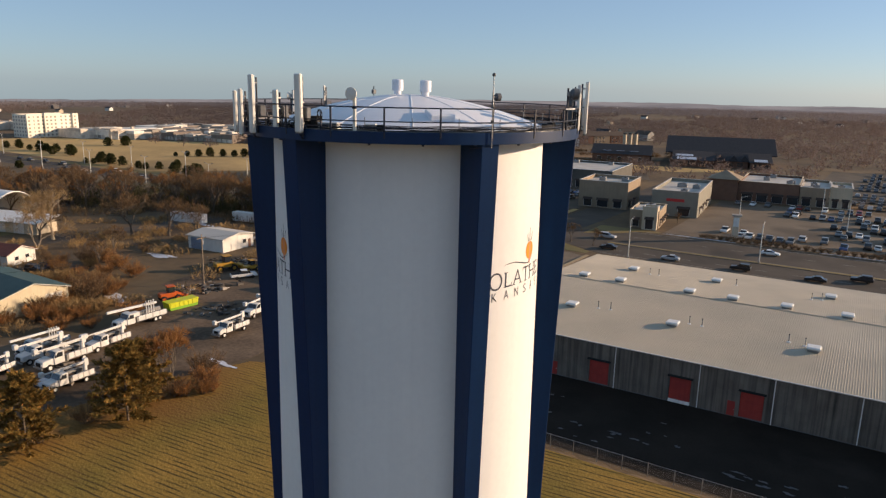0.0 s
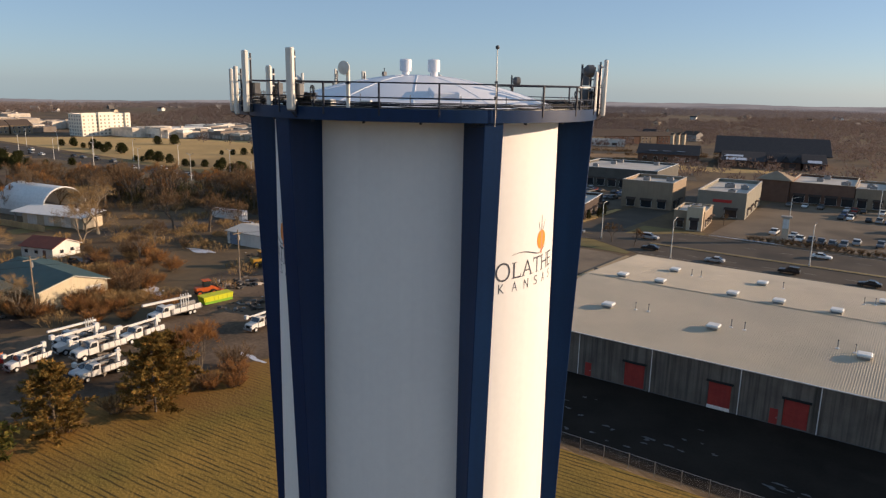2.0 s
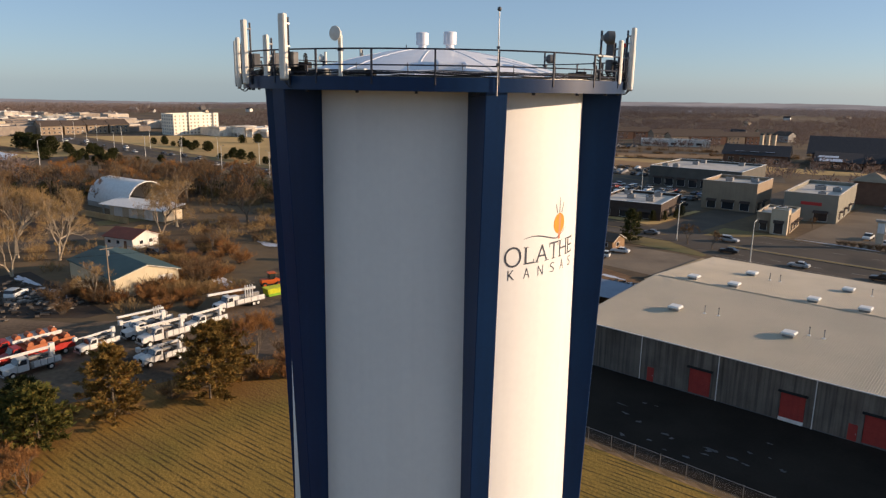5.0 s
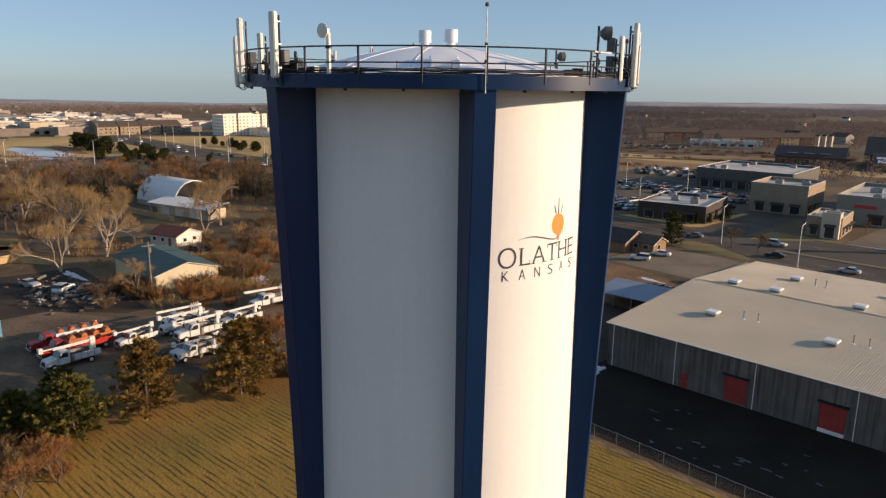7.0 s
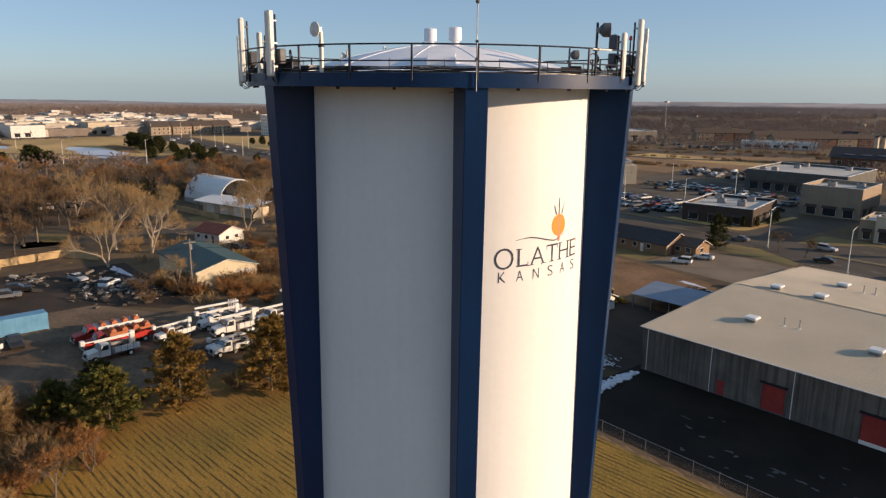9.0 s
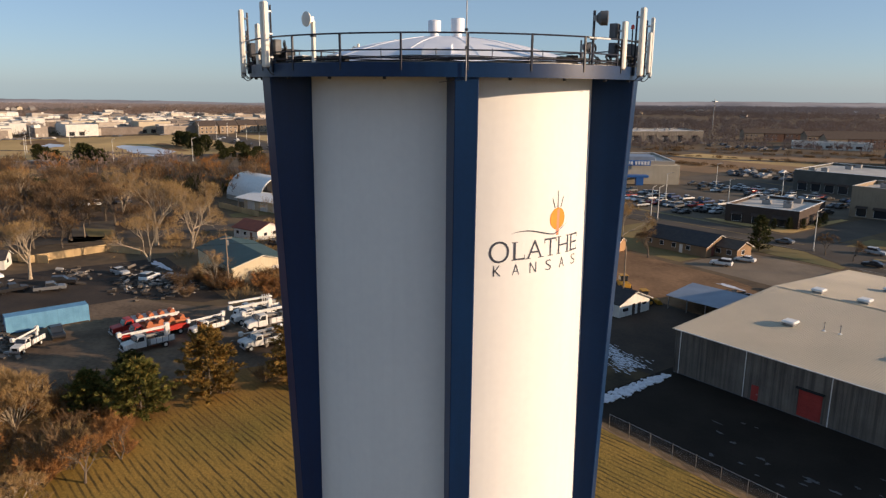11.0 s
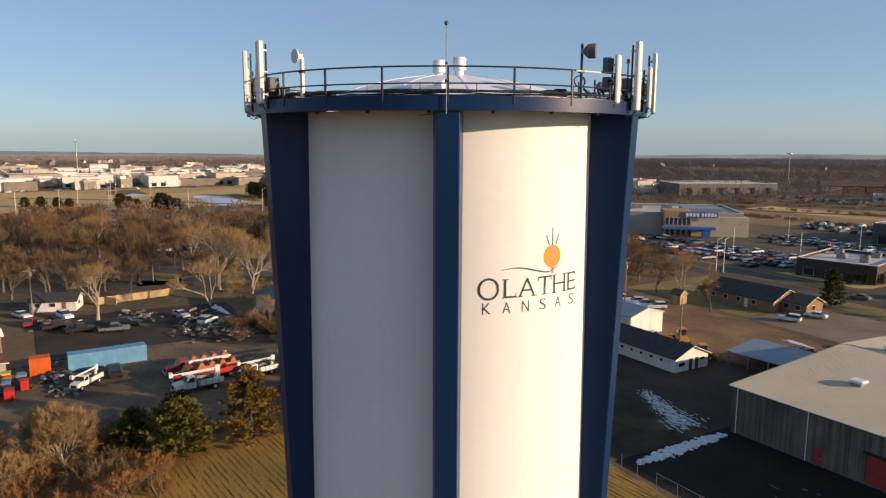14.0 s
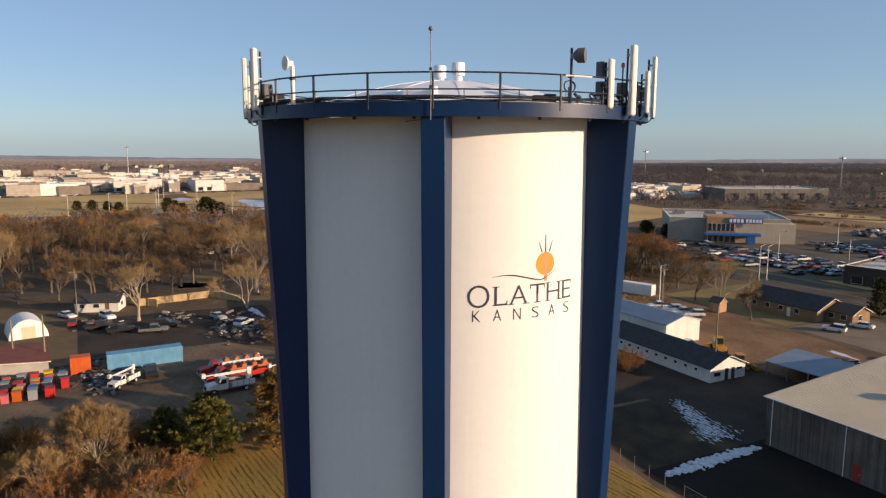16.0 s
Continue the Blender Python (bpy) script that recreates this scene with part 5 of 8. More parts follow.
# woodland belts: many trees of a few makes
wood_t = [bare_tree(50 + i, 11, 3, BARK, (TWIG, TWIG_RED, TWIG)[i], label="leafless brown tree of a woodland belt", tw=18, spread=0.6, group="woodland belt", stems=1 + i % 2) for i in range(3)]
for i, t in enumerate(wood_t):
    place(t, -300 - 8 * i, 40 + 12 * i)
LINE = [(-300, -60), (-300, 0), (-292, 50), (-272, 96), (-248, 132), (-212, 158), (-176, 166), (-150, 168)]
for i in range(230):
    u = rr.random() * (len(LINE) - 1)
    k = int(u)
    (x0, y0), (x1, y1) = LINE[k], LINE[k + 1]
    f = u - k
    w = 30 if k < 4 else 14
    again(rr.choice(wood_t), x0 + (x1 - x0) * f + rr.uniform(-w, w), y0 + (y1 - y0) * f + rr.uniform(-w * 0.7, w * 0.7), rr.uniform(0, 360), rr.uniform(0.75, 1.3))


def far_woods(name, n, rad0, rad1, a0, a1, h0, h1, mat, label, seed, spikes=24):
    """Distant leafless woods: each tree a fan of thin upright sprays."""
    r = random.Random(seed)
    bl = Builder()
    for i in range(n):
        rad = math.sqrt(r.uniform(rad0 ** 2, rad1 ** 2))
        a = radians(r.uniform(a0, a1))
        x, y = rad * math.cos(a), rad * math.sin(a)
        if noise.noise(Vector((x * 0.004, y * 0.004, seed))) < -0.25:
            continue
        if (x < -600 or y > 300 and x < -380) and r.random() < 0.2:
            pass
        elif -760 < x < -400 and -150 < y < 385 or -420 < x < 120 and 120 < y < 340 or -130 < x < 300 and y < 345 or -170 < x < -40 and 420 < y < 500 or -30 < x < 300 and y < 465 or -290 < x < -130 and 300 < y < 474 or -375 < x < -320 and 405 < y < 510 or -320 < x < -165 and 486 < y < 590 and r.random() < 0.6:
            continue
        z = land_z(x, y) - 0.5
        h, w = r.uniform(h0, h1), r.uniform(h0, h1) * 0.5
        if rad > 1500:
            h, w = h * 1.25, w * 2.6
        side = Vector((-math.sin(a), math.cos(a), 0))
        o = Vector((x, y, z))
        bl.tri(o - side * 0.25, o + side * 0.25, o + Vector((0, 0, h * 0.7)))
        far = 1.0 if rad < 1300 else 1.7
        for k in range(spikes):
            b, q, e = r.uniform(0, 6.28), math.sqrt(r.random()), r.random()
            d = Vector((math.cos(b) * q, math.sin(b) * q, 0))
            c = o + d * w + Vector((0, 0, h * (0.22 + 0.66 * e * math.sqrt(1.02 - q * q))))
            g = (d + Vector((r.uniform(-0.5, 0.5), r.uniform(-0.5, 0.5), r.uniform(0.1, 1.0)))).normalized() * r.uniform(0.8, 2.2) * far
            s = side.cross(g).normalized().cross(g.normalized()) * r.uniform(0.15, 0.42) * far
            bl.tri(c - s, c + s, c + g)
    ob = new(name, bl.mesh(name, mat))
    return tagged(ob, label, "woods", kind="stuff")


# distance haze is put into these base colours: greyer and paler farther out
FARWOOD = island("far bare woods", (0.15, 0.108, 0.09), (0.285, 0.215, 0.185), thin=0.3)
HAZED_WOOD = island("hazed horizon woods", (0.28, 0.25, 0.255), (0.38, 0.345, 0.355), thin=0.3)
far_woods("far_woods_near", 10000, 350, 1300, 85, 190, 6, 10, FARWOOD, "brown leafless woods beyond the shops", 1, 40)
far_woods("far_woods_mid", 11000, 1300, 2600, 85, 190, 8, 12, island("hazed middle woods", (0.20, 0.163, 0.153), (0.31, 0.262, 0.25), thin=0.3), "brown leafless woods towards the horizon", 2, 22)
far_woods("far_woods_horizon", 9000, 2600, 3590, 82, 192, 9, 14, HAZED_WOOD, "woods on the horizon, coloured grey-brown for haze", 3, 12)


def brush(name, spots, mat, label, seed):
    """Undergrowth of many low leafless bushes, past counting."""
    r = random.Random(seed)
    bl = Builder()
    for x, y, h, w in spots:
        o = Vector((x, y, 0))
        for k in range(46):
            b, q = r.uniform(0, 6.28), math.sqrt(r.random())
            p = o + Vector((math.cos(b) * q * w, math.sin(b) * q * w, 0))
            g = Vector((math.cos(b) * q * 0.5 + r.uniform(-0.3, 0.3), math.sin(b) * q * 0.5 + r.uniform(-0.3, 0.3), 1)).normalized() * h * r.uniform(0.5, 1) * (1.1 - 0.5 * q)
            s = rnd_dir(r).cross(g).normalized() * 0.035
            bl.tri(p - s, p + s, p + g)
            for j in range(5):
                c = p + g * r.uniform(0.3, 1)
                t = (g.normalized() + rnd_dir(r, 0.1) * 0.9).normalized() * r.uniform(0.4, 1.1)
                s = rnd_dir(r).cross(t).normalized() * 0.05
                bl.tri(c - s, c + s, c + t)
    return tagged(new(name, bl.mesh(name, mat)), label, "brush", kind="stuff")


rr = random.Random(61)
spots = []
for i in range(230):
    u = rr.random() * (len(LINE) - 1)
    k = int(u)
    (x0, y0), (x1, y1) = LINE[k], LINE[k + 1]
    f = u - k
    spots.append((x0 + (x1 - x0) * f + rr.uniform(-16, 22), y0 + (y1 - y0) * f + rr.uniform(-20, 12), rr.uniform(2.0, 4.2), rr.uniform(2, 4)))
brush("undergrowth_wood", spots, TWIG, "rusty brown undergrowth along the woodland belt", 62)
EVERGREEN = island("dark hedge needles", (0.03, 0.038, 0.016), (0.085, 0.075, 0.028), c3=(0.14, 0.10, 0.04))
spots = []
for i in range(260):
    u = rr.random() * (len(LINE) - 1)
    k = int(u)
    (x0, y0), (x1, y1) = LINE[k], LINE[k + 1]
    f = u - k
    spots.append((x0 + (x1 - x0) * f - rr.uniform(-20, 34), y0 + (y1 - y0) * f + rr.uniform(-14, 22), rr.uniform(4, 8.5), rr.uniform(1.4, 3.0)))
for i in range(70):
    spots.append((-632 + rr.uniform(-8, 8), -40 + 3.0 * i + rr.uniform(-2, 2), rr.uniform(3, 7), rr.uniform(2, 4)))
brush("evergreen_belt", spots, EVERGREEN, "dark evergreen growth along the woodland belt", 64)
spots = []
for i in range(200):
    k = i % 4
    u = rr.random()
    spots.append((-300 + 175 * u + rr.uniform(-4, 4), (332, 366, 400, 424)[k] + (20, 62, 74, 84)[k] * u + rr.uniform(-4, 4), rr.uniform(0.8, 3.0), rr.uniform(1, 3)))
brush("hedgerow_north", spots, TWIG, "brown hedgerows and weeds along the northern roads", 65)
spots = []
for i in range(150):
    x, y = rr.uniform(-225, -118), rr.uniform(56, 140)
    if abs(y - (186 + 0.58 * x)) < 6 or -154 < x < -126 and y < 74 or -154 < x < -138 and 112 < y < 130 or -180 < x < -164 and 72 < y < 86 or x < -190 and y > 84 and y < 116:
        continue
    spots.append((x, y, rr.uniform(1.2, 3.2), rr.uniform(1.5, 3.2)))
brush("undergrowth_lots", spots, TWIG_TAN, "straw-brown weeds and brush on the vacant lots", 63)
# evergreens on the highway verges
for x, y, s in ((-463, 225, 0.9), (-455, 229, 0.8), (-440, 227, 0.7), (-432, 230, 0.8), (-425, 229, 1.0), (-410, 235, 1.0), (-404, 233, 0.9), (-350, 262, 0.55), (-345, 266, 0.7), (-340, 270, 0.9), (-336, 275, 1.1), (-331, 280, 0.9), (-326, 284, 0.8), (-322, 288, 1.0), (-318, 290, 0.9),
                (-352, 209, 0.6), (-347, 210, 0.6), (-312, 212, 0.8), (-308, 213, 0.7), (-303, 217, 0.8), (-301, 226, 0.9), (-272, 216, 1.0), (-424, 60, 1.1), (-420, 64, 0.8), (-439, 34, 0.8), (-445, 36, 0.8)):
    again(bush, x, y, rr.uniform(0, 360), s)

# ---- vehicles ----
def wheel(parent, x, y, r, w, rim=CHROME):
    bm = revolve(bmesh.new(), [(r * 0.55, -w / 2), (r * 0.9, -w / 2), (r, -w * 0.35), (r, w * 0.35), (r * 0.9, w / 2), (r * 0.55, w / 2)], 14)
    bmesh.ops.transform(bm, matrix=pose(x, y, r, 90, 0, 0), verts=bm.verts)
    t = part("wheel", bm, TYRE, parent)
    if rim is None:
        return
    bm = revolve(bmesh.new(), [(0.001, -w * 0.4), (r * 0.56, -w * 0.42), (r * 0.56, w * 0.42), (0.001, w * 0.4)], 10)
    bmesh.ops.transform(bm, matrix=pose(x, y, r, 90, 0, 0), verts=bm.verts)
    part("rim", bm, rim, t)


def paint(name, c):
    return surf("car paint " + name, c, tuple(v * 0.85 for v in c), 0.3, 0.8, 10, bump=0.0, spec=0.6, vary=0.15)


LAMP_RED = surf("tail lamp", (0.4, 0.02, 0.02), None, 0.3, 4, 20, bump=0.0)
LAMP_CLEAR = surf("head lamp", (0.7, 0.7, 0.68), None, 0.2, 4, 20, bump=0.0)


def car(kind, colour, cname):
    """x is the length of the car, its nose at +x."""
    m = paint(cname, colour)
    t = thing("car", f"{cname} {kind} parked with dark windows", "car", None, "parked cars")
    if kind == "sedan":
        L, W, low = 4.7, 1.82, [(-2.35, 0.35), (-2.33, 0.85), (-2.1, 0.98), (-1.5, 1.0), (1.0, 0.98), (2.1, 0.82), (2.33, 0.62), (2.35, 0.35)]
        cab = [(-1.75, 0.98), (-1.0, 1.42), (0.1, 1.45), (0.95, 0.98)]
    elif kind == "suv":
        L, W, low = 4.8, 1.9, [(-2.4, 0.4), (-2.38, 1.05), (-2.25, 1.12), (1.0, 1.1), (2.2, 0.98), (2.38, 0.7), (2.4, 0.4)]
        cab = [(-2.28, 1.1), (-2.0, 1.72), (0.0, 1.75), (0.9, 1.1)]
    else:
        L, W, low = 5.7, 1.98, [(-2.85, 0.5), (-2.83, 1.1), (-0.7, 1.1), (1.3, 1.15), (2.6, 1.08), (2.83, 0.85), (2.85, 0.5)]
        cab = [(-0.8, 1.1), (-0.6, 1.8), (0.7, 1.82), (1.5, 1.14)]
    bm = prism(bmesh.new(), low, -W / 2, W / 2)
    bmesh.ops.bevel(bm, geom=list(bm.edges), offset=0.06, segments=1, affect="EDGES", clamp_overlap=True)
    part("body", bm, m, t)
    bm = prism(bmesh.new(), cab, -W / 2 + 0.13, W / 2 - 0.13)
    part("glasshouse", bm, GLASS, t)
    (xa, za), (xb, zb) = cab[1], cab[2]
    bm = bx(xa - 0.03, xb + 0.03, -W / 2 + 0.11, W / 2 - 0.11, za - 0.02, zb + 0.035, 0.02)
    part("roof", bm, m, t)
    for y in (-W / 2 + 0.1, W / 2 - 0.1):
        for x in (-L * 0.29, L * 0.31):
            wheel(t, x, y, 0.33 if kind == "sedan" else 0.37, 0.22, None)
    if kind == "pickup":
        part("bed_floor", bx(-2.7, -0.85, -W / 2 + 0.12, W / 2 - 0.12, 1.08, 1.115), BLACK, t)
    return t


COLS = [("white", (0.75, 0.75, 0.73)), ("silver", (0.42, 0.43, 0.44)), ("black", (0.018, 0.018, 0.02)), ("grey", (0.14, 0.145, 0.15)), ("red", (0.30, 0.025, 0.02)), ("blue", (0.035, 0.07, 0.18))]
CARS = []
for kind in ("sedan", "suv", "pickup"):
    for cn, cc in COLS:
        c = car(kind, cc, cn)
        c["used"] = 0
        CARS.append(c)
PICK = {(k, c[0]): CARS[i * 6 + j] for i, k in enumerate(("sedan", "suv", "pickup")) for j, c in enumerate(COLS)}


def park(t, x, y, rz, z=0.0):
    """First use moves the built car, later uses copy it."""
    if not t["used"]:
        t["used"] = 1
        t.matrix_world = pose(x, y, z, 0, 0, rz)
        return t
    return copy_thing(t, pose(x, y, z, 0, 0, rz))


rr = random.Random(77)
WEIGHTS = [3, 3, 6, 5, 1, 1]


def any_car():
    k = rr.choice(("sedan", "suv", "suv", "sedan", "pickup"))
    return PICK[(k, rr.choices([c[0] for c in COLS], WEIGHTS)[0])]


# near cars whose place and colour are plain
for k, c, x, y, rz in (("suv", "white", -83.5, 155.5, 200), ("sedan", "white", -82.5, 163.5, 195), ("pickup", "white", -115.7, 138.0, 240), ("suv", "white", -112.1, 138.2, 240), ("pickup", "white", -108.7, 138.5, 240), ("suv", "white", -106.1, 139.0, 240),
                       ("sedan", "black", -63, 183.5, 185), ("sedan", "silver", -45.5, 180.5, 182), ("suv", "black", -28.5, 180.5, 180), ("sedan", "black", -12, 179.8, 180), ("suv", "black", -3, 186, 180), ("sedan", "grey", -88, 191, 185), ("sedan", "white", -25, 203, 0), ("suv", "silver", -68, 197, 0),
                       ("suv", "white", -163, 20, 20), ("pickup", "black", -154, 18, 100), ("pickup", "black", -149, 22, 95), ("pickup", "grey", -146, 28, 80), ("suv", "black", -150, 31, 75), ("sedan", "white", -168, 12, 30), ("sedan", "red", -160, 13, 0),
                       ("sedan", "silver", -152, 42, 20), ("suv", "white", -144, 46, 130), ("sedan", "grey", -141, 50, 60), ("pickup", "black", -117, 25, 0), ("sedan", "silver", -96.2, 49.5, -88), ("suv", "black", -158, 80, 20), ("sedan", "blue", -160, 84, 0)):
    park(PICK[(k, c)], x, y, rz)
# rows in the lots
for y, x0, x1, fill in ((223, -42, 16, 0.3), (229, -42, 16, 0.15), (240, -10, 18, 0.85), (246, -12, 18, 0.8), (257, -14, 20, 0.85), (263, -14, 20, 0.6), (274, -30, 20, 0.5), (281, -30, 20, 0.45), (293, -50, 22, 0.55)):
    x = x0
    while x < x1:
        if rr.random() < fill:
            park(any_car(), x + rr.uniform(-0.2, 0.2), y + rr.uniform(-0.4, 0.4), rr.choice((90, 270)))
        x += 2.75
for y, x0, x1, fill in ((208, -195, -126, 0.45), (216, -195, -124, 0.7), (222, -195, -126, 0.7), (233, -195, -126, 0.75), (262, -160, -104, 0.5), (272, -172, -100, 0.65), (278, -172, -110, 0.55), (246, -118, -102, 0.6)):
    x = x0
    while x < x1:
        front = (y - 232) * math.cos(radians(50)) - (x + 208) * math.sin(radians(50))
        if rr.random() < fill and (front < -10 or y > 255):
            park(any_car(), x + rr.uniform(-0.2, 0.2), y + rr.uniform(-0.5, 0.5), rr.choice((80, 260)))
        x += 2.8
bm = bmesh.new()
far = []
for y in (312, 322, 332, 341, 350, 362, 374, 386, 400, 415, 430, 445):
    far += [(-12 + 3.0 * k, y) for k in range(56) if rr.random() < 0.75]
far += [(-585 + rr.uniform(-1, 1), rr.uniform(-90, 190)) for k in range(46)]
far += [(-188 + 3.0 * k, yy + 0.2 * k) for yy in (316, 325, 334, 344) for k in range(26) if rr.random() < 0.8]
far += [(-300 + rr.uniform(-60, 60), 470 + rr.uniform(-12, 12)) for k in range(40)]
for x, y in far:
    m = pose(x, y, 0, 0, 0, rr.choice((90, 270)) + rr.uniform(-3, 3))
    prism(bm, [(-2.3, 0.3), (-2.3, 0.95), (-1.6, 1.05), (-1.0, 1.5), (0.5, 1.5), (1.1, 1.0), (2.3, 0.8), (2.3, 0.3)], -0.88, 0.88, m)
tagged(part("far_parked_cars", bm, island("far car paint", (0.02, 0.02, 0.023), (0.16, 0.16, 0.165), 0.35, (0.65, 0.65, 0.65))), "rows of distant parked cars", "cars", kind="stuff")
for i in range(22):
    park(any_car(), -230 - 15 * i + rr.uniform(-3, 3), rr.choice((189, 197)), rr.choice((0, 180)), 0.03)
for i in range(9):
    park(any_car(), -250 + rr.uniform(-1, 1), 40 + 3.2 * i, rr.uniform(-10, 10))
for t in CARS:
    if not t["used"]:
        park(t, 62 + rr.uniform(0, 20), 246, 90)
for t in scene.objects:
    if "used" in t:
        del t["used"]

TRUCK_WHITE = surf("truck white paint", (0.70, 0.69, 0.66), (0.56, 0.55, 0.52), 0.4, 0.8, 8, bump=0.02, streak=0.12)
TRUCK_RED = surf("truck red paint", (0.42, 0.03, 0.025), (0.33, 0.03, 0.02), 0.4, 0.8, 8, bump=0.02)
RUST_OR = surf("rusty orange paint", (0.48, 0.15, 0.06), (0.33, 0.11, 0.05), 0.7, 1, 8, bump=0.1)


RUST_BOX = surf("rusty crate steel", (0.16, 0.08, 0.045), (0.08, 0.05, 0.035), 0.8, 2, 16, bump=0.2)
STEEL_DECK = surf("scuffed checker plate", (0.30, 0.29, 0.27), (0.16, 0.155, 0.15), 0.6, 2.5, 20, bump=0.2)


def bucket_truck(label, boom=True, cab=None, body=TRUCK_WHITE, length=7.6):
    """Bonneted utility truck, nose at +x, with its boom lying forward over the cab."""
    cab = cab or TRUCK_WHITE
    t = thing("utility_truck", label, "truck", None, "utility trucks")
    part("chassis", bx(-length / 2, length / 2 - 0.3, -0.45, 0.45, 0.55, 0.85, 0.03), BLACK, t)
    h = length / 2
    bm = prism(bmesh.new(), [(h - 1.75, 0.75), (h - 0.1, 0.75), (h, 1.05), (h - 0.15, 1.55), (h - 1.5, 1.75), (h - 1.75, 1.75)], -0.95, 0.95)
    bmesh.ops.bevel(bm, geom=list(bm.edges), offset=0.08, segments=1, affect="EDGES", clamp_overlap=True)
    part("hood", bm, cab, t)
    bm = prism(bmesh.new(), [(h - 3.3, 0.75), (h - 1.75, 0.75), (h - 1.72, 1.72), (h - 2.15, 2.55), (h - 3.2, 2.6), (h - 3.3, 2.4)], -1.08, 1.08)
    bmesh.ops.bevel(bm, geom=list(bm.edges), offset=0.06, segments=1, affect="EDGES", clamp_overlap=True)
    c = part("cab", bm, cab, t)
    part("windscreen", prism(bmesh.new(), [(h - 1.78, 1.76), (h - 1.68, 1.76), (h - 2.08, 2.46), (h - 2.18, 2.46)], -0.9, 0.9), GLASS, c)
    for y in (-1.1, 1.1):
        part("side_window", prism(bmesh.new(), [(h - 3.0, 1.75), (h - 1.95, 1.75), (h - 2.3, 2.4), (h - 3.0, 2.4)], y - 0.02, y + 0.02), GLASS, c)
        part("mirror", bx(h - 1.9, h - 1.8, y * 1.12 - 0.06, y * 1.12 + 0.06, 1.8, 2.2, 0.01), BLACK, c)
    part("bumper", bx(h - 0.02, h + 0.14, -1.05, 1.05, 0.5, 0.78, 0.03), CHROME, t)
    part("grille", bx(h - 0.08, h + 0.02, -0.5, 0.5, 0.9, 1.4, 0.02), BLACK, t)
    for y in (-0.75, 0.75):
        part("head_lamp", bx(h - 0.1, h + 0.02, y - 0.14, y + 0.14, 1.0, 1.25, 0.02), LAMP_CLEAR, t)
    for y0, y1 in ((-1.2, -0.65), (0.65, 1.2)):
        b = part("tool_body", bx(-h, h - 3.5, y0, y1, 0.85, 1.75 + 0.2 * (y0 < 0), 0.04), STEEL_DECK if body is TRUCK_WHITE else body, t)
        for k in range(4):
            xx = -h + 0.15 + k * (length - 3.9) / 4
            part("locker_door", bx(xx, xx + (length - 3.9) / 4 - 0.12, (y0 if y0 < 0 else y1) - 0.015, (y0 if y0 < 0 else y1) + 0.015, 1.0, 1.85, 0.008), body, b)
    part("deck", bx(-h - 0.3, h - 3.4, -0.66, 0.66, 0.9, 1.1, 0.02), GREY_BOX, t)
    for x in (h - 1.1, -h + 1.5):
        for y in ((-0.95, 0.95) if x > 0 else (-1.0, 1.0)):
            wheel(t, x, y, 0.5, 0.3 if x > 0 else 0.5, TRUCK_WHITE)
    part("tail_lamp", bx(-h - 0.32, -h - 0.28, -0.9, -0.6, 0.9, 1.05), LAMP_RED, t)
    if boom:
        part("pedestal", tube(bmesh.new(), (-h + 0.9, 0, 1.1), (-h + 0.9, 0, 2.35), 0.35, 0.3, 10), body, t)
        b = part("lower_boom", bx(-h + 0.6, h - 1.4, -0.12, 0.12, 2.74, 2.96, 0.04), body, t, "white enamelled boom")
        part("upper_boom", bx(-h + 0.5, h + 0.3, 0.18, 0.36, 3.06, 3.24, 0.03), body, t)
        part("knuckle", bx(-h + 0.35, -h + 1.1, -0.28, 0.28, 2.3, 3.5, 0.06), body, t)
        part("bucket", bx(h - 0.1, h + 0.55, -0.34, 0.34, 2.75, 3.5, 0.07), body, t)
        part("hydraulic_ram", tube(bmesh.new(), (-h + 1.3, 0, 1.9), (-h + 2.9, 0, 2.72), 0.09, n=8), BLACK, t)
        part("hose_reel", tube(bmesh.new(), (-h + 2.2, -0.3, 1.45), (-h + 2.2, 0.3, 1.45), 0.34, n=12), BLACK, t)
        part("tool_crate", bx(-h + 2.8, -h + 3.6, -0.5, 0.4, 1.1, 1.6, 0.03), RUST_BOX, t, "rusty brown tool crate")
        part("boom_rest", bx(h - 3.6, h - 3.45, -0.3, 0.3, 1.9, 2.72, 0.02), GREY_BOX, t)
    return t


bt = place(bucket_truck("white bonneted bucket truck with its boom folded forward"), -103.0, 35.4, -84)
for x, y, rz, s in ((-106.4, 53.5, -86, 1.0), (-101.8, 54.2, -87, 1.05), (-93.8, 50.2, -88, 0.9), (-103.2, 62.2, -85, 0.95), (-105.3, 45.5, -80, 0.85), (-92.5, 78.2, -86, 0.9), (-96.5, 88.2, -80, 0.95), (-99, 93.5, -80, 0.9)):
    again(bt, x, y, rz, s)
again(bt, -113.4, 20.6, -40, 0.8)
# crane truck with a long flat bed
ct = bucket_truck("white crane truck with a long flat bed", False, length=9.6)
part("flat_bed", bx(-5.0, 1.2, -1.2, 1.2, 1.1, 1.28, 0.02), GREY_BOX, ct)
part("crane_turret", bx(0.2, 1.3, -0.6, 0.6, 1.3, 2.4, 0.06), TRUCK_WHITE, ct)
part("crane_boom", bx(-3.4, 6.2, -0.19, 0.19, 2.98, 3.38, 0.05, m=pose(0, 0, 0.1, 0, -2, 0)), TRUCK_WHITE, ct, "long white telescopic boom")
for k in range(4):
    part("outrigger", tube(bmesh.new(), (-2.6 + 0.5 * k, 0.5, 1.3), (-2.6 + 0.5 * k, 0.5, 4.0), 0.1), TRUCK_WHITE, ct)
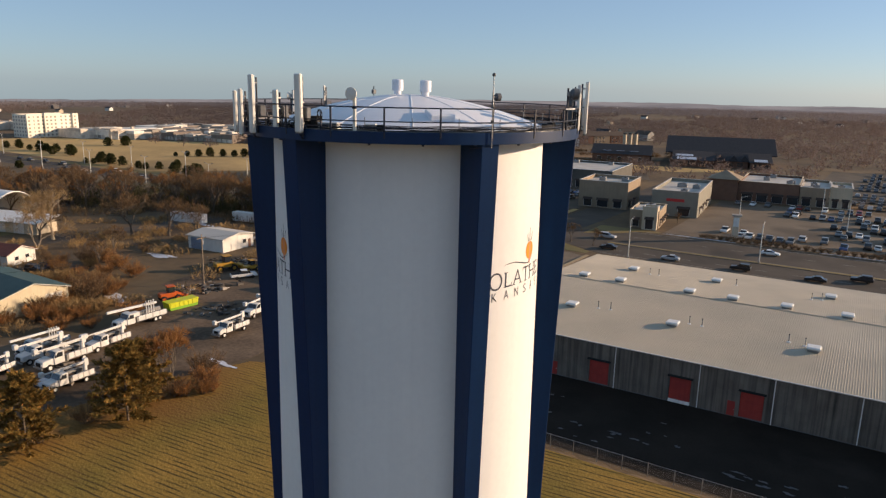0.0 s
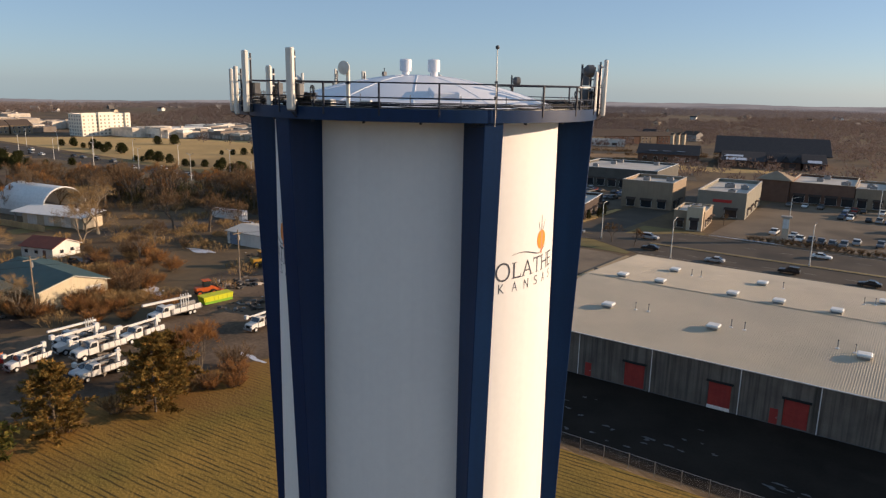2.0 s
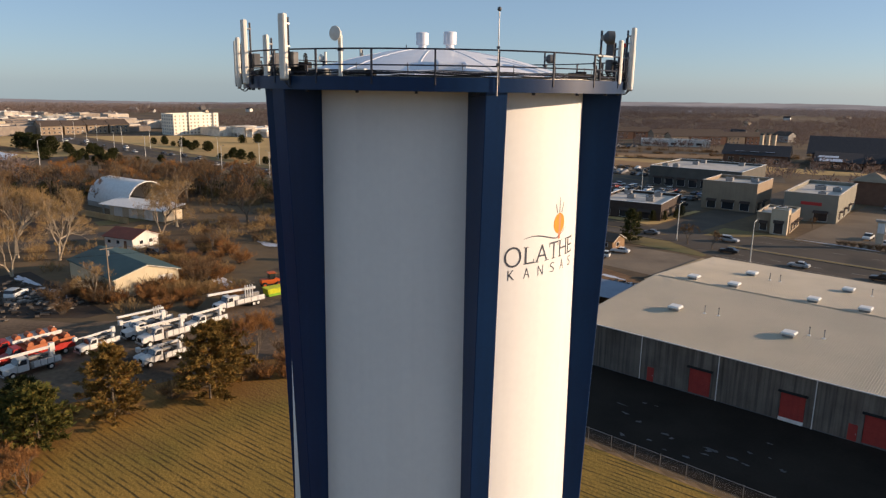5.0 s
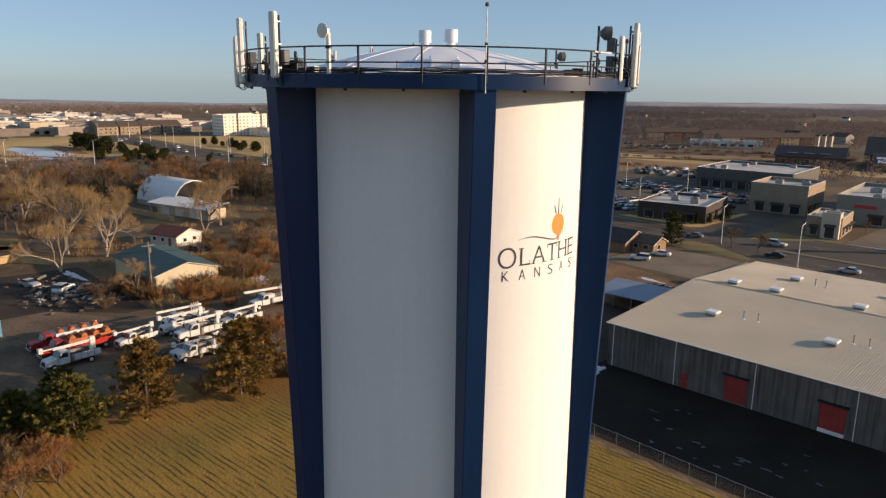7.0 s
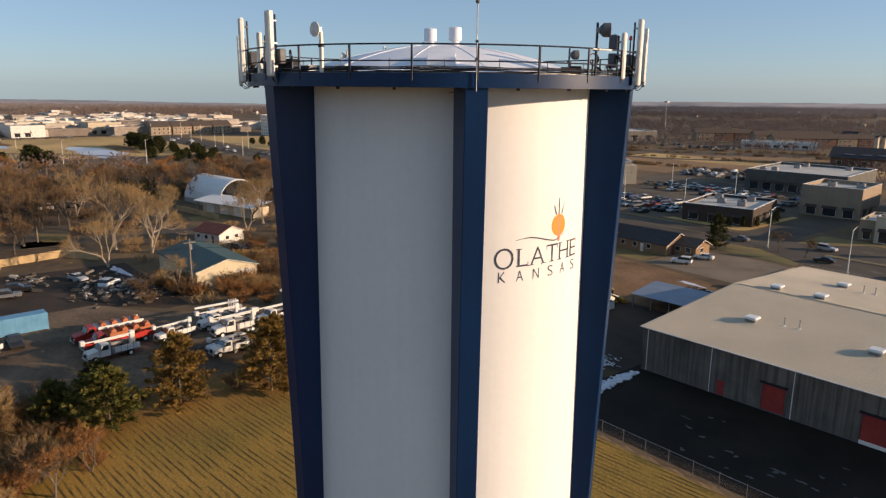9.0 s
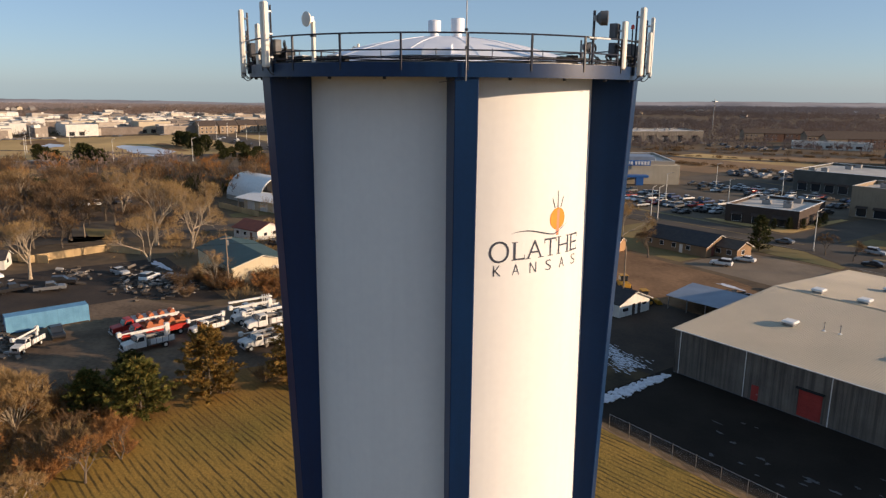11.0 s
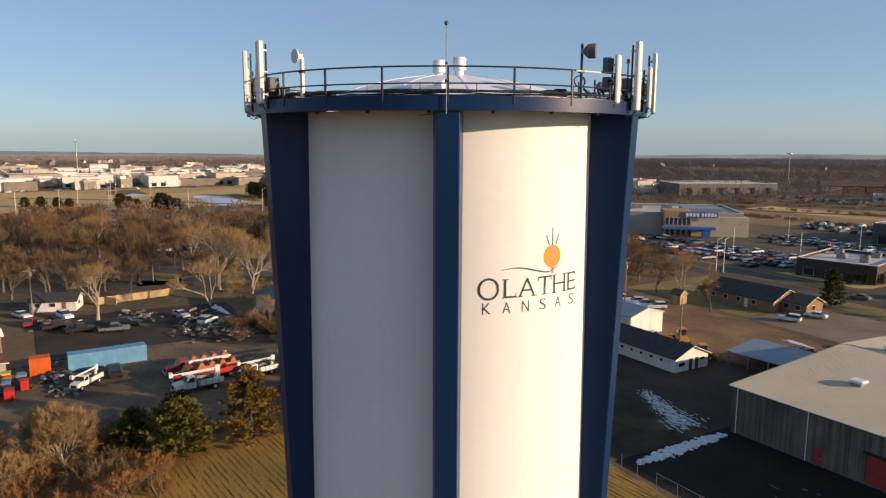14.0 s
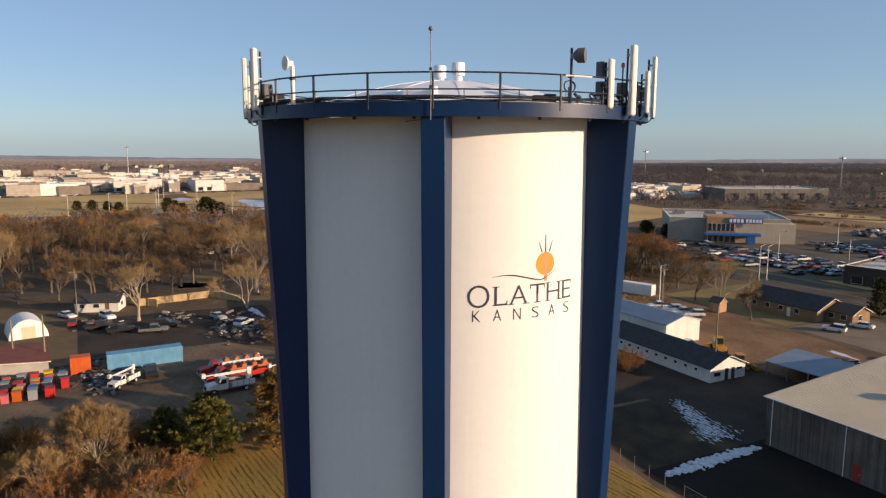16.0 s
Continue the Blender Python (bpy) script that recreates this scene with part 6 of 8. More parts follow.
for y in (-1.0, 1.0):
    wheel(ct, -2.4, y, 0.5, 0.5, TRUCK_WHITE)
place(ct, -109, 72, -90)
# digger derricks beyond
dd = again(ct, -110, 55.5, -84, 0.85)
# red tank trucks in a row
def tank_truck(label, tank_mat, deck):
    t = bucket_truck(label, False, TRUCK_RED, TRUCK_RED, 10.5)
    part("deck_plate", bx(-5.3, 1.7, -1.22, 1.22, 1.95, 2.1, 0.02), tank_mat, t)
    for k in range(4):
        part("reel", tube(bmesh.new(), (-4.4 + 1.7 * k, -0.7, 2.5), (-4.4 + 1.7 * k, 0.7, 2.5), 0.42, n=14), deck, t)
    part("side_board", bx(-5.3, 1.7, -1.26, -1.2, 1.95, 2.5, 0.01), tank_mat, t)
    part("side_board", bx(-5.3, 1.7, 1.2, 1.26, 1.95, 2.5, 0.01), tank_mat, t)
    return t


place(tank_truck("red reel truck with rusty orange side boards", RUST_OR, RUST_OR), -107.8, 37.6, -86)
place(tank_truck("red reel truck with a white deck", TRUCK_WHITE, RUST_OR), -112, 37.2, -86)

# ---- yard clutter ----
def container(label, L, mat, name="shipping_container", W=2.44, H=2.9):
    t = thing(name, label, "container")
    b = part("body", bx(0, L, 0, W, 0.15, H), mat, t)
    bm = bmesh.new()
    n = int(L / 0.28)
    for k in range(n):
        for y in (-0.03, W):
            box(bm, 0.1 + k * 0.28, 0.22 + k * 0.28, y, y + 0.03, 0.3, H - 0.15)
    tagged(part("corrugation", bm, mat, t), kind="stuff")
    for x in (0.06, L - 0.06):
        for y in (-0.02, W - 0.1):
            part("corner_post", bx(x - 0.08, x + 0.08, y, y + 0.12, 0, H + 0.03), mat, t)
    for k in range(2):
        d = part("door", bx(L, L + 0.05, 0.08 + k * (W / 2 - 0.04), W / 2 - 0.02 + k * (W / 2 - 0.04), 0.25, H - 0.1, 0.01), mat, t)
        part("lock_bar", tube(bmesh.new(), (L + 0.07, W * (0.3 + 0.4 * k), 0.3), (L + 0.07, W * (0.3 + 0.4 * k), H - 0.15), 0.025, n=6), GALV, d)
    return t


BLUE_BOX = surf("sky blue container paint", (0.13, 0.33, 0.50), (0.09, 0.25, 0.40), 0.55, 0.8, 8, bump=0.05, streak=0.15)
ORANGE_BOX = surf("orange container paint", (0.62, 0.12, 0.02), (0.5, 0.09, 0.02), 0.55, 0.8, 8, bump=0.05, streak=0.15)
place(container("faded sky-blue shipping container on the yard", 12.2, BLUE_BOX), -122.0, 18.6, 92)
place(container("bright orange storage box", 3.0, ORANGE_BOX, "storage_box"), -122.6, 13.0, 90)
place(container("white box trailer parked on rough ground", 12.0, WHITE_METAL, "box_trailer"), -138, 141.5, 20)
for x, y in ((-186, 136), (-172, 148)):
    place(container("white box trailer parked on rough ground", 12.0, WHITE_METAL, "box_trailer"), x, y, 10)


def skip(label, L, mat, mat2):
    t = thing("dumpster", label, "dumpster")
    bm = prism(bmesh.new(), [(0.25, 0.15), (L - 0.25, 0.15), (L, 1.5), (0, 1.5)], 0, 2.3)
    part("body", bm, [mat], t)
    part("lower_skirt", bx(0.2, L - 0.2, -0.03, 2.33, 0.1, 0.6, 0.01), mat2, t)
    for k in range(7):
        part("rib", bx(0.3 + k * (L - 0.7) / 6, 0.42 + k * (L - 0.7) / 6, -0.07, 2.37, 0.6, 1.45, 0.01), mat, t)
    part("lip", bx(-0.05, L + 0.05, -0.08, 2.38, 1.45, 1.58, 0.02), mat, t)
    return t


LIME = surf("lime yellow paint", (0.62, 0.62, 0.02), (0.5, 0.52, 0.03), 0.5, 0.8, 8, bump=0.03)
GREEN_P = surf("green paint", (0.20, 0.42, 0.03), (0.16, 0.34, 0.03), 0.5, 0.8, 8, bump=0.03)
place(skip("lime yellow and green open dumpster", 6.2, LIME, GREEN_P), -110.5, 79.2, 84)
YEL = surf("machine yellow paint", (0.50, 0.26, 0.03), (0.38, 0.20, 0.03), 0.5, 0.8, 8, bump=0.03)


def machine(label, mat, s=1.0):
    """A wheeled loader: body, cab, arms and bucket."""
    t = thing("loader", label, "machine")
    part("body", bx(-2.2, 0.8, -0.9, 0.9, 0.8, 1.7, 0.12), mat, t)
    c = part("cab", bx(-0.6, 0.7, -0.75, 0.75, 1.7, 2.9, 0.1), GLASS, t)
    part("cab_roof", bx(-0.75, 0.85, -0.85, 0.85, 2.9, 3.02, 0.03), mat, c)
    for y in (-0.7, 0.7):
        part("arm", prism(bmesh.new(), [(0.3, 1.6), (0.5, 1.9), (2.7, 0.9), (2.6, 0.6)], y - 0.1, y + 0.1), mat, t)
    part("bucket", prism(bmesh.new(), [(2.5, 0.2), (3.6, 0.15), (3.5, 0.35), (2.9, 1.1), (2.5, 0.9)], -1.2, 1.2), mat, t)
    for x in (-1.5, 1.2):
        for y in (-0.95, 0.95):
            wheel(t, x, y, 0.62, 0.42, mat)
    return t


place(machine("orange wheeled loader parked by the dumpster", ORANGE_BOX), -116.5, 84, 70)
place(machine("yellow wheeled loader in the yard", YEL), -126, 106, 70, 1.2)
mc = place(machine("yellow backhoe loader on the dirt lot", YEL), -83.5, 121.5, 150)
again(mc, -74.5, 116.5, 60, 0.95)
again(mc, -121, 109, 80, 0.9)
park_list = [(-88, 118, 20), (-118, 104, 60)]
for x, y, rz in park_list:
    again(PICK[("pickup", "white")], x, y, rz)
# plastic bins and drums in many colours
BINS = [("blue", (0.03, 0.16, 0.42)), ("red", (0.5, 0.03, 0.03)), ("orange", (0.65, 0.14, 0.02)), ("dark", (0.03, 0.03, 0.035)), ("yellow", (0.6, 0.42, 0.04)), ("grey", (0.28, 0.28, 0.28)), ("pink", (0.55, 0.14, 0.15))]
bin_t = []
for cn, cc in BINS:
    m = surf("bin plastic " + cn, cc, None, 0.5, 1, 10, bump=0.05, vary=0.2)
    t = thing("waste_bin", f"{cn} plastic waste cart standing in the yard", "bin", None, "coloured bins")
    bm = prism(bmesh.new(), [(-0.5, 0.1), (0.5, 0.1), (0.62, 1.45), (-0.62, 1.45)], -0.55, 0.55)
    part("body", bm, m, t)
    part("lid", bx(-0.68, 0.68, -0.62, 0.62, 1.45, 1.58, 0.04), m, t)
    for y in (-0.45, 0.45):
        wheel(t, -0.45, y, 0.16, 0.08)
    bin_t.append(t)
for i in range(46):
    x, y = -121 + (i % 6) * 1.7 + rr.uniform(-0.3, 0.3), -2 + (i // 6) * 2.0 + rr.uniform(-0.3, 0.3)
    t = bin_t[(i * 5 + i // 6) % 7] if i >= 7 else bin_t[i]
    (place if i < 7 else again)(t, x, y, rr.uniform(-12, 12), rr.uniform(0.9, 1.15))
# junk heaps: mixed scrap lying on the dirt
SCRAP = island("mixed scrap", (0.035, 0.032, 0.03), (0.19, 0.165, 0.14), 0.7, (0.5, 0.49, 0.47))


def scrap(cx, cy, rx, ry, n, seed):
    r = random.Random(seed)
    bm = bmesh.new()
    for i in range(n):
        x, y = r.gauss(0, rx / 2), r.gauss(0, ry / 2)
        s = r.uniform(0.15, 0.6)
        box(bm, -s * r.uniform(0.5, 2.5), s, -s * 0.6, s * 0.6, 0, s * r.uniform(0.3, 1.0), m=pose(x, y, 0.02, r.uniform(-14, 14), r.uniform(-14, 14), r.uniform(0, 360)))
    ob = part("scrap_heap", bm, SCRAP)
    ob.matrix_world = pose(cx, cy, 0.05)
    return tagged(ob, "low heap of mixed scrap, boards and sheet metal", "scrap", kind="stuff")


for cx, cy, rx, ry, n, sd in ((-143, 44, 12, 6, 150, 1), (-137, 50, 8, 5, 120, 2), (-156, 34, 7, 3, 50, 3), (-99, 52, 6, 4, 40, 4), (-91, 56, 6, 3, 40, 5), (-118, 92, 5, 8, 80, 6), (-120, 16, 4, 3, 50, 7), (-116, 17.5, 6, 2, 50, 8),
                              (-150, 130, 8, 6, 80, 9), (-64, 137, 8, 3, 40, 10), (-128, 18, 3, 6, 60, 11), (-160, 18, 6, 4, 50, 12), (-130, 113, 9, 4, 70, 13), (-104, 84, 4, 6, 30, 14)):
    scrap(cx, cy, rx, ry, n, sd)

# ---- poles, lamps, wires ----
def utility_pole(x, y, h=11, arm=True, rz=0.0, label="weathered wooden utility pole with a crossarm"):
    t = thing("utility_pole", label, "pole", pose(x, y, 0, 0, 0, rz), "utility poles")
    part("pole", tube(bmesh.new(), (0, 0, -0.3), (0, 0, h), 0.17, 0.11), WOOD_POLE, t)
    if arm:
        part("crossarm", bx(-1.2, 1.2, -0.06, 0.06, h - 0.9, h - 0.75, 0.01), WOOD_POLE, t)
        for k in (-1.1, -0.4, 0.4, 1.1):
            part("insulator", tube(bmesh.new(), (k, 0, h - 0.75), (k, 0, h - 0.55), 0.05, n=6), GREY_BOX, t)
        part("transformer", tube(bmesh.new(), (0.28, 0.1, h - 2.2), (0.28, 0.1, h - 1.2), 0.22, n=10), GALV, t)
    return t


def lamp_post(x, y, h=10, rz=0.0, double=False):
    t = thing("street_lamp", "slim pale street lamp post with a curved arm", "street lamp", pose(x, y, 0, 0, 0, rz), "street lamps")
    part("post", tube(bmesh.new(), (0, 0, 0), (0, 0, h), 0.14, 0.09), ANT_WHITE, t)
    for sgn in ((1, -1) if double else (1,)):
        part("arm", tube(bmesh.new(), (0, 0, h - 0.1), (sgn * 2.2, 0, h + 0.5), 0.06), ANT_WHITE, t)
        part("lamp_head", bx(sgn * 2.2 - 0.4, sgn * 2.2 + 0.4, -0.16, 0.16, h + 0.42, h + 0.58, 0.04), GREY_BOX, t)
    part("base", tube(bmesh.new(), (0, 0, 0), (0, 0, 0.5), 0.3, n=8), CONCRETE, t)
    return t


def wire(a, b, sag):
    t = tagged(part("overhead_wire", bmesh.new(), BLACK), "thin sagging overhead wire between poles", "wire", "wires")
    bm = bmesh.new()
    a, b = Vector(a), Vector(b)
    line = []
    for i in range(13):
        u = i / 12
        p = a + (b - a) * u - Vector((0, 0, sag * 4 * u * (1 - u)))
        line.append(p)
    hose(bm, line, 0.022, 4)
    bm.to_mesh(t.data)
    bm.free()


POLES = [(-128.2, 57), (-120.2, 95), (-112, 135), (-197, 43), (-168, 14)]
for x, y in POLES:
    utility_pole(x, y, 11 if x > -190 else 10, True, 90)
wire((-128.2, 58, 10.3), (-120.2, 96, 10.3), 0.8)
wire((-128.2, 57, 9.2), (-120.2, 95, 9.2), 1.0)
wire((-168, 14, 10.3), (-128.2, 57, 10.3), 1.2)
wire((-168, 14, 9.0), (-128.2, 57, 9.0), 1.4)
wire((-120.2, 95, 10.3), (-112, 135, 10.3), 0.8)
for x, y, h in ((-119, 3, 11), (-131, 9, 9), (-134, 4, 8), (-74, 110, 12)):
    utility_pole(x, y, h, False, 0, "bare slim wooden pole in the yard")
for x, y, rz in ((-79, 188.2, 90), (-130, 190, 90), (-129, 192, 90), (-55, 176, 90), (-26, 191.5, 90), (20, 191.5, 90), (-40, 240, 0), (-10, 250, 0), (-20, 285, 0), (-128, 228, 0), (-150, 224, 0), (-160, 270, 0), (-128, 262, 0), (10, 268, 0), (-118, 140, 0)):
    lamp_post(x, y, 10, rz)
for i in range(9):
    lamp_post(-230 - 40 * i, 207, 11, 0, True)
    lamp_post(-225 - 40 * i, 183, 11, 0, True)
for x, y in ((-389, 90), (-375, 126), (-420, 30), (-440, 40), (-430, 55), (-415, 10), (-505, 88), (-470, 60), (-540, 70)):
    lamp_post(x, y, 12, 60)
# lattice tower masts far away
for x, y, h in ((-640, 620, 34), (-760, 60, 38), (-420, 660, 30)):
    t = thing("radio_mast", "slender grey radio mast far away", "mast", pose(x, y, 0), "radio masts")
    part("mast", tube(bmesh.new(), (0, 0, 0), (0, 0, h), 0.5, 0.28), GALV, t)
    part("platform", bx(-2, 2, -2, 2, h - 3, h - 2), GALV, t)
# brick sign pillar by the retail lot
t = thing("sign_pillar", "pale stucco sign pillar beside the road", "sign", pose(-37, 218, 0, 0, 0, 10))
part("pillar", bx(-0.9, 0.9, -0.7, 0.7, 0, 7.2, 0.05), surf("pale stucco", (0.55, 0.47, 0.36), (0.46, 0.39, 0.30), 0.85, 0.6, 8, bump=0.1), t)
part("cap", bx(-1.4, 1.4, -1.1, 1.1, 7.2, 7.7, 0.05), CONCRETE, t)
part("sign_panel", bx(-0.75, 0.75, -0.76, -0.7, 4.2, 6.8, 0.02), WHITE_METAL, t)

# ---- buildings ----
STUCCO = surf("tan stucco", (0.32, 0.24, 0.165), (0.26, 0.195, 0.135), 0.85, 0.3, 6, bump=0.1, streak=0.1)
CREAM = surf("cream stucco", (0.56, 0.47, 0.34), (0.48, 0.40, 0.29), 0.85, 0.3, 6, bump=0.1, streak=0.1)
BRICK = surf("brown brick", (0.20, 0.11, 0.075), (0.15, 0.08, 0.055), 0.9, 0.5, 10, bump=0.2)
BRICK_HOUSE = surf("tan-brown brick", (0.27, 0.17, 0.095), (0.20, 0.125, 0.072), 0.9, 0.5, 10, bump=0.2)
BRICK_TAN = surf("tan brick", (0.42, 0.25, 0.13), (0.33, 0.19, 0.10), 0.9, 0.5, 10, bump=0.2)
MEMBRANE = surf("pale roof membrane", (0.55, 0.52, 0.47), (0.44, 0.41, 0.37), 0.75, 0.15, 3, bump=0.05, stain=(0.36, 0.34, 0.31))
SHINGLE = surf("dark shingles", (0.035, 0.035, 0.04), (0.055, 0.05, 0.05), 0.9, 1.0, 8, bump=0.3)
SHINGLE_B = surf("brown shingles", (0.11, 0.08, 0.06), (0.075, 0.055, 0.045), 0.9, 1.0, 8, bump=0.3)
SHINGLE_R = surf("rust red roof", (0.20, 0.065, 0.045), (0.14, 0.05, 0.04), 0.85, 0.6, 8, bump=0.2)
GREENROOF = surf("dark green metal roof", (0.035, 0.07, 0.065), (0.05, 0.09, 0.08), 0.55, 0.5, 8, bump=0.05)
BLUEGREY = surf("blue-grey metal roof", (0.22, 0.27, 0.34), (0.17, 0.21, 0.27), 0.5, 0.4, 8, bump=0.05)
SIDING = surf("white siding", (0.70, 0.68, 0.62), (0.60, 0.58, 0.53), 0.7, 0.5, 8, bump=0.05, streak=0.15)
TANWALL = surf("tan metal siding", (0.62, 0.53, 0.36), (0.55, 0.46, 0.31), 0.6, 0.4, 8, bump=0.05, streak=0.12)
AWNING = surf("dark awning", (0.05, 0.035, 0.03), (0.07, 0.05, 0.04), 0.85, 1, 10, bump=0.1)
SIGN_RED = surf("red sign face", (0.5, 0.04, 0.04), None, 0.5, 2, 10, bump=0.0)
SIGN_BLUE = surf("bright blue panel", (0.03, 0.15, 0.42), (0.03, 0.12, 0.34), 0.45, 0.5, 8, bump=0.02)
FENCE_WOOD = surf("new fence boards", (0.50, 0.36, 0.19), (0.40, 0.28, 0.15), 0.9, 0.8, 10, bump=0.2, vary=0.15)


PALE_GLASS = surf("curtained window glass", (0.30, 0.27, 0.22), (0.22, 0.20, 0.17), 0.3, 0.5, 5, bump=0.0)


def window(parent, x0, x1, y, z0, z1, nrm=-1, axis="y", glass=GLASS):
    """A framed pane set on a wall face at y (or x), facing nrm."""
    d = 0.05
    if axis == "y":
        f = part("window", bx(x0, x1, min(y, y + nrm * d), max(y, y + nrm * d), z0, z1, 0.01), WHITE_METAL, parent)
        yy = y + nrm * d
        part("pane", bx(x0 + 0.08, x1 - 0.08, min(yy, yy + nrm * 0.02), max(yy, yy + nrm * 0.02), z0 + 0.08, z1 - 0.08), glass, f)
    else:
        f = part("window", bx(min(y, y + nrm * d), max(y, y + nrm * d), x0, x1, z0, z1, 0.01), WHITE_METAL, parent)
        yy = y + nrm * d
        part("pane", bx(min(yy, yy + nrm * 0.02), max(yy, yy + nrm * 0.02), x0 + 0.08, x1 - 0.08, z0 + 0.08, z1 - 0.08), glass, f)


def gable_house(name, label, x, y, rz, L, D, eave, ridge, wall, roofm, wins=(), doors=(), over=0.45, category="house", group="", trims=True):
    """Ridge along local x; local origin at the south-west corner. wins, doors: (x0, x1, z0, z1, side) with side s, n, e or w."""
    t = thing(name, label, category, pose(x, y, 0, 0, 0, rz), group)
    part("wall", prism(bmesh.new(), [(0, 0), (D, 0), (D, eave), (D / 2, ridge - 0.12), (0, eave)], 0, -L, m=pose(0, 0, 0, 0, 0, 90)), wall, t)
    for s, (ya, yb) in enumerate(((-over, D / 2), (D + over, D / 2))):
        sl = (ridge - eave) / (D / 2)
        za, zb = eave - over * sl, ridge
        bm = bmesh.new()
        v = [(-over, ya, za), (L + over, ya, za), (L + over, yb, zb), (-over, yb, zb)]
        a = [bm.verts.new(p) for p in v]
        b = [bm.verts.new((p[0], p[1], p[2] + 0.14)) for p in v]
        bm.faces.new(a), bm.faces.new(b)
        for i in range(4):
            bm.faces.new((a[i], a[(i + 1) % 4], b[(i + 1) % 4], b[i]))
        bmesh.ops.recalc_face_normals(bm, faces=bm.faces)
        part("roof", bm, roofm, t)
        for xx in (-over, L + over - 0.06) if trims else ():
            part("fascia", prism(bmesh.new(), [(ya, za - 0.12), (ya, za + 0.02), (yb, zb + 0.02), (yb, zb - 0.12)], -xx, -xx - 0.06, m=pose(0, 0, 0, 0, 0, 90)), SIDING, t)
    for x0, x1, z0, z1, sd in wins:
        if sd in "sn":
            window(t, x0, x1, 0 if sd == "s" else D, z0, z1, -1 if sd == "s" else 1)
        else:
            window(t, x0, x1, 0 if sd == "w" else L, z0, z1, -1 if sd == "w" else 1, "x")
    for x0, x1, z0, z1, sd, dm in doors:
        if sd in "sn":
            yy = -0.05 if sd == "s" else D
            d = part("door", bx(x0, x1, yy, yy + 0.05, z0, z1, 0.01), dm, t)
            part("handle", bx(x1 - 0.2, x1 - 0.1, yy - 0.04, yy, 1.0, 1.1), CHROME, d)
        else:
            xx = -0.05 if sd == "w" else L
            d = part("door", bx(xx, xx + 0.05, x0, x1, z0, z1, 0.01), dm, t)
            part("handle", bx(xx + 0.05, xx + 0.09, x1 - 0.2, x1 - 0.1, 1.0, 1.1), CHROME, d)
    return t


def flat_block(name, label, x, y, rz, L, D, H, wall, bays=(), parapet=0.8, units=3, trim=None, category="building", group="", storeys=0, south=True, east=True):
    """Flat-roofed block with parapet, roof units and rows of openings on the south and east faces."""
    t = thing(name, label, category, pose(x, y, 0, 0, 0, rz), group)
    part("wall", bx(0, L, 0, D, 0, H), wall, t)
    part("roof", bx(0.3, L - 0.3, 0.3, D - 0.3, H, H + 0.06), MEMBRANE, t)
    for a in ((0, L, 0, 0.3), (0, L, D - 0.3, D), (0, 0.3, 0.3, D - 0.3), (L - 0.3, L, 0.3, D - 0.3)):
        part("parapet", bx(*a, H, H + parapet), wall, t)
        e = 0.12
        part("coping", bx(a[0] - e, a[1] + e, a[2] - e, a[3] + e, H + parapet, H + parapet + 0.12, 0.02), trim or MEMBRANE, t)
    r = random.Random(int(x * 7 + y))
    for k in range(units):
        ux, uy = r.uniform(2, L - 4), r.uniform(2, D - 4)
        u = part("roof_unit", bx(ux, ux + 2.4, uy, uy + 1.8, H + 0.06, H + 1.5, 0.05), GALV, t)
        part("fan", tube(bmesh.new(), (ux + 1.2, uy + 0.9, H + 1.5), (ux + 1.2, uy + 0.9, H + 1.62), 0.6, n=12), BLACK, u)
    if storeys:
        sh = H / storeys
        for s in range(storeys):
            n = int(L / 3.4)
            if south:
                for k in range(n):
                    window(t, (k + 0.5) * L / n - 0.8, (k + 0.5) * L / n + 0.8, 0, s * sh + 0.9, s * sh + 2.4, glass=PALE_GLASS)
            n = int(D / 3.4)
            if east:
                for k in range(n):
                    window(t, (k + 0.5) * D / n - 0.8, (k + 0.5) * D / n + 0.8, L, s * sh + 0.9, s * sh + 2.4, 1, "x", PALE_GLASS)
    for x0, x1, z0, z1, sd in bays:
        window(t, x0, x1, 0 if sd == "s" else L, z0, z1, -1 if sd == "s" else 1, "y" if sd == "s" else "x")
        if z0 < 0.6:
            if sd == "s":
                part("awning", prism(bmesh.new(), [(-1.2, z1), (0, z1 + 0.7), (0, z1 + 0.6), (-1.1, z1 - 0.05)], -x0 + 0.2, -x1 - 0.2, m=pose(0, 0, 0, 0, 0, 90)), AWNING, t)
            else:
                part("awning", bx(L, L + 1.2, x0 - 0.2, x1 + 0.2, z1 + 0.1, z1 + 0.3, 0.03), AWNING, t)
    return t


# tan metal shed by the truck yard
gable_house("metal_shed", "tan metal workshop with a dark green roof", -151, 58.3, 0, 21.8, 12.6, 3.9, 5.7, TANWALL, GREENROOF, wins=((4.2, 5.6, 1.4, 2.1, "e"),), doors=((8.3, 11.4, 0.05, 3.1, "e", SIDING), (14, 15, 0, 2.1, "s", SIDING)), category="shed")
# red-roofed house and outbuildings
gable_house("cottage", "small white cottage with a rusty red roof", -176, 75.5, 18, 9.5, 8, 2.7, 4.3, SIDING, SHINGLE_R, wins=((1, 2.2, 1, 2, "s"), (4, 5.2, 1, 2, "s"), (2, 3.2, 1, 2, "e"), (5, 6.2, 1, 2, "e")), doors=((6.6, 7.5, 0, 2.05, "s", BRICK),))
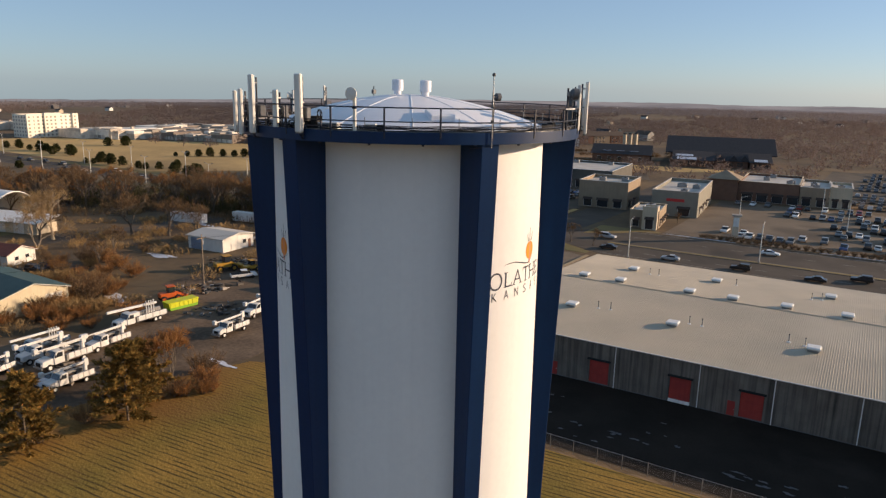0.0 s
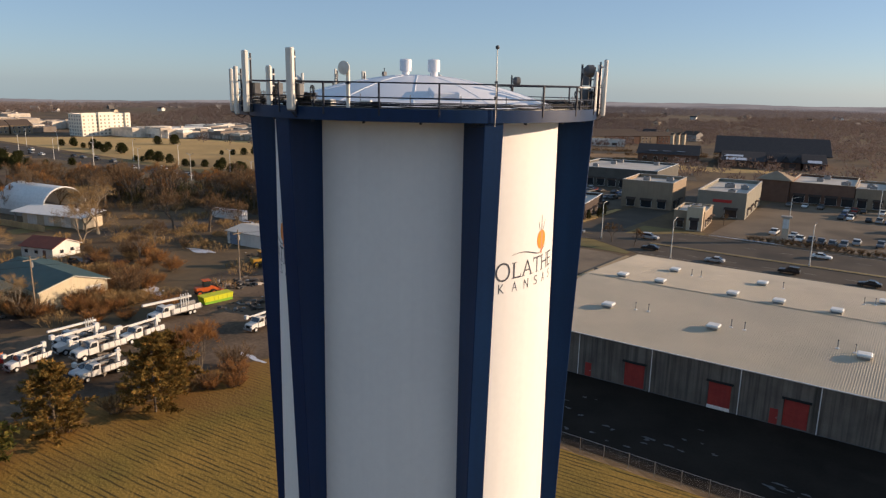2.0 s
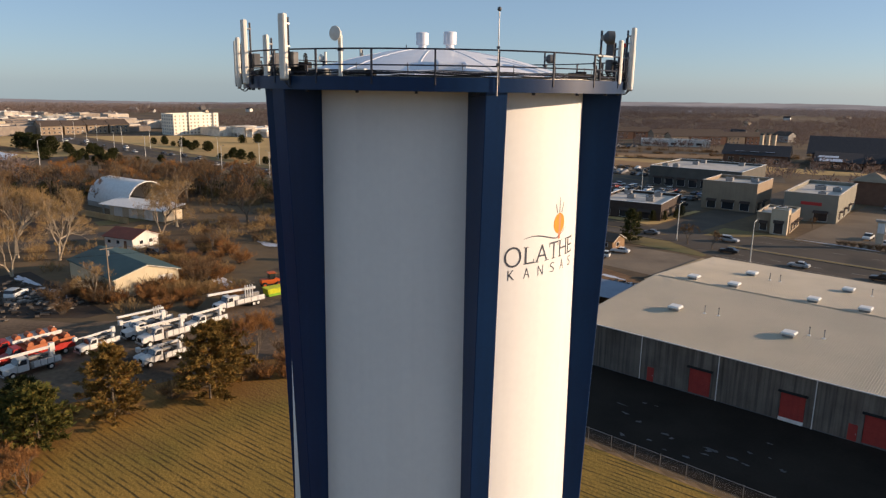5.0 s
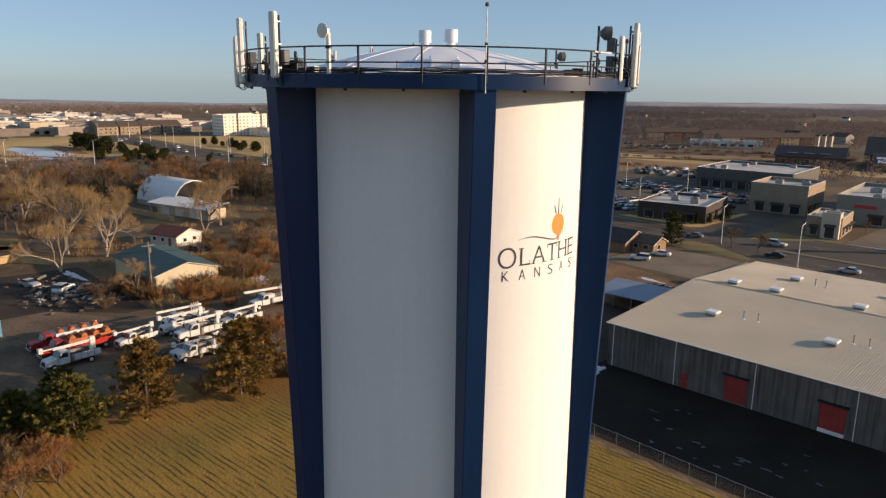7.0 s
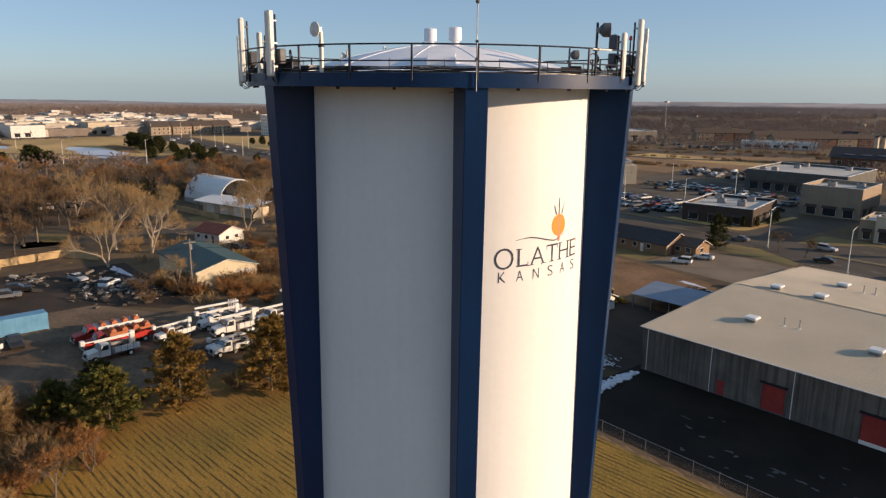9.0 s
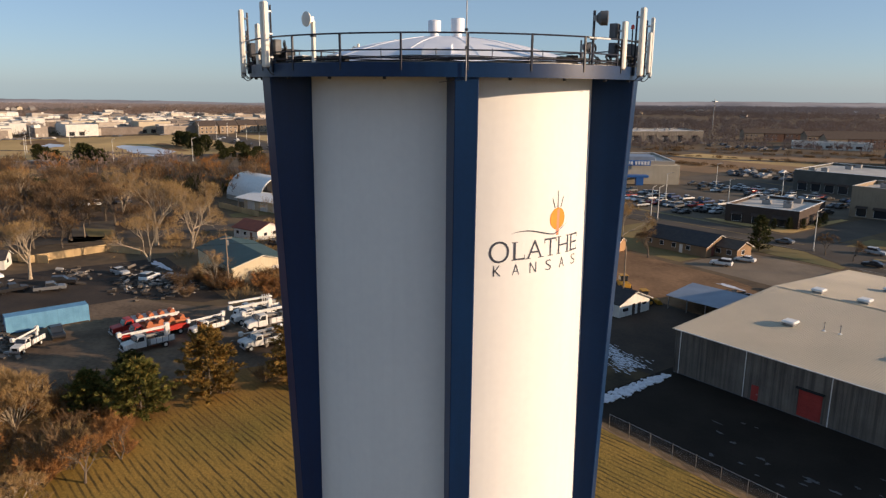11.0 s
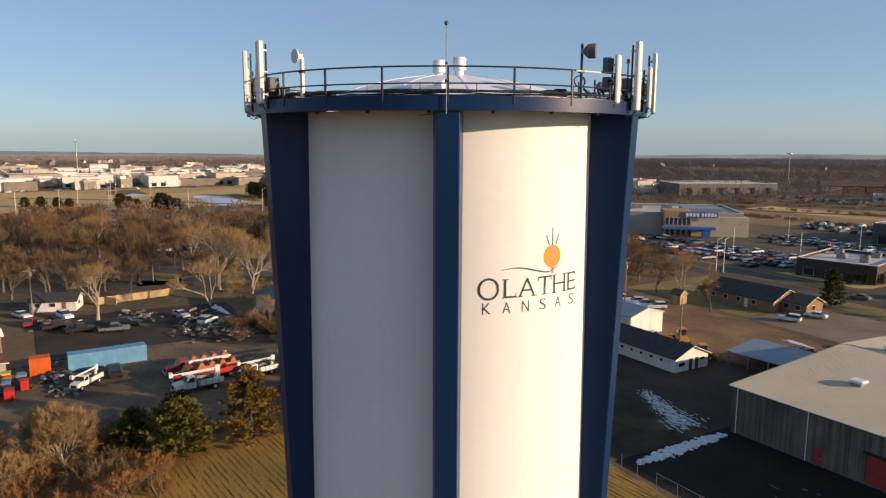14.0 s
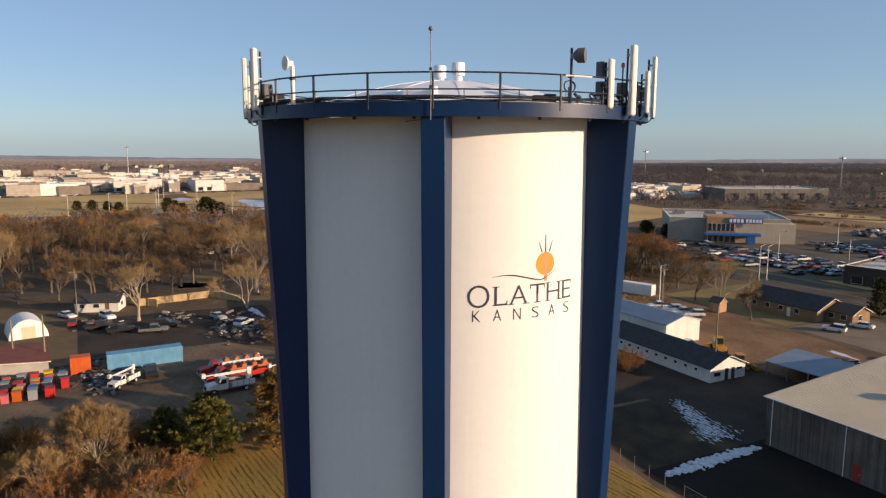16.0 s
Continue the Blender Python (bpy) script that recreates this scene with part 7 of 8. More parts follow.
gable_house("metal_shed", "white metal shed with a pale roof", -152, 116, 5, 12, 11, 3.4, 4.3, SIDING, MEMBRANE, wins=((7, 8.4, 1.2, 2.4, "e"),), doors=((1, 4.6, 0.05, 3.0, "s", BLUEGREY), (9, 10, 0, 2.1, "e", BRICK)), category="shed")
gable_house("cottage", "small white cottage among bare trees", -172.5, 13.5, 72, 9.5, 6, 2.4, 3.7, SIDING, SHINGLE, wins=((1, 2.2, 1, 2, "s"), (4, 5.4, 1, 2, "s"), (2, 3.4, 1, 2, "e")), doors=((6.6, 7.5, 0, 2.05, "s", BRICK),))
gable_house("long_shed", "long low red-roofed shed beside the bins", -134.5, -16, 4, 11, 25, 2.3, 3.4, CONCRETE, SHINGLE_R, doors=((4, 8, 0, 2.1, "e", AWNING), (14, 18, 0, 2.1, "e", AWNING)), category="shed")
# low black-roofed barracks and neighbours on the dirt lot
gable_house("barracks", "long low white building with a black shingle roof", -97, 106.2, 0, 25.5, 8.2, 2.6, 4.3, SIDING, SHINGLE, wins=tuple((1.4 + 2.3 * k, 2.2 + 2.3 * k, 1.3, 1.9, "s") for k in range(10)) + ((0.8, 2.4, 0.9, 1.7, "e"), (6, 7.4, 1.4, 2.0, "e")), doors=((3.4, 4.2, 0, 2.05, "e", AWNING), (4.9, 5.7, 0, 2.05, "e", AWNING)), category="building")
gable_house("metal_barn", "white metal barn with a blue-grey roof", -118, 114.2, 3, 27, 9.5, 4.2, 5.5, SIDING, BLUEGREY, wins=(), doors=((3, 6, 0.05, 3.4, "e", SIDING),), over=0.25, category="barn")
gable_house("brick_house", "low brick office house with a black shingle roof", -107.5, 158.6, 2, 17.5, 11, 2.7, 4.9, BRICK_HOUSE, SHINGLE, wins=((1, 2.2, 1, 2.2, "s"), (4.5, 5.7, 1, 2.2, "s"), (8, 9.2, 1, 2.2, "s"), (12, 13.2, 1, 2.2, "s"), (6.5, 7.8, 1, 2.2, "e")), doors=((2.2, 3.4, 0, 2.3, "e", SHINGLE_R), (10.2, 11.1, 0, 2.1, "s", SIDING)))
gable_house("brick_wing", "brick wing with a gabled porch", -91, 163, 2, 6.5, 6.5, 2.6, 4.0, BRICK_HOUSE, SHINGLE_B, wins=((1, 2.4, 0.9, 2.1, "s"), (3.8, 5.2, 0.9, 2.1, "s"), (2, 3.4, 0.9, 2.1, "e")))
gable_house("garden_shed", "tiny tan wooden garden shed", -108.5, 146.5, 10, 2.6, 3.0, 2.4, 3.4, BRICK_TAN, SHINGLE_B, wins=(), doors=((0.9, 1.9, 0, 1.9, "s", FENCE_WOOD),), over=0.2, category="shed")
# open lean-to roof beside the warehouse
t = thing("lean_to", "open lean-to with a faded blue metal roof", "shelter", pose(-70.5, 118, 0, 0, 0, 4))
bm = bmesh.new()
prism(bm, [(-0.3, 2.5), (8.5, 3.3), (8.5, 3.4), (-0.3, 2.6)], 0, -11.5, m=pose(0, 0, 0, 0, 0, 90))
part("roof", bm, BLUEGREY, t)
for x in (0.3, 4, 7.6, 11.2):
    for y, h in ((0.2, 2.5), (8, 3.2)):
        part("post", bx(x - 0.08, x + 0.08, y - 0.08, y + 0.08, 0, h), GALV, t)
part("rear_wall", bx(0, 11.5, 8.1, 8.2, 0, 3.2), SIDING, t)

# fabric arch building with a flat annex
t = thing("arch_barn", "white fabric arch building on a container wall", "barn", pose(-243, 104.5, 0, 0, 0, 8))
n = 24
bm = bmesh.new()
outer = [(7.6 * math.cos(math.pi * i / n), 1.2 + 7.8 * math.sin(math.pi * i / n)) for i in range(n + 1)]
inner = [(7.45 * math.cos(math.pi * i / n), 1.2 + 7.65 * math.sin(math.pi * i / n)) for i in range(n + 1)]
prism(bm, outer + inner[::-1], 0, -23, m=pose(0, 0, 0, 0, 0, 90))
part("canopy", bm, WHITE_METAL, t, "white stretched fabric canopy")
for k in (0, 6):
    bm = bmesh.new()
    for i in range(n):
        tube(bm, (k * 3.75 + 0.2, outer[i][0] * 1.005, outer[i][1] + 0.03), (k * 3.75 + 0.2, outer[i + 1][0] * 1.005, outer[i + 1][1] + 0.03), 0.09, n=5, caps=False)
    part("arch_rib", bm, WHITE_METAL, t)
part("side_wall", bx(0, 23, -7.7, -6.9, 0, 1.6), CONCRETE, t)
part("side_wall", bx(0, 23, 6.9, 7.7, 0, 1.6), CONCRETE, t)
t = thing("annex", "low tan annex with a white sloping roof", "building", pose(-221, 93, 0, 0, 0, 16))
part("wall", bx(3, 26, 0.5, 7.5, 0, 3.2), CREAM, t)
part("roof", prism(bmesh.new(), [(-0.6, 3.2), (8.2, 4.4), (8.2, 4.55), (-0.6, 3.35)], 0.6, -27, m=pose(0, 0, 0, 0, 0, 90)), WHITE_METAL, t, "white metal sheet roof")
for k in range(3):
    part("shed_door", bx(5 + 6.5 * k, 8.5 + 6.5 * k, 0.42, 0.5, 0, 2.8, 0.01), SIDING, t)
part("pillar", bx(0.1, 0.5, 0.2, 0.6, 0, 3.3), CONCRETE, t)
part("pillar", bx(0.1, 0.5, 7.0, 7.4, 0, 4.2), CONCRETE, t)
# small white fabric hut
t = thing("fabric_hut", "small white rounded fabric hut in the yard", "hut", pose(-160, 4, 0, 0, 0, 10))
outer = [(3.5 * math.cos(math.pi * i / 16), 3.9 * math.sin(math.pi * i / 16)) for i in range(17)]
part("canopy", prism(bmesh.new(), outer, 0, -8, m=pose(0, 0, 0, 0, 0, 90)), WHITE_METAL, t)
part("door", bx(8.0, 8.05, -1.2, 1.2, 0, 2.4), TANWALL, t)
# board fence round the houses
FEN = thing("board_fence", "tan wooden board fence round a yard", "fence", pose(0, 0, 0))
for (xa, ya), (xb, yb) in (((-173, 27), (-176, 44)), ((-176, 44), (-168, 50)), ((-171, 31), (-178, 24)), ((-224, 88), (-200, 92))):
    n = int(math.hypot(xb - xa, yb - ya) / 2.4)
    a = math.degrees(math.atan2(yb - ya, xb - xa))
    for k in range(n):
        u = (k + 0.5) / n
        part("fence_panel", bx(-1.18, 1.18, -0.03, 0.03, 0.05, 1.8, 0.01, m=pose(xa + (xb - xa) * u, ya + (yb - ya) * u, 0, 0, 0, a)), FENCE_WOOD, FEN)
        part("post", bx(-0.06, 0.06, -0.06, 0.06, 0, 1.9, 0.01, m=pose(xa + (xb - xa) * k / n, ya + (yb - ya) * k / n, 0, 0, 0, a)), FENCE_WOOD, FEN)

# retail buildings north of the road
flat_block("restaurant", "brown brick restaurant with a cream parapet", -116, 207.5, 12, 21, 27, 4.4, AWNING, bays=((2, 5, 0.4, 2.6, "s"), (8, 11, 0.4, 2.6, "s"), (14, 18, 0.4, 2.6, "s"), (3, 7, 0.4, 2.6, "e"), (11, 15, 0.4, 2.6, "e"), (19, 23, 0.4, 2.6, "e")), parapet=0.9, units=5, trim=WHITE_METAL, group="retail buildings")
flat_block("restaurant", "small tan stucco restaurant with a corner tower", -69, 219, 8, 9, 17, 5.0, STUCCO, bays=((1, 3, 0.4, 2.6, "s"), (5.5, 8, 0.4, 2.6, "s"), (2, 5, 0.4, 2.6, "e"), (7, 10, 0.4, 2.6, "e"), (12, 15, 0.4, 2.6, "e")), parapet=0.6, units=2, trim=CREAM, group="retail buildings")
flat_block("entrance_tower", "cream stucco entrance tower", -64.5, 217.3, 8, 4.5, 4.5, 6.5, CREAM, bays=((1, 3.5, 0.2, 3.4, "s"),), parapet=0.7, units=0, trim=MEMBRANE, group="retail buildings")
flat_block("shop", "tan stucco shop with an awning front", -98, 248, 6, 18, 22, 8.6, STUCCO, bays=((2, 5, 0.4, 3, "s"), (7, 11, 0.4, 3, "s"), (13, 16, 0.4, 3, "s"), (2, 6, 0.4, 3, "e"), (9, 13, 0.4, 3, "e")), parapet=1.2, units=2, trim=MEMBRANE, group="retail buildings")
t = flat_block("shop", "grey-tan shop with a red sign", -70.5, 247, 6, 15.5, 40, 7.6, surf("grey-green stucco", (0.25, 0.235, 0.19), (0.20, 0.19, 0.155), 0.85, 0.3, 6, bump=0.1), bays=((2, 5, 0.4, 3, "s"), (9, 13, 0.4, 3, "s"), (4, 8, 0.4, 3, "e"), (14, 18, 0.4, 3, "e"), (24, 28, 0.4, 3, "e")), parapet=1.2, units=4, trim=MEMBRANE, group="retail buildings")
part("sign", bx(5, 11, -0.12, 0.0, 5.2, 6.2, 0.02), SIGN_RED, t)
flat_block("shop", "long low dark-fronted store", -140, 292, 6, 38, 40, 7.4, surf("dark grey-green stucco", (0.12, 0.115, 0.10), (0.085, 0.08, 0.07), 0.85, 0.3, 6, bump=0.1), bays=tuple((2 + 5 * k, 5.5 + 5 * k, 0.4, 3.4, "s") for k in range(7)), parapet=0.9, units=5, trim=WHITE_METAL, group="retail buildings")
flat_block("shop", "brown brick strip shop with dark awnings", -52, 302, 4, 22, 34, 7.2, BRICK, bays=tuple((1.5 + 5.5 * k, 5.5 + 5.5 * k, 0.3, 3.2, "s") for k in range(4)), parapet=0.9, units=4, trim=CREAM, group="retail buildings")
flat_block("shop", "pale stucco strip shop", -29.8, 303.5, 4, 10, 30, 6.6, STUCCO, bays=((1, 4, 0.3, 3.2, "s"), (6, 9, 0.3, 3.2, "s"), (3, 7, 0.3, 3, "e")), parapet=0.9, units=2, trim=MEMBRANE, group="retail buildings")
flat_block("shop", "cream stucco end shop", -19.6, 305, 4, 7.5, 20, 7.2, CREAM, bays=((1, 3, 0.3, 3.2, "s"), (4.4, 6.6, 0.3, 3.2, "s")), parapet=0.9, units=1, trim=MEMBRANE, group="retail buildings")
t = thing("pavilion", "brick pavilion with a hipped tan roof", "building", pose(-63, 300, 0, 0, 0, 4), "retail buildings")
part("wall", bx(0, 11, 0, 12, 0, 8.5), BRICK, t)
bm = bmesh.new()
c = [bm.verts.new(p) for p in ((-1, -1, 8.5), (12, -1, 8.5), (12, 13, 8.5), (-1, 13, 8.5))]
p = bm.verts.new((5.5, 6, 11.6))
for i in range(4):
    bm.faces.new((c[i], c[(i + 1) % 4], p))
bm.faces.new(c[::-1])
part("roof", bm, STUCCO, t)
# entertainment hall
t = flat_block("entertainment_hall", "large grey and tan hall with blue trim", -208, 232, 50, 46, 40, 8.5, surf("grey panel wall", (0.36, 0.32, 0.27), (0.29, 0.26, 0.22), 0.7, 0.2, 4, bump=0.05), bays=(), parapet=1.0, units=6, trim=WHITE_METAL)
part("front_block", bx(20, 47.5, -3, 12, 0, 8.0, 0.05), CREAM, t, "cream stucco front block")
part("tall_block", bx(14, 25, -4, 8, 0, 10.5, 0.05), BRICK_TAN, t, "tan stone entrance block")
part("blue_roof", bx(24, 40, 10, 24, 8.6, 10.4, 0.1), BLUEGREY, t, "blue-grey metal upper roof")
part("blue_canopy", bx(13, 34, -7, -3, 3.2, 4.1, 0.05), SIGN_BLUE, t, "blue entrance canopy")
part("blue_post", bx(29, 32, -6.8, -4.2, 0, 3.2), SIGN_BLUE, t)
part("sign_board", bx(22, 35, -4.3, -4.02, 7.9, 10.1, 0.02), SIGN_BLUE, t, "dark blue sign board")
for k in range(4):
    part("sign_bar", bx(22.5 + 1.4 * k, 23.5 + 1.4 * k, -4.42, -4.3, 8.3, 9.7, 0.02), WHITE_METAL, t, "white sign bar")
for k in range(5):
    part("sign_bar", bx(28.6 + 1.25 * k, 29.5 + 1.25 * k, -4.42, -4.3, 8.3, 9.7, 0.02), WHITE_METAL, t, "white sign bar")
for k in range(6):
    window(t, 14.5 + 1.7 * k, 16 + 1.7 * k, -4, 4.6, 7.8)
for k in range(5):
    window(t, 14.5 + 2.2 * k, 16.2 + 2.2 * k, -4, 0.3, 2.9)
# dark lodge with a hipped roof
t = thing("lodge", "large dark-roofed timber lodge with a stone gable end", "building", pose(-116, 438, 0, 0, 0, 14))
part("wall", prism(bmesh.new(), [(0, 0), (40, 0), (40, 7.5), (20, 15.2), (0, 7.5)], 0, -56, m=pose(0, 0, 0, 0, 0, 90)), BRICK, t)
for ya in (-2, 42):
    bm = bmesh.new()
    za = 7.5 - 2 * 0.385
    lo = [bm.verts.new(p) for p in ((-3, ya, za), (59, ya, za), (59, 20, 15.2), (-3, 20, 15.2))]
    hi = [bm.verts.new((v.co.x, v.co.y, v.co.z + 0.5)) for v in lo]
    bm.faces.new(lo), bm.faces.new(hi)
    for i in range(4):
        bm.faces.new((lo[i], lo[(i + 1) % 4], hi[(i + 1) % 4], hi[i]))
    bmesh.ops.recalc_face_normals(bm, faces=bm.faces)
    part("roof", bm, SHINGLE, t)
gab = part("stone_gable", prism(bmesh.new(), [(9, 0), (31, 0), (31, 8), (20, 12.4), (9, 8)], -56, -56.6, m=pose(0, 0, 0, 0, 0, 90)), BRICK_TAN, t, "tan stone gable end")
for k in range(3):
    part("pane", bx(56.6, 56.66, 13 + 5 * k, 16.5 + 5 * k, 1.5, 6.5), GLASS, gab)
# low front roofs with small cross gables, thin snow lying on the shaded slopes
for x0, x1, d in ((2, 24, 15), (25, 43, 11), (44, 55, 14)):
    w = part("front_wing", bx(x0, x1, -d, 0, 0, 4.0), BRICK, t)
    part("wing_roof", prism(bmesh.new(), [(-d - 1, 3.9), (0, 3.9), (0, 8.0), (-1, 8.0)], -x0 + 0.8, -x1 - 0.8, m=pose(0, 0, 0, 0, 0, 90)), SHINGLE, w)
    for k in range(3):
        part("pane", bx(x0 + 1.5 + k * (x1 - x0 - 2) / 3, x0 + 1.5 + (k + 0.6) * (x1 - x0 - 2) / 3, -d - 0.05, -d, 0.8, 3.2), GLASS, w)
for x0, x1, u0, u1 in ((4, 15, 0.05, 0.3), (3, 13, 0.42, 0.6), (46, 53, 0.1, 0.35)):
    y0, y1 = -16 + 15 * u0, -16 + 15 * u1
    part("snow_cover", prism(bmesh.new(), [(y0, 3.98 + 4.1 * u0), (y1, 3.98 + 4.1 * u1), (y1, 4.1 + 4.1 * u1), (y0, 4.1 + 4.1 * u0)], -x0, -x1, m=pose(0, 0, 0.05, 0, 0, 90)), SNOW, t, "thin snow on the shaded slope")
for xx in (28, 35, 41):
    part("cross_gable", prism(bmesh.new(), [(xx - 2.6, 4.2), (xx + 2.6, 4.2), (xx, 7.4)], -11.6, -4), SHINGLE, t)
t = thing("lodge_wing", "low dark-roofed wing of the timber lodge", "building", pose(-158, 418, 0, 0, 0, 14))
part("wall", bx(0, 34, 0, 24, 0, 5), BRICK, t)
part("roof", prism(bmesh.new(), [(-1.5, 4.9), (25.5, 4.9), (12, 10)], 1, -35, m=pose(0, 0, 0, 0, 0, 90)), SHINGLE, t)
for k in range(3):
    part("skylight", bx(6 + 8 * k, 11 + 8 * k, 1.5, 4, 6.6, 6.75, m=pose(0, 0, 0, 0, 0, 0)), BLUEGREY, t)
for k in range(5):
    window(t, 3 + 6 * k, 5.5 + 6 * k, 0, 1, 3.4)
# white hotel and far retail
HOTEL = surf("bright cream hotel render", (0.80, 0.74, 0.62), (0.74, 0.68, 0.57), 0.8, 0.2, 6, bump=0.05)
t = flat_block("hotel", "pale cream six-storey hotel block", -549, 273, 3, 17, 39, 15.6, HOTEL, parapet=0.8, units=2, trim=HOTEL, storeys=6, category="hotel")
for y0, y1, h in ((-0.4, 4.5, 16.9), (13.0, 25.0, 17.6), (35, 39.4, 16.9)):
    bay = part("front_bay", bx(16.9, 18.4, y0, y1, 0, h, 0.05), HOTEL, t, "cream projecting front bay")
    for k in range(int((y1 - y0) / 3.2)):
        for q in range(6):
            part("pane", bx(18.4, 18.44, y0 + 1.0 + 3.2 * k, y0 + 2.4 + 3.2 * k, 1.0 + 2.6 * q, 2.3 + 2.6 * q), PALE_GLASS, bay)
flat_block("hotel_wing", "low cream hotel wing with arches", -531.5, 300, 3, 12, 24, 5, CREAM, bays=((2, 4, 0.4, 3.6, "e"), (7, 9, 0.4, 3.6, "e"), (12, 14, 0.4, 3.6, "e"), (17, 19, 0.4, 3.6, "e")), parapet=0.6, units=1, trim=CREAM)
for k in range(4):
    gable_house("apartment_block", "brown brick apartment block with gabled roof", -585, 196 + 17 * k, 90, 15.5, 18, 6.6, 10.5, STUCCO, SHINGLE_B, wins=tuple((1.5 + 3.6 * i, 3 + 3.6 * i, 1 + 3 * j, 2.5 + 3 * j, "s") for i in range(4) for j in range(2)), group="apartment blocks", category="apartments")
rr = random.Random(9)
PALE = [SIDING, CREAM, WHITE_METAL, SIDING]
for i in range(34):
    d = 650 + 30 * (i % 5) + rr.uniform(-8, 8)
    yy = -130 + 11.5 * i
    flat_block("retail_hall", "far pale retail hall", -d, yy, rr.uniform(-4, 4), rr.uniform(22, 40), rr.uniform(16, 30), rr.uniform(6, 9), PALE[i % 4], bays=tuple((2 + 7 * k, 6 + 7 * k, 0.4, 3.2, "e") for k in range(2)), parapet=0.8, units=1, trim=MEMBRANE, group="far retail halls")
for i in range(5):
    flat_block("retail_hall", "far tan retail building", -470 + 26 * i + rr.uniform(-5, 5), 420 + rr.uniform(-20, 40), rr.uniform(-8, 8), rr.uniform(12, 22), rr.uniform(12, 18), rr.uniform(4, 7), (BRICK, STUCCO, CREAM)[i % 3], bays=((2, 5, 0.4, 3, "s"), (7, 10, 0.4, 3, "s"), (3, 6, 0.4, 3, "e")), parapet=0.8, units=1, trim=MEMBRANE, group="far retail halls")
flat_block("sales_hall", "long pale warehouse hall beyond the car lots", -345, 420, 66, 75, 36, 8, WALL_METAL, bays=tuple((6 + 12 * k, 10 + 12 * k, 0.4, 5, "s") for k in range(6)), parapet=0.6, units=4, trim=WHITE_METAL)
# apartment rows and a long low school beyond the dead grass fields
flat_block("school_hall", "long low white-walled school hall", -248, 494, 32, 48, 14, 4.2, SIDING, bays=tuple((2 + 6 * k, 6 + 6 * k, 0.9, 2.8, "s") for k in range(7)), parapet=0.6, units=3, trim=WHITE_METAL)
for x, y, rz, n in ((-238, 520, 52, 5), (-262, 540, 52, 4), (-306, 530, 50, 3)):
    for k in range(n):
        gx, gy = x + 15.4 * k * math.cos(radians(rz)), y + 15.4 * k * math.sin(radians(rz))
        gable_house("apartment_block", "brown brick apartment block with a dark gabled roof", gx, gy, rz, 14.6, 11, 6.4, 9.4, BRICK if k % 3 else STUCCO, SHINGLE_B, wins=tuple((1.2 + 3.4 * i, 2.7 + 3.4 * i, 1 + 2.8 * j, 2.4 + 2.8 * j, "s") for i in range(3) for j in range(2)), group="apartment blocks", category="apartments", trims=False)
for k in range(3):
    t = thing("stair_tower", "tall cream stair tower beside the apartments", "tower", pose(-184 + 3.0 * k, 558 + 4.5 * k, 0, 0, 0, 85), "stair towers")
    part("wall", bx(0, 2.4, 0, 2.4, 0, 8.6, 0.05), CREAM, t)
    part("cap", prism(bmesh.new(), [(-0.3, 8.6), (2.7, 8.6), (1.2, 9.8)], -0.3, 2.7), SHINGLE_B, t)
# distant houses
h1 = gable_house("far_house", "distant white house with a dark roof", -240, 640, 10, 12, 9, 5, 7.5, SIDING, SHINGLE, group="distant houses", trims=False)
h2 = gable_house("far_house", "distant tan house with a brown roof", -220, 655, 40, 13, 10, 5.5, 8.2, CREAM, SHINGLE_B, group="distant houses", trims=False)
h3 = gable_house("far_house", "distant grey house with a brown roof", -200, 630, -20, 14, 10, 5.5, 8.4, CONCRETE, SHINGLE_B, group="distant houses", trims=False)
for i in range(60):
    a, d = radians(rr.uniform(90, 185)), rr.uniform(950, 1900)
    x, y = d * math.cos(a), d * math.sin(a)
    if -760 < x < -380 and -150 < y < 480:
        continue
    again(rr.choice((h1, h2, h3)), x, y, rr.uniform(0, 360), rr.uniform(0.55, 0.8), land_z(x, y))
for i in range(18):
    a, d = radians(rr.uniform(88, 190)), rr.uniform(1500, 3600)
    again(rr.choice((h1, h2)), d * math.cos(a), d * math.sin(a), rr.uniform(0, 360), rr.uniform(0.6, 1.0), land_z(d * math.cos(a), d * math.sin(a)))

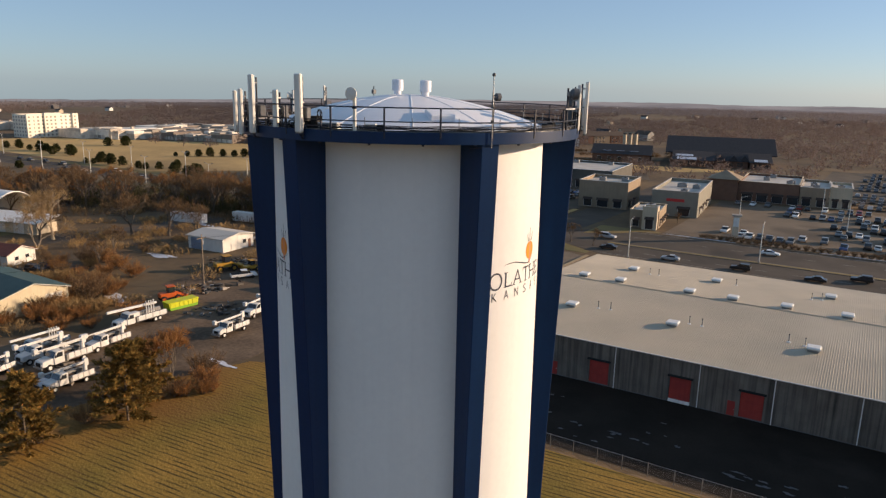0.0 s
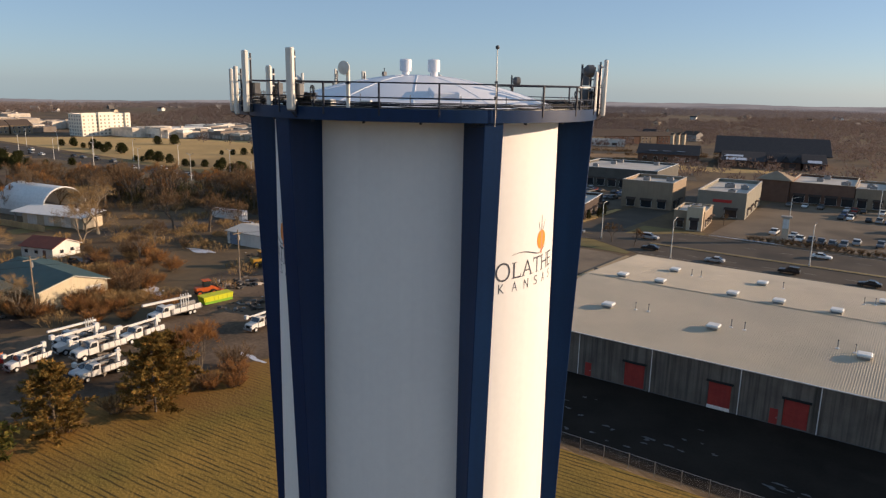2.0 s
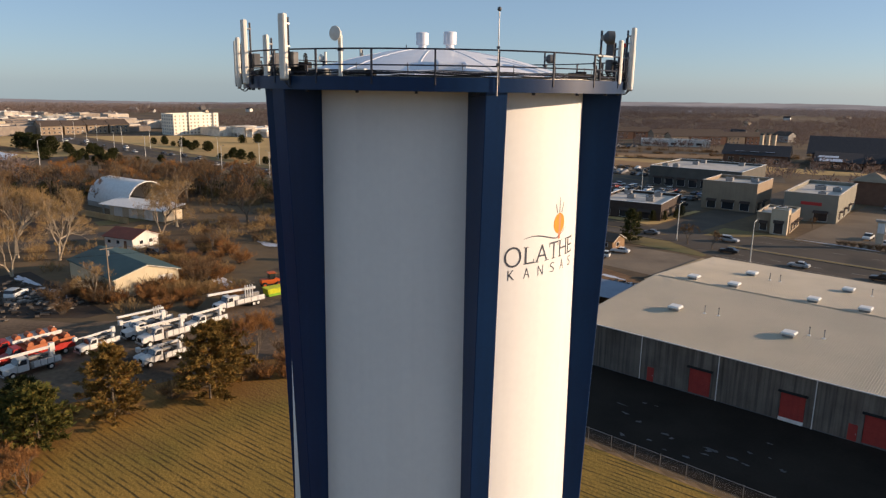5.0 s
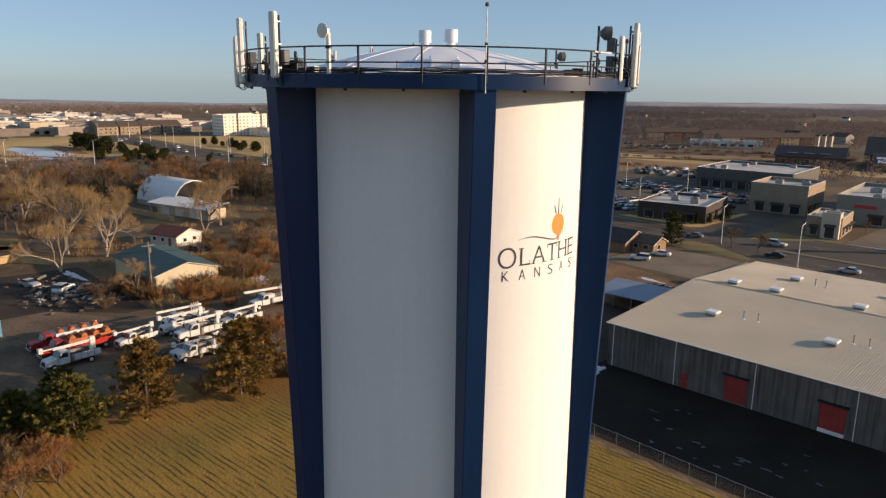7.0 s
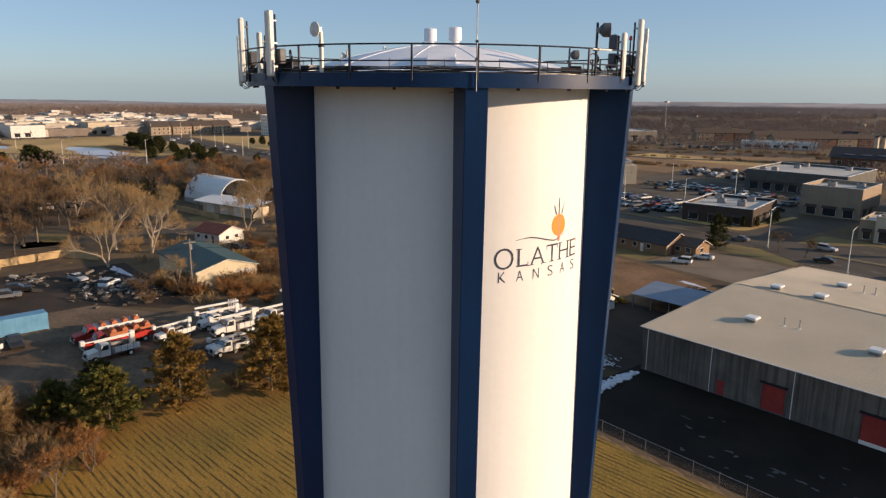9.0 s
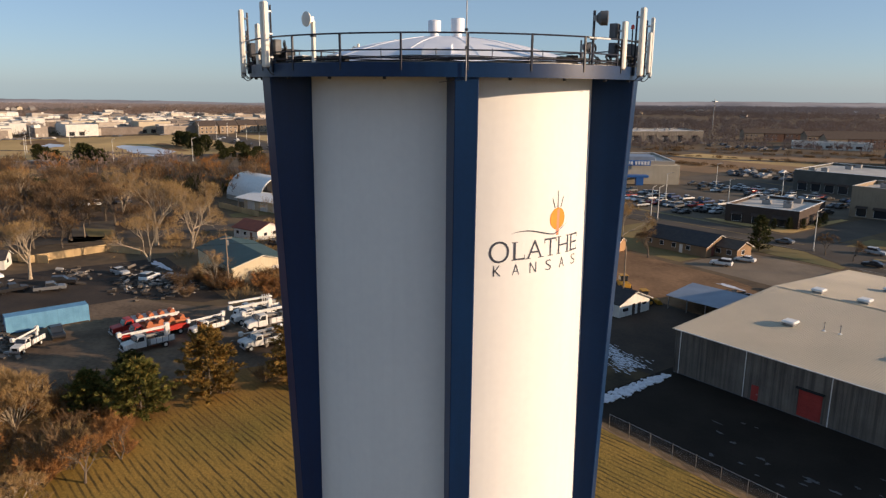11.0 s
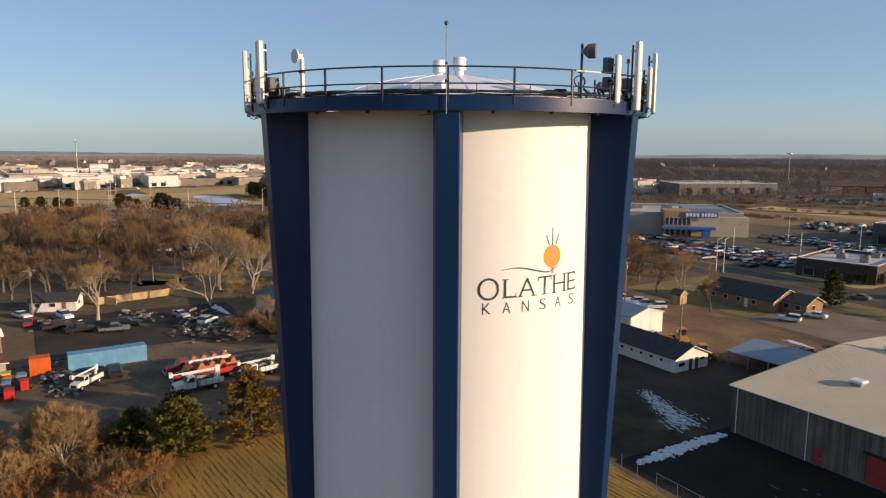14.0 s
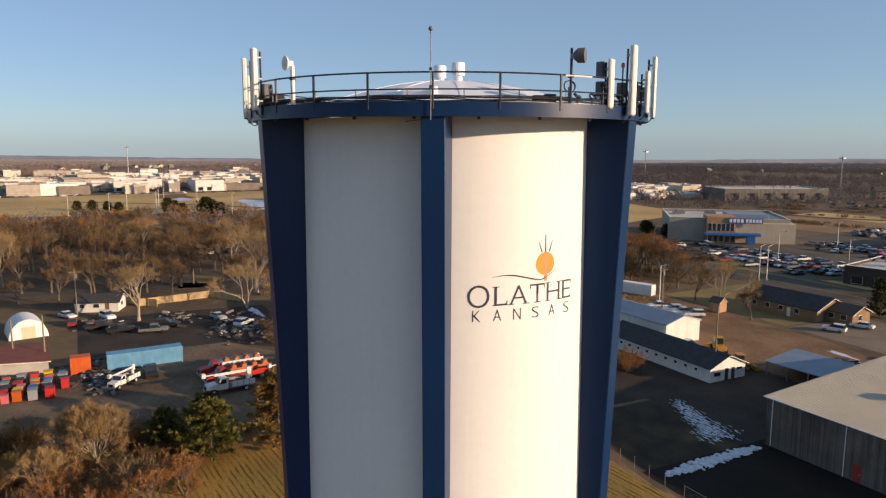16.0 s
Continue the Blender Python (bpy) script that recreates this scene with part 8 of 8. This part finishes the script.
# far shops and halls past counting, behind the pastures
bm = bmesh.new()
for i in range(230):
    if i % 3:
        x, y = -600 - 330 * rr.random() ** 1.3, rr.uniform(-170, 330)
    else:
        u = rr.random()
        x, y = -520 + 130 * u + rr.uniform(-6, 6), 300 + 72 * u + 130 * rr.random() ** 1.4
    w, l_, h = rr.uniform(4, 13), rr.uniform(6, 22), rr.uniform(3.2, 7)
    if i % 3:
        h *= 1.3
    m = pose(x, y, 0, 0, 0, rr.choice((0, 90)) + rr.uniform(-8, 8))
    prism(bm, [(-w, 0), (w, 0), (w, h), (-w, h)], -l_, l_, m)
    prism(bm, [(-w - 0.3, h - 0.9), (-w * 0.1, h - 0.9), (-w * 0.1, h + 1.0), (-w - 0.3, h + 1.0)], -l_ - 0.3, -l_ * 0.2, m)
    prism(bm, [(w * 0.2, h), (w * 0.4, h), (w * 0.4, h + 1.3), (w * 0.2, h + 1.3)], 0, 2, m)
    for k in range(4):
        prism(bm, [(-w + k * w * 0.5 + 0.4, 0.3), (-w + (k + 1) * w * 0.5 - 0.4, 0.3), (-w + (k + 1) * w * 0.5 - 0.4, 2.6), (-w + k * w * 0.5 + 0.4, 2.6)], -l_ - 0.06, l_ + 0.06, m)
tagged(part("far_shops", bm, island("far shop colours", (0.20, 0.165, 0.14), (0.62, 0.55, 0.46), 0.75, (0.80, 0.77, 0.70))), "jumble of pale and brown shops beyond the pasture", "buildings", kind="stuff")

# pale specks of far roofs and walls among the woods, too small to pick apart
bm = bmesh.new()
for i in range(190):
    a, d = radians(rr.uniform(88, 190)), 1100 + 2400 * rr.random()
    x, y = d * math.cos(a), d * math.sin(a)
    if -760 < x < -380 and -150 < y < 480:
        continue
    w, l_, h = rr.uniform(2.5, 4.5), rr.uniform(5, 13), rr.uniform(2.5, 4)
    prism(bm, [(-w, 0), (w, 0), (w, h), (0, h + 3), (-w, h)], -l_ / 2, l_ / 2, pose(x, y, land_z(x, y), 0, 0, rr.uniform(0, 360)))
tagged(part("far_houses", bm, island("far house colours", (0.10, 0.09, 0.085), (0.30, 0.28, 0.26), 0.7, (0.70, 0.68, 0.66))), "scattered pale houses far among the woods", "houses", kind="stuff")
# dark waste container and pallets behind the warehouse corner
t = thing("waste_container", "dark steel waste container beside the lot", "container", pose(-62.5, 147.5, 0, 0, 0, 20))
part("body", prism(bmesh.new(), [(0, 0.1), (2.4, 0.1), (2.7, 1.6), (-0.2, 1.6)], 0, 1.9), BLACK, t)
part("lid", bx(-0.25, 2.75, -0.05, 1.95, 1.6, 1.7, 0.02), BLACK, t)
part("side_panel", bx(2.5, 2.56, 0.2, 1.7, 0.4, 1.4, 0.01), WHITE_METAL, t)
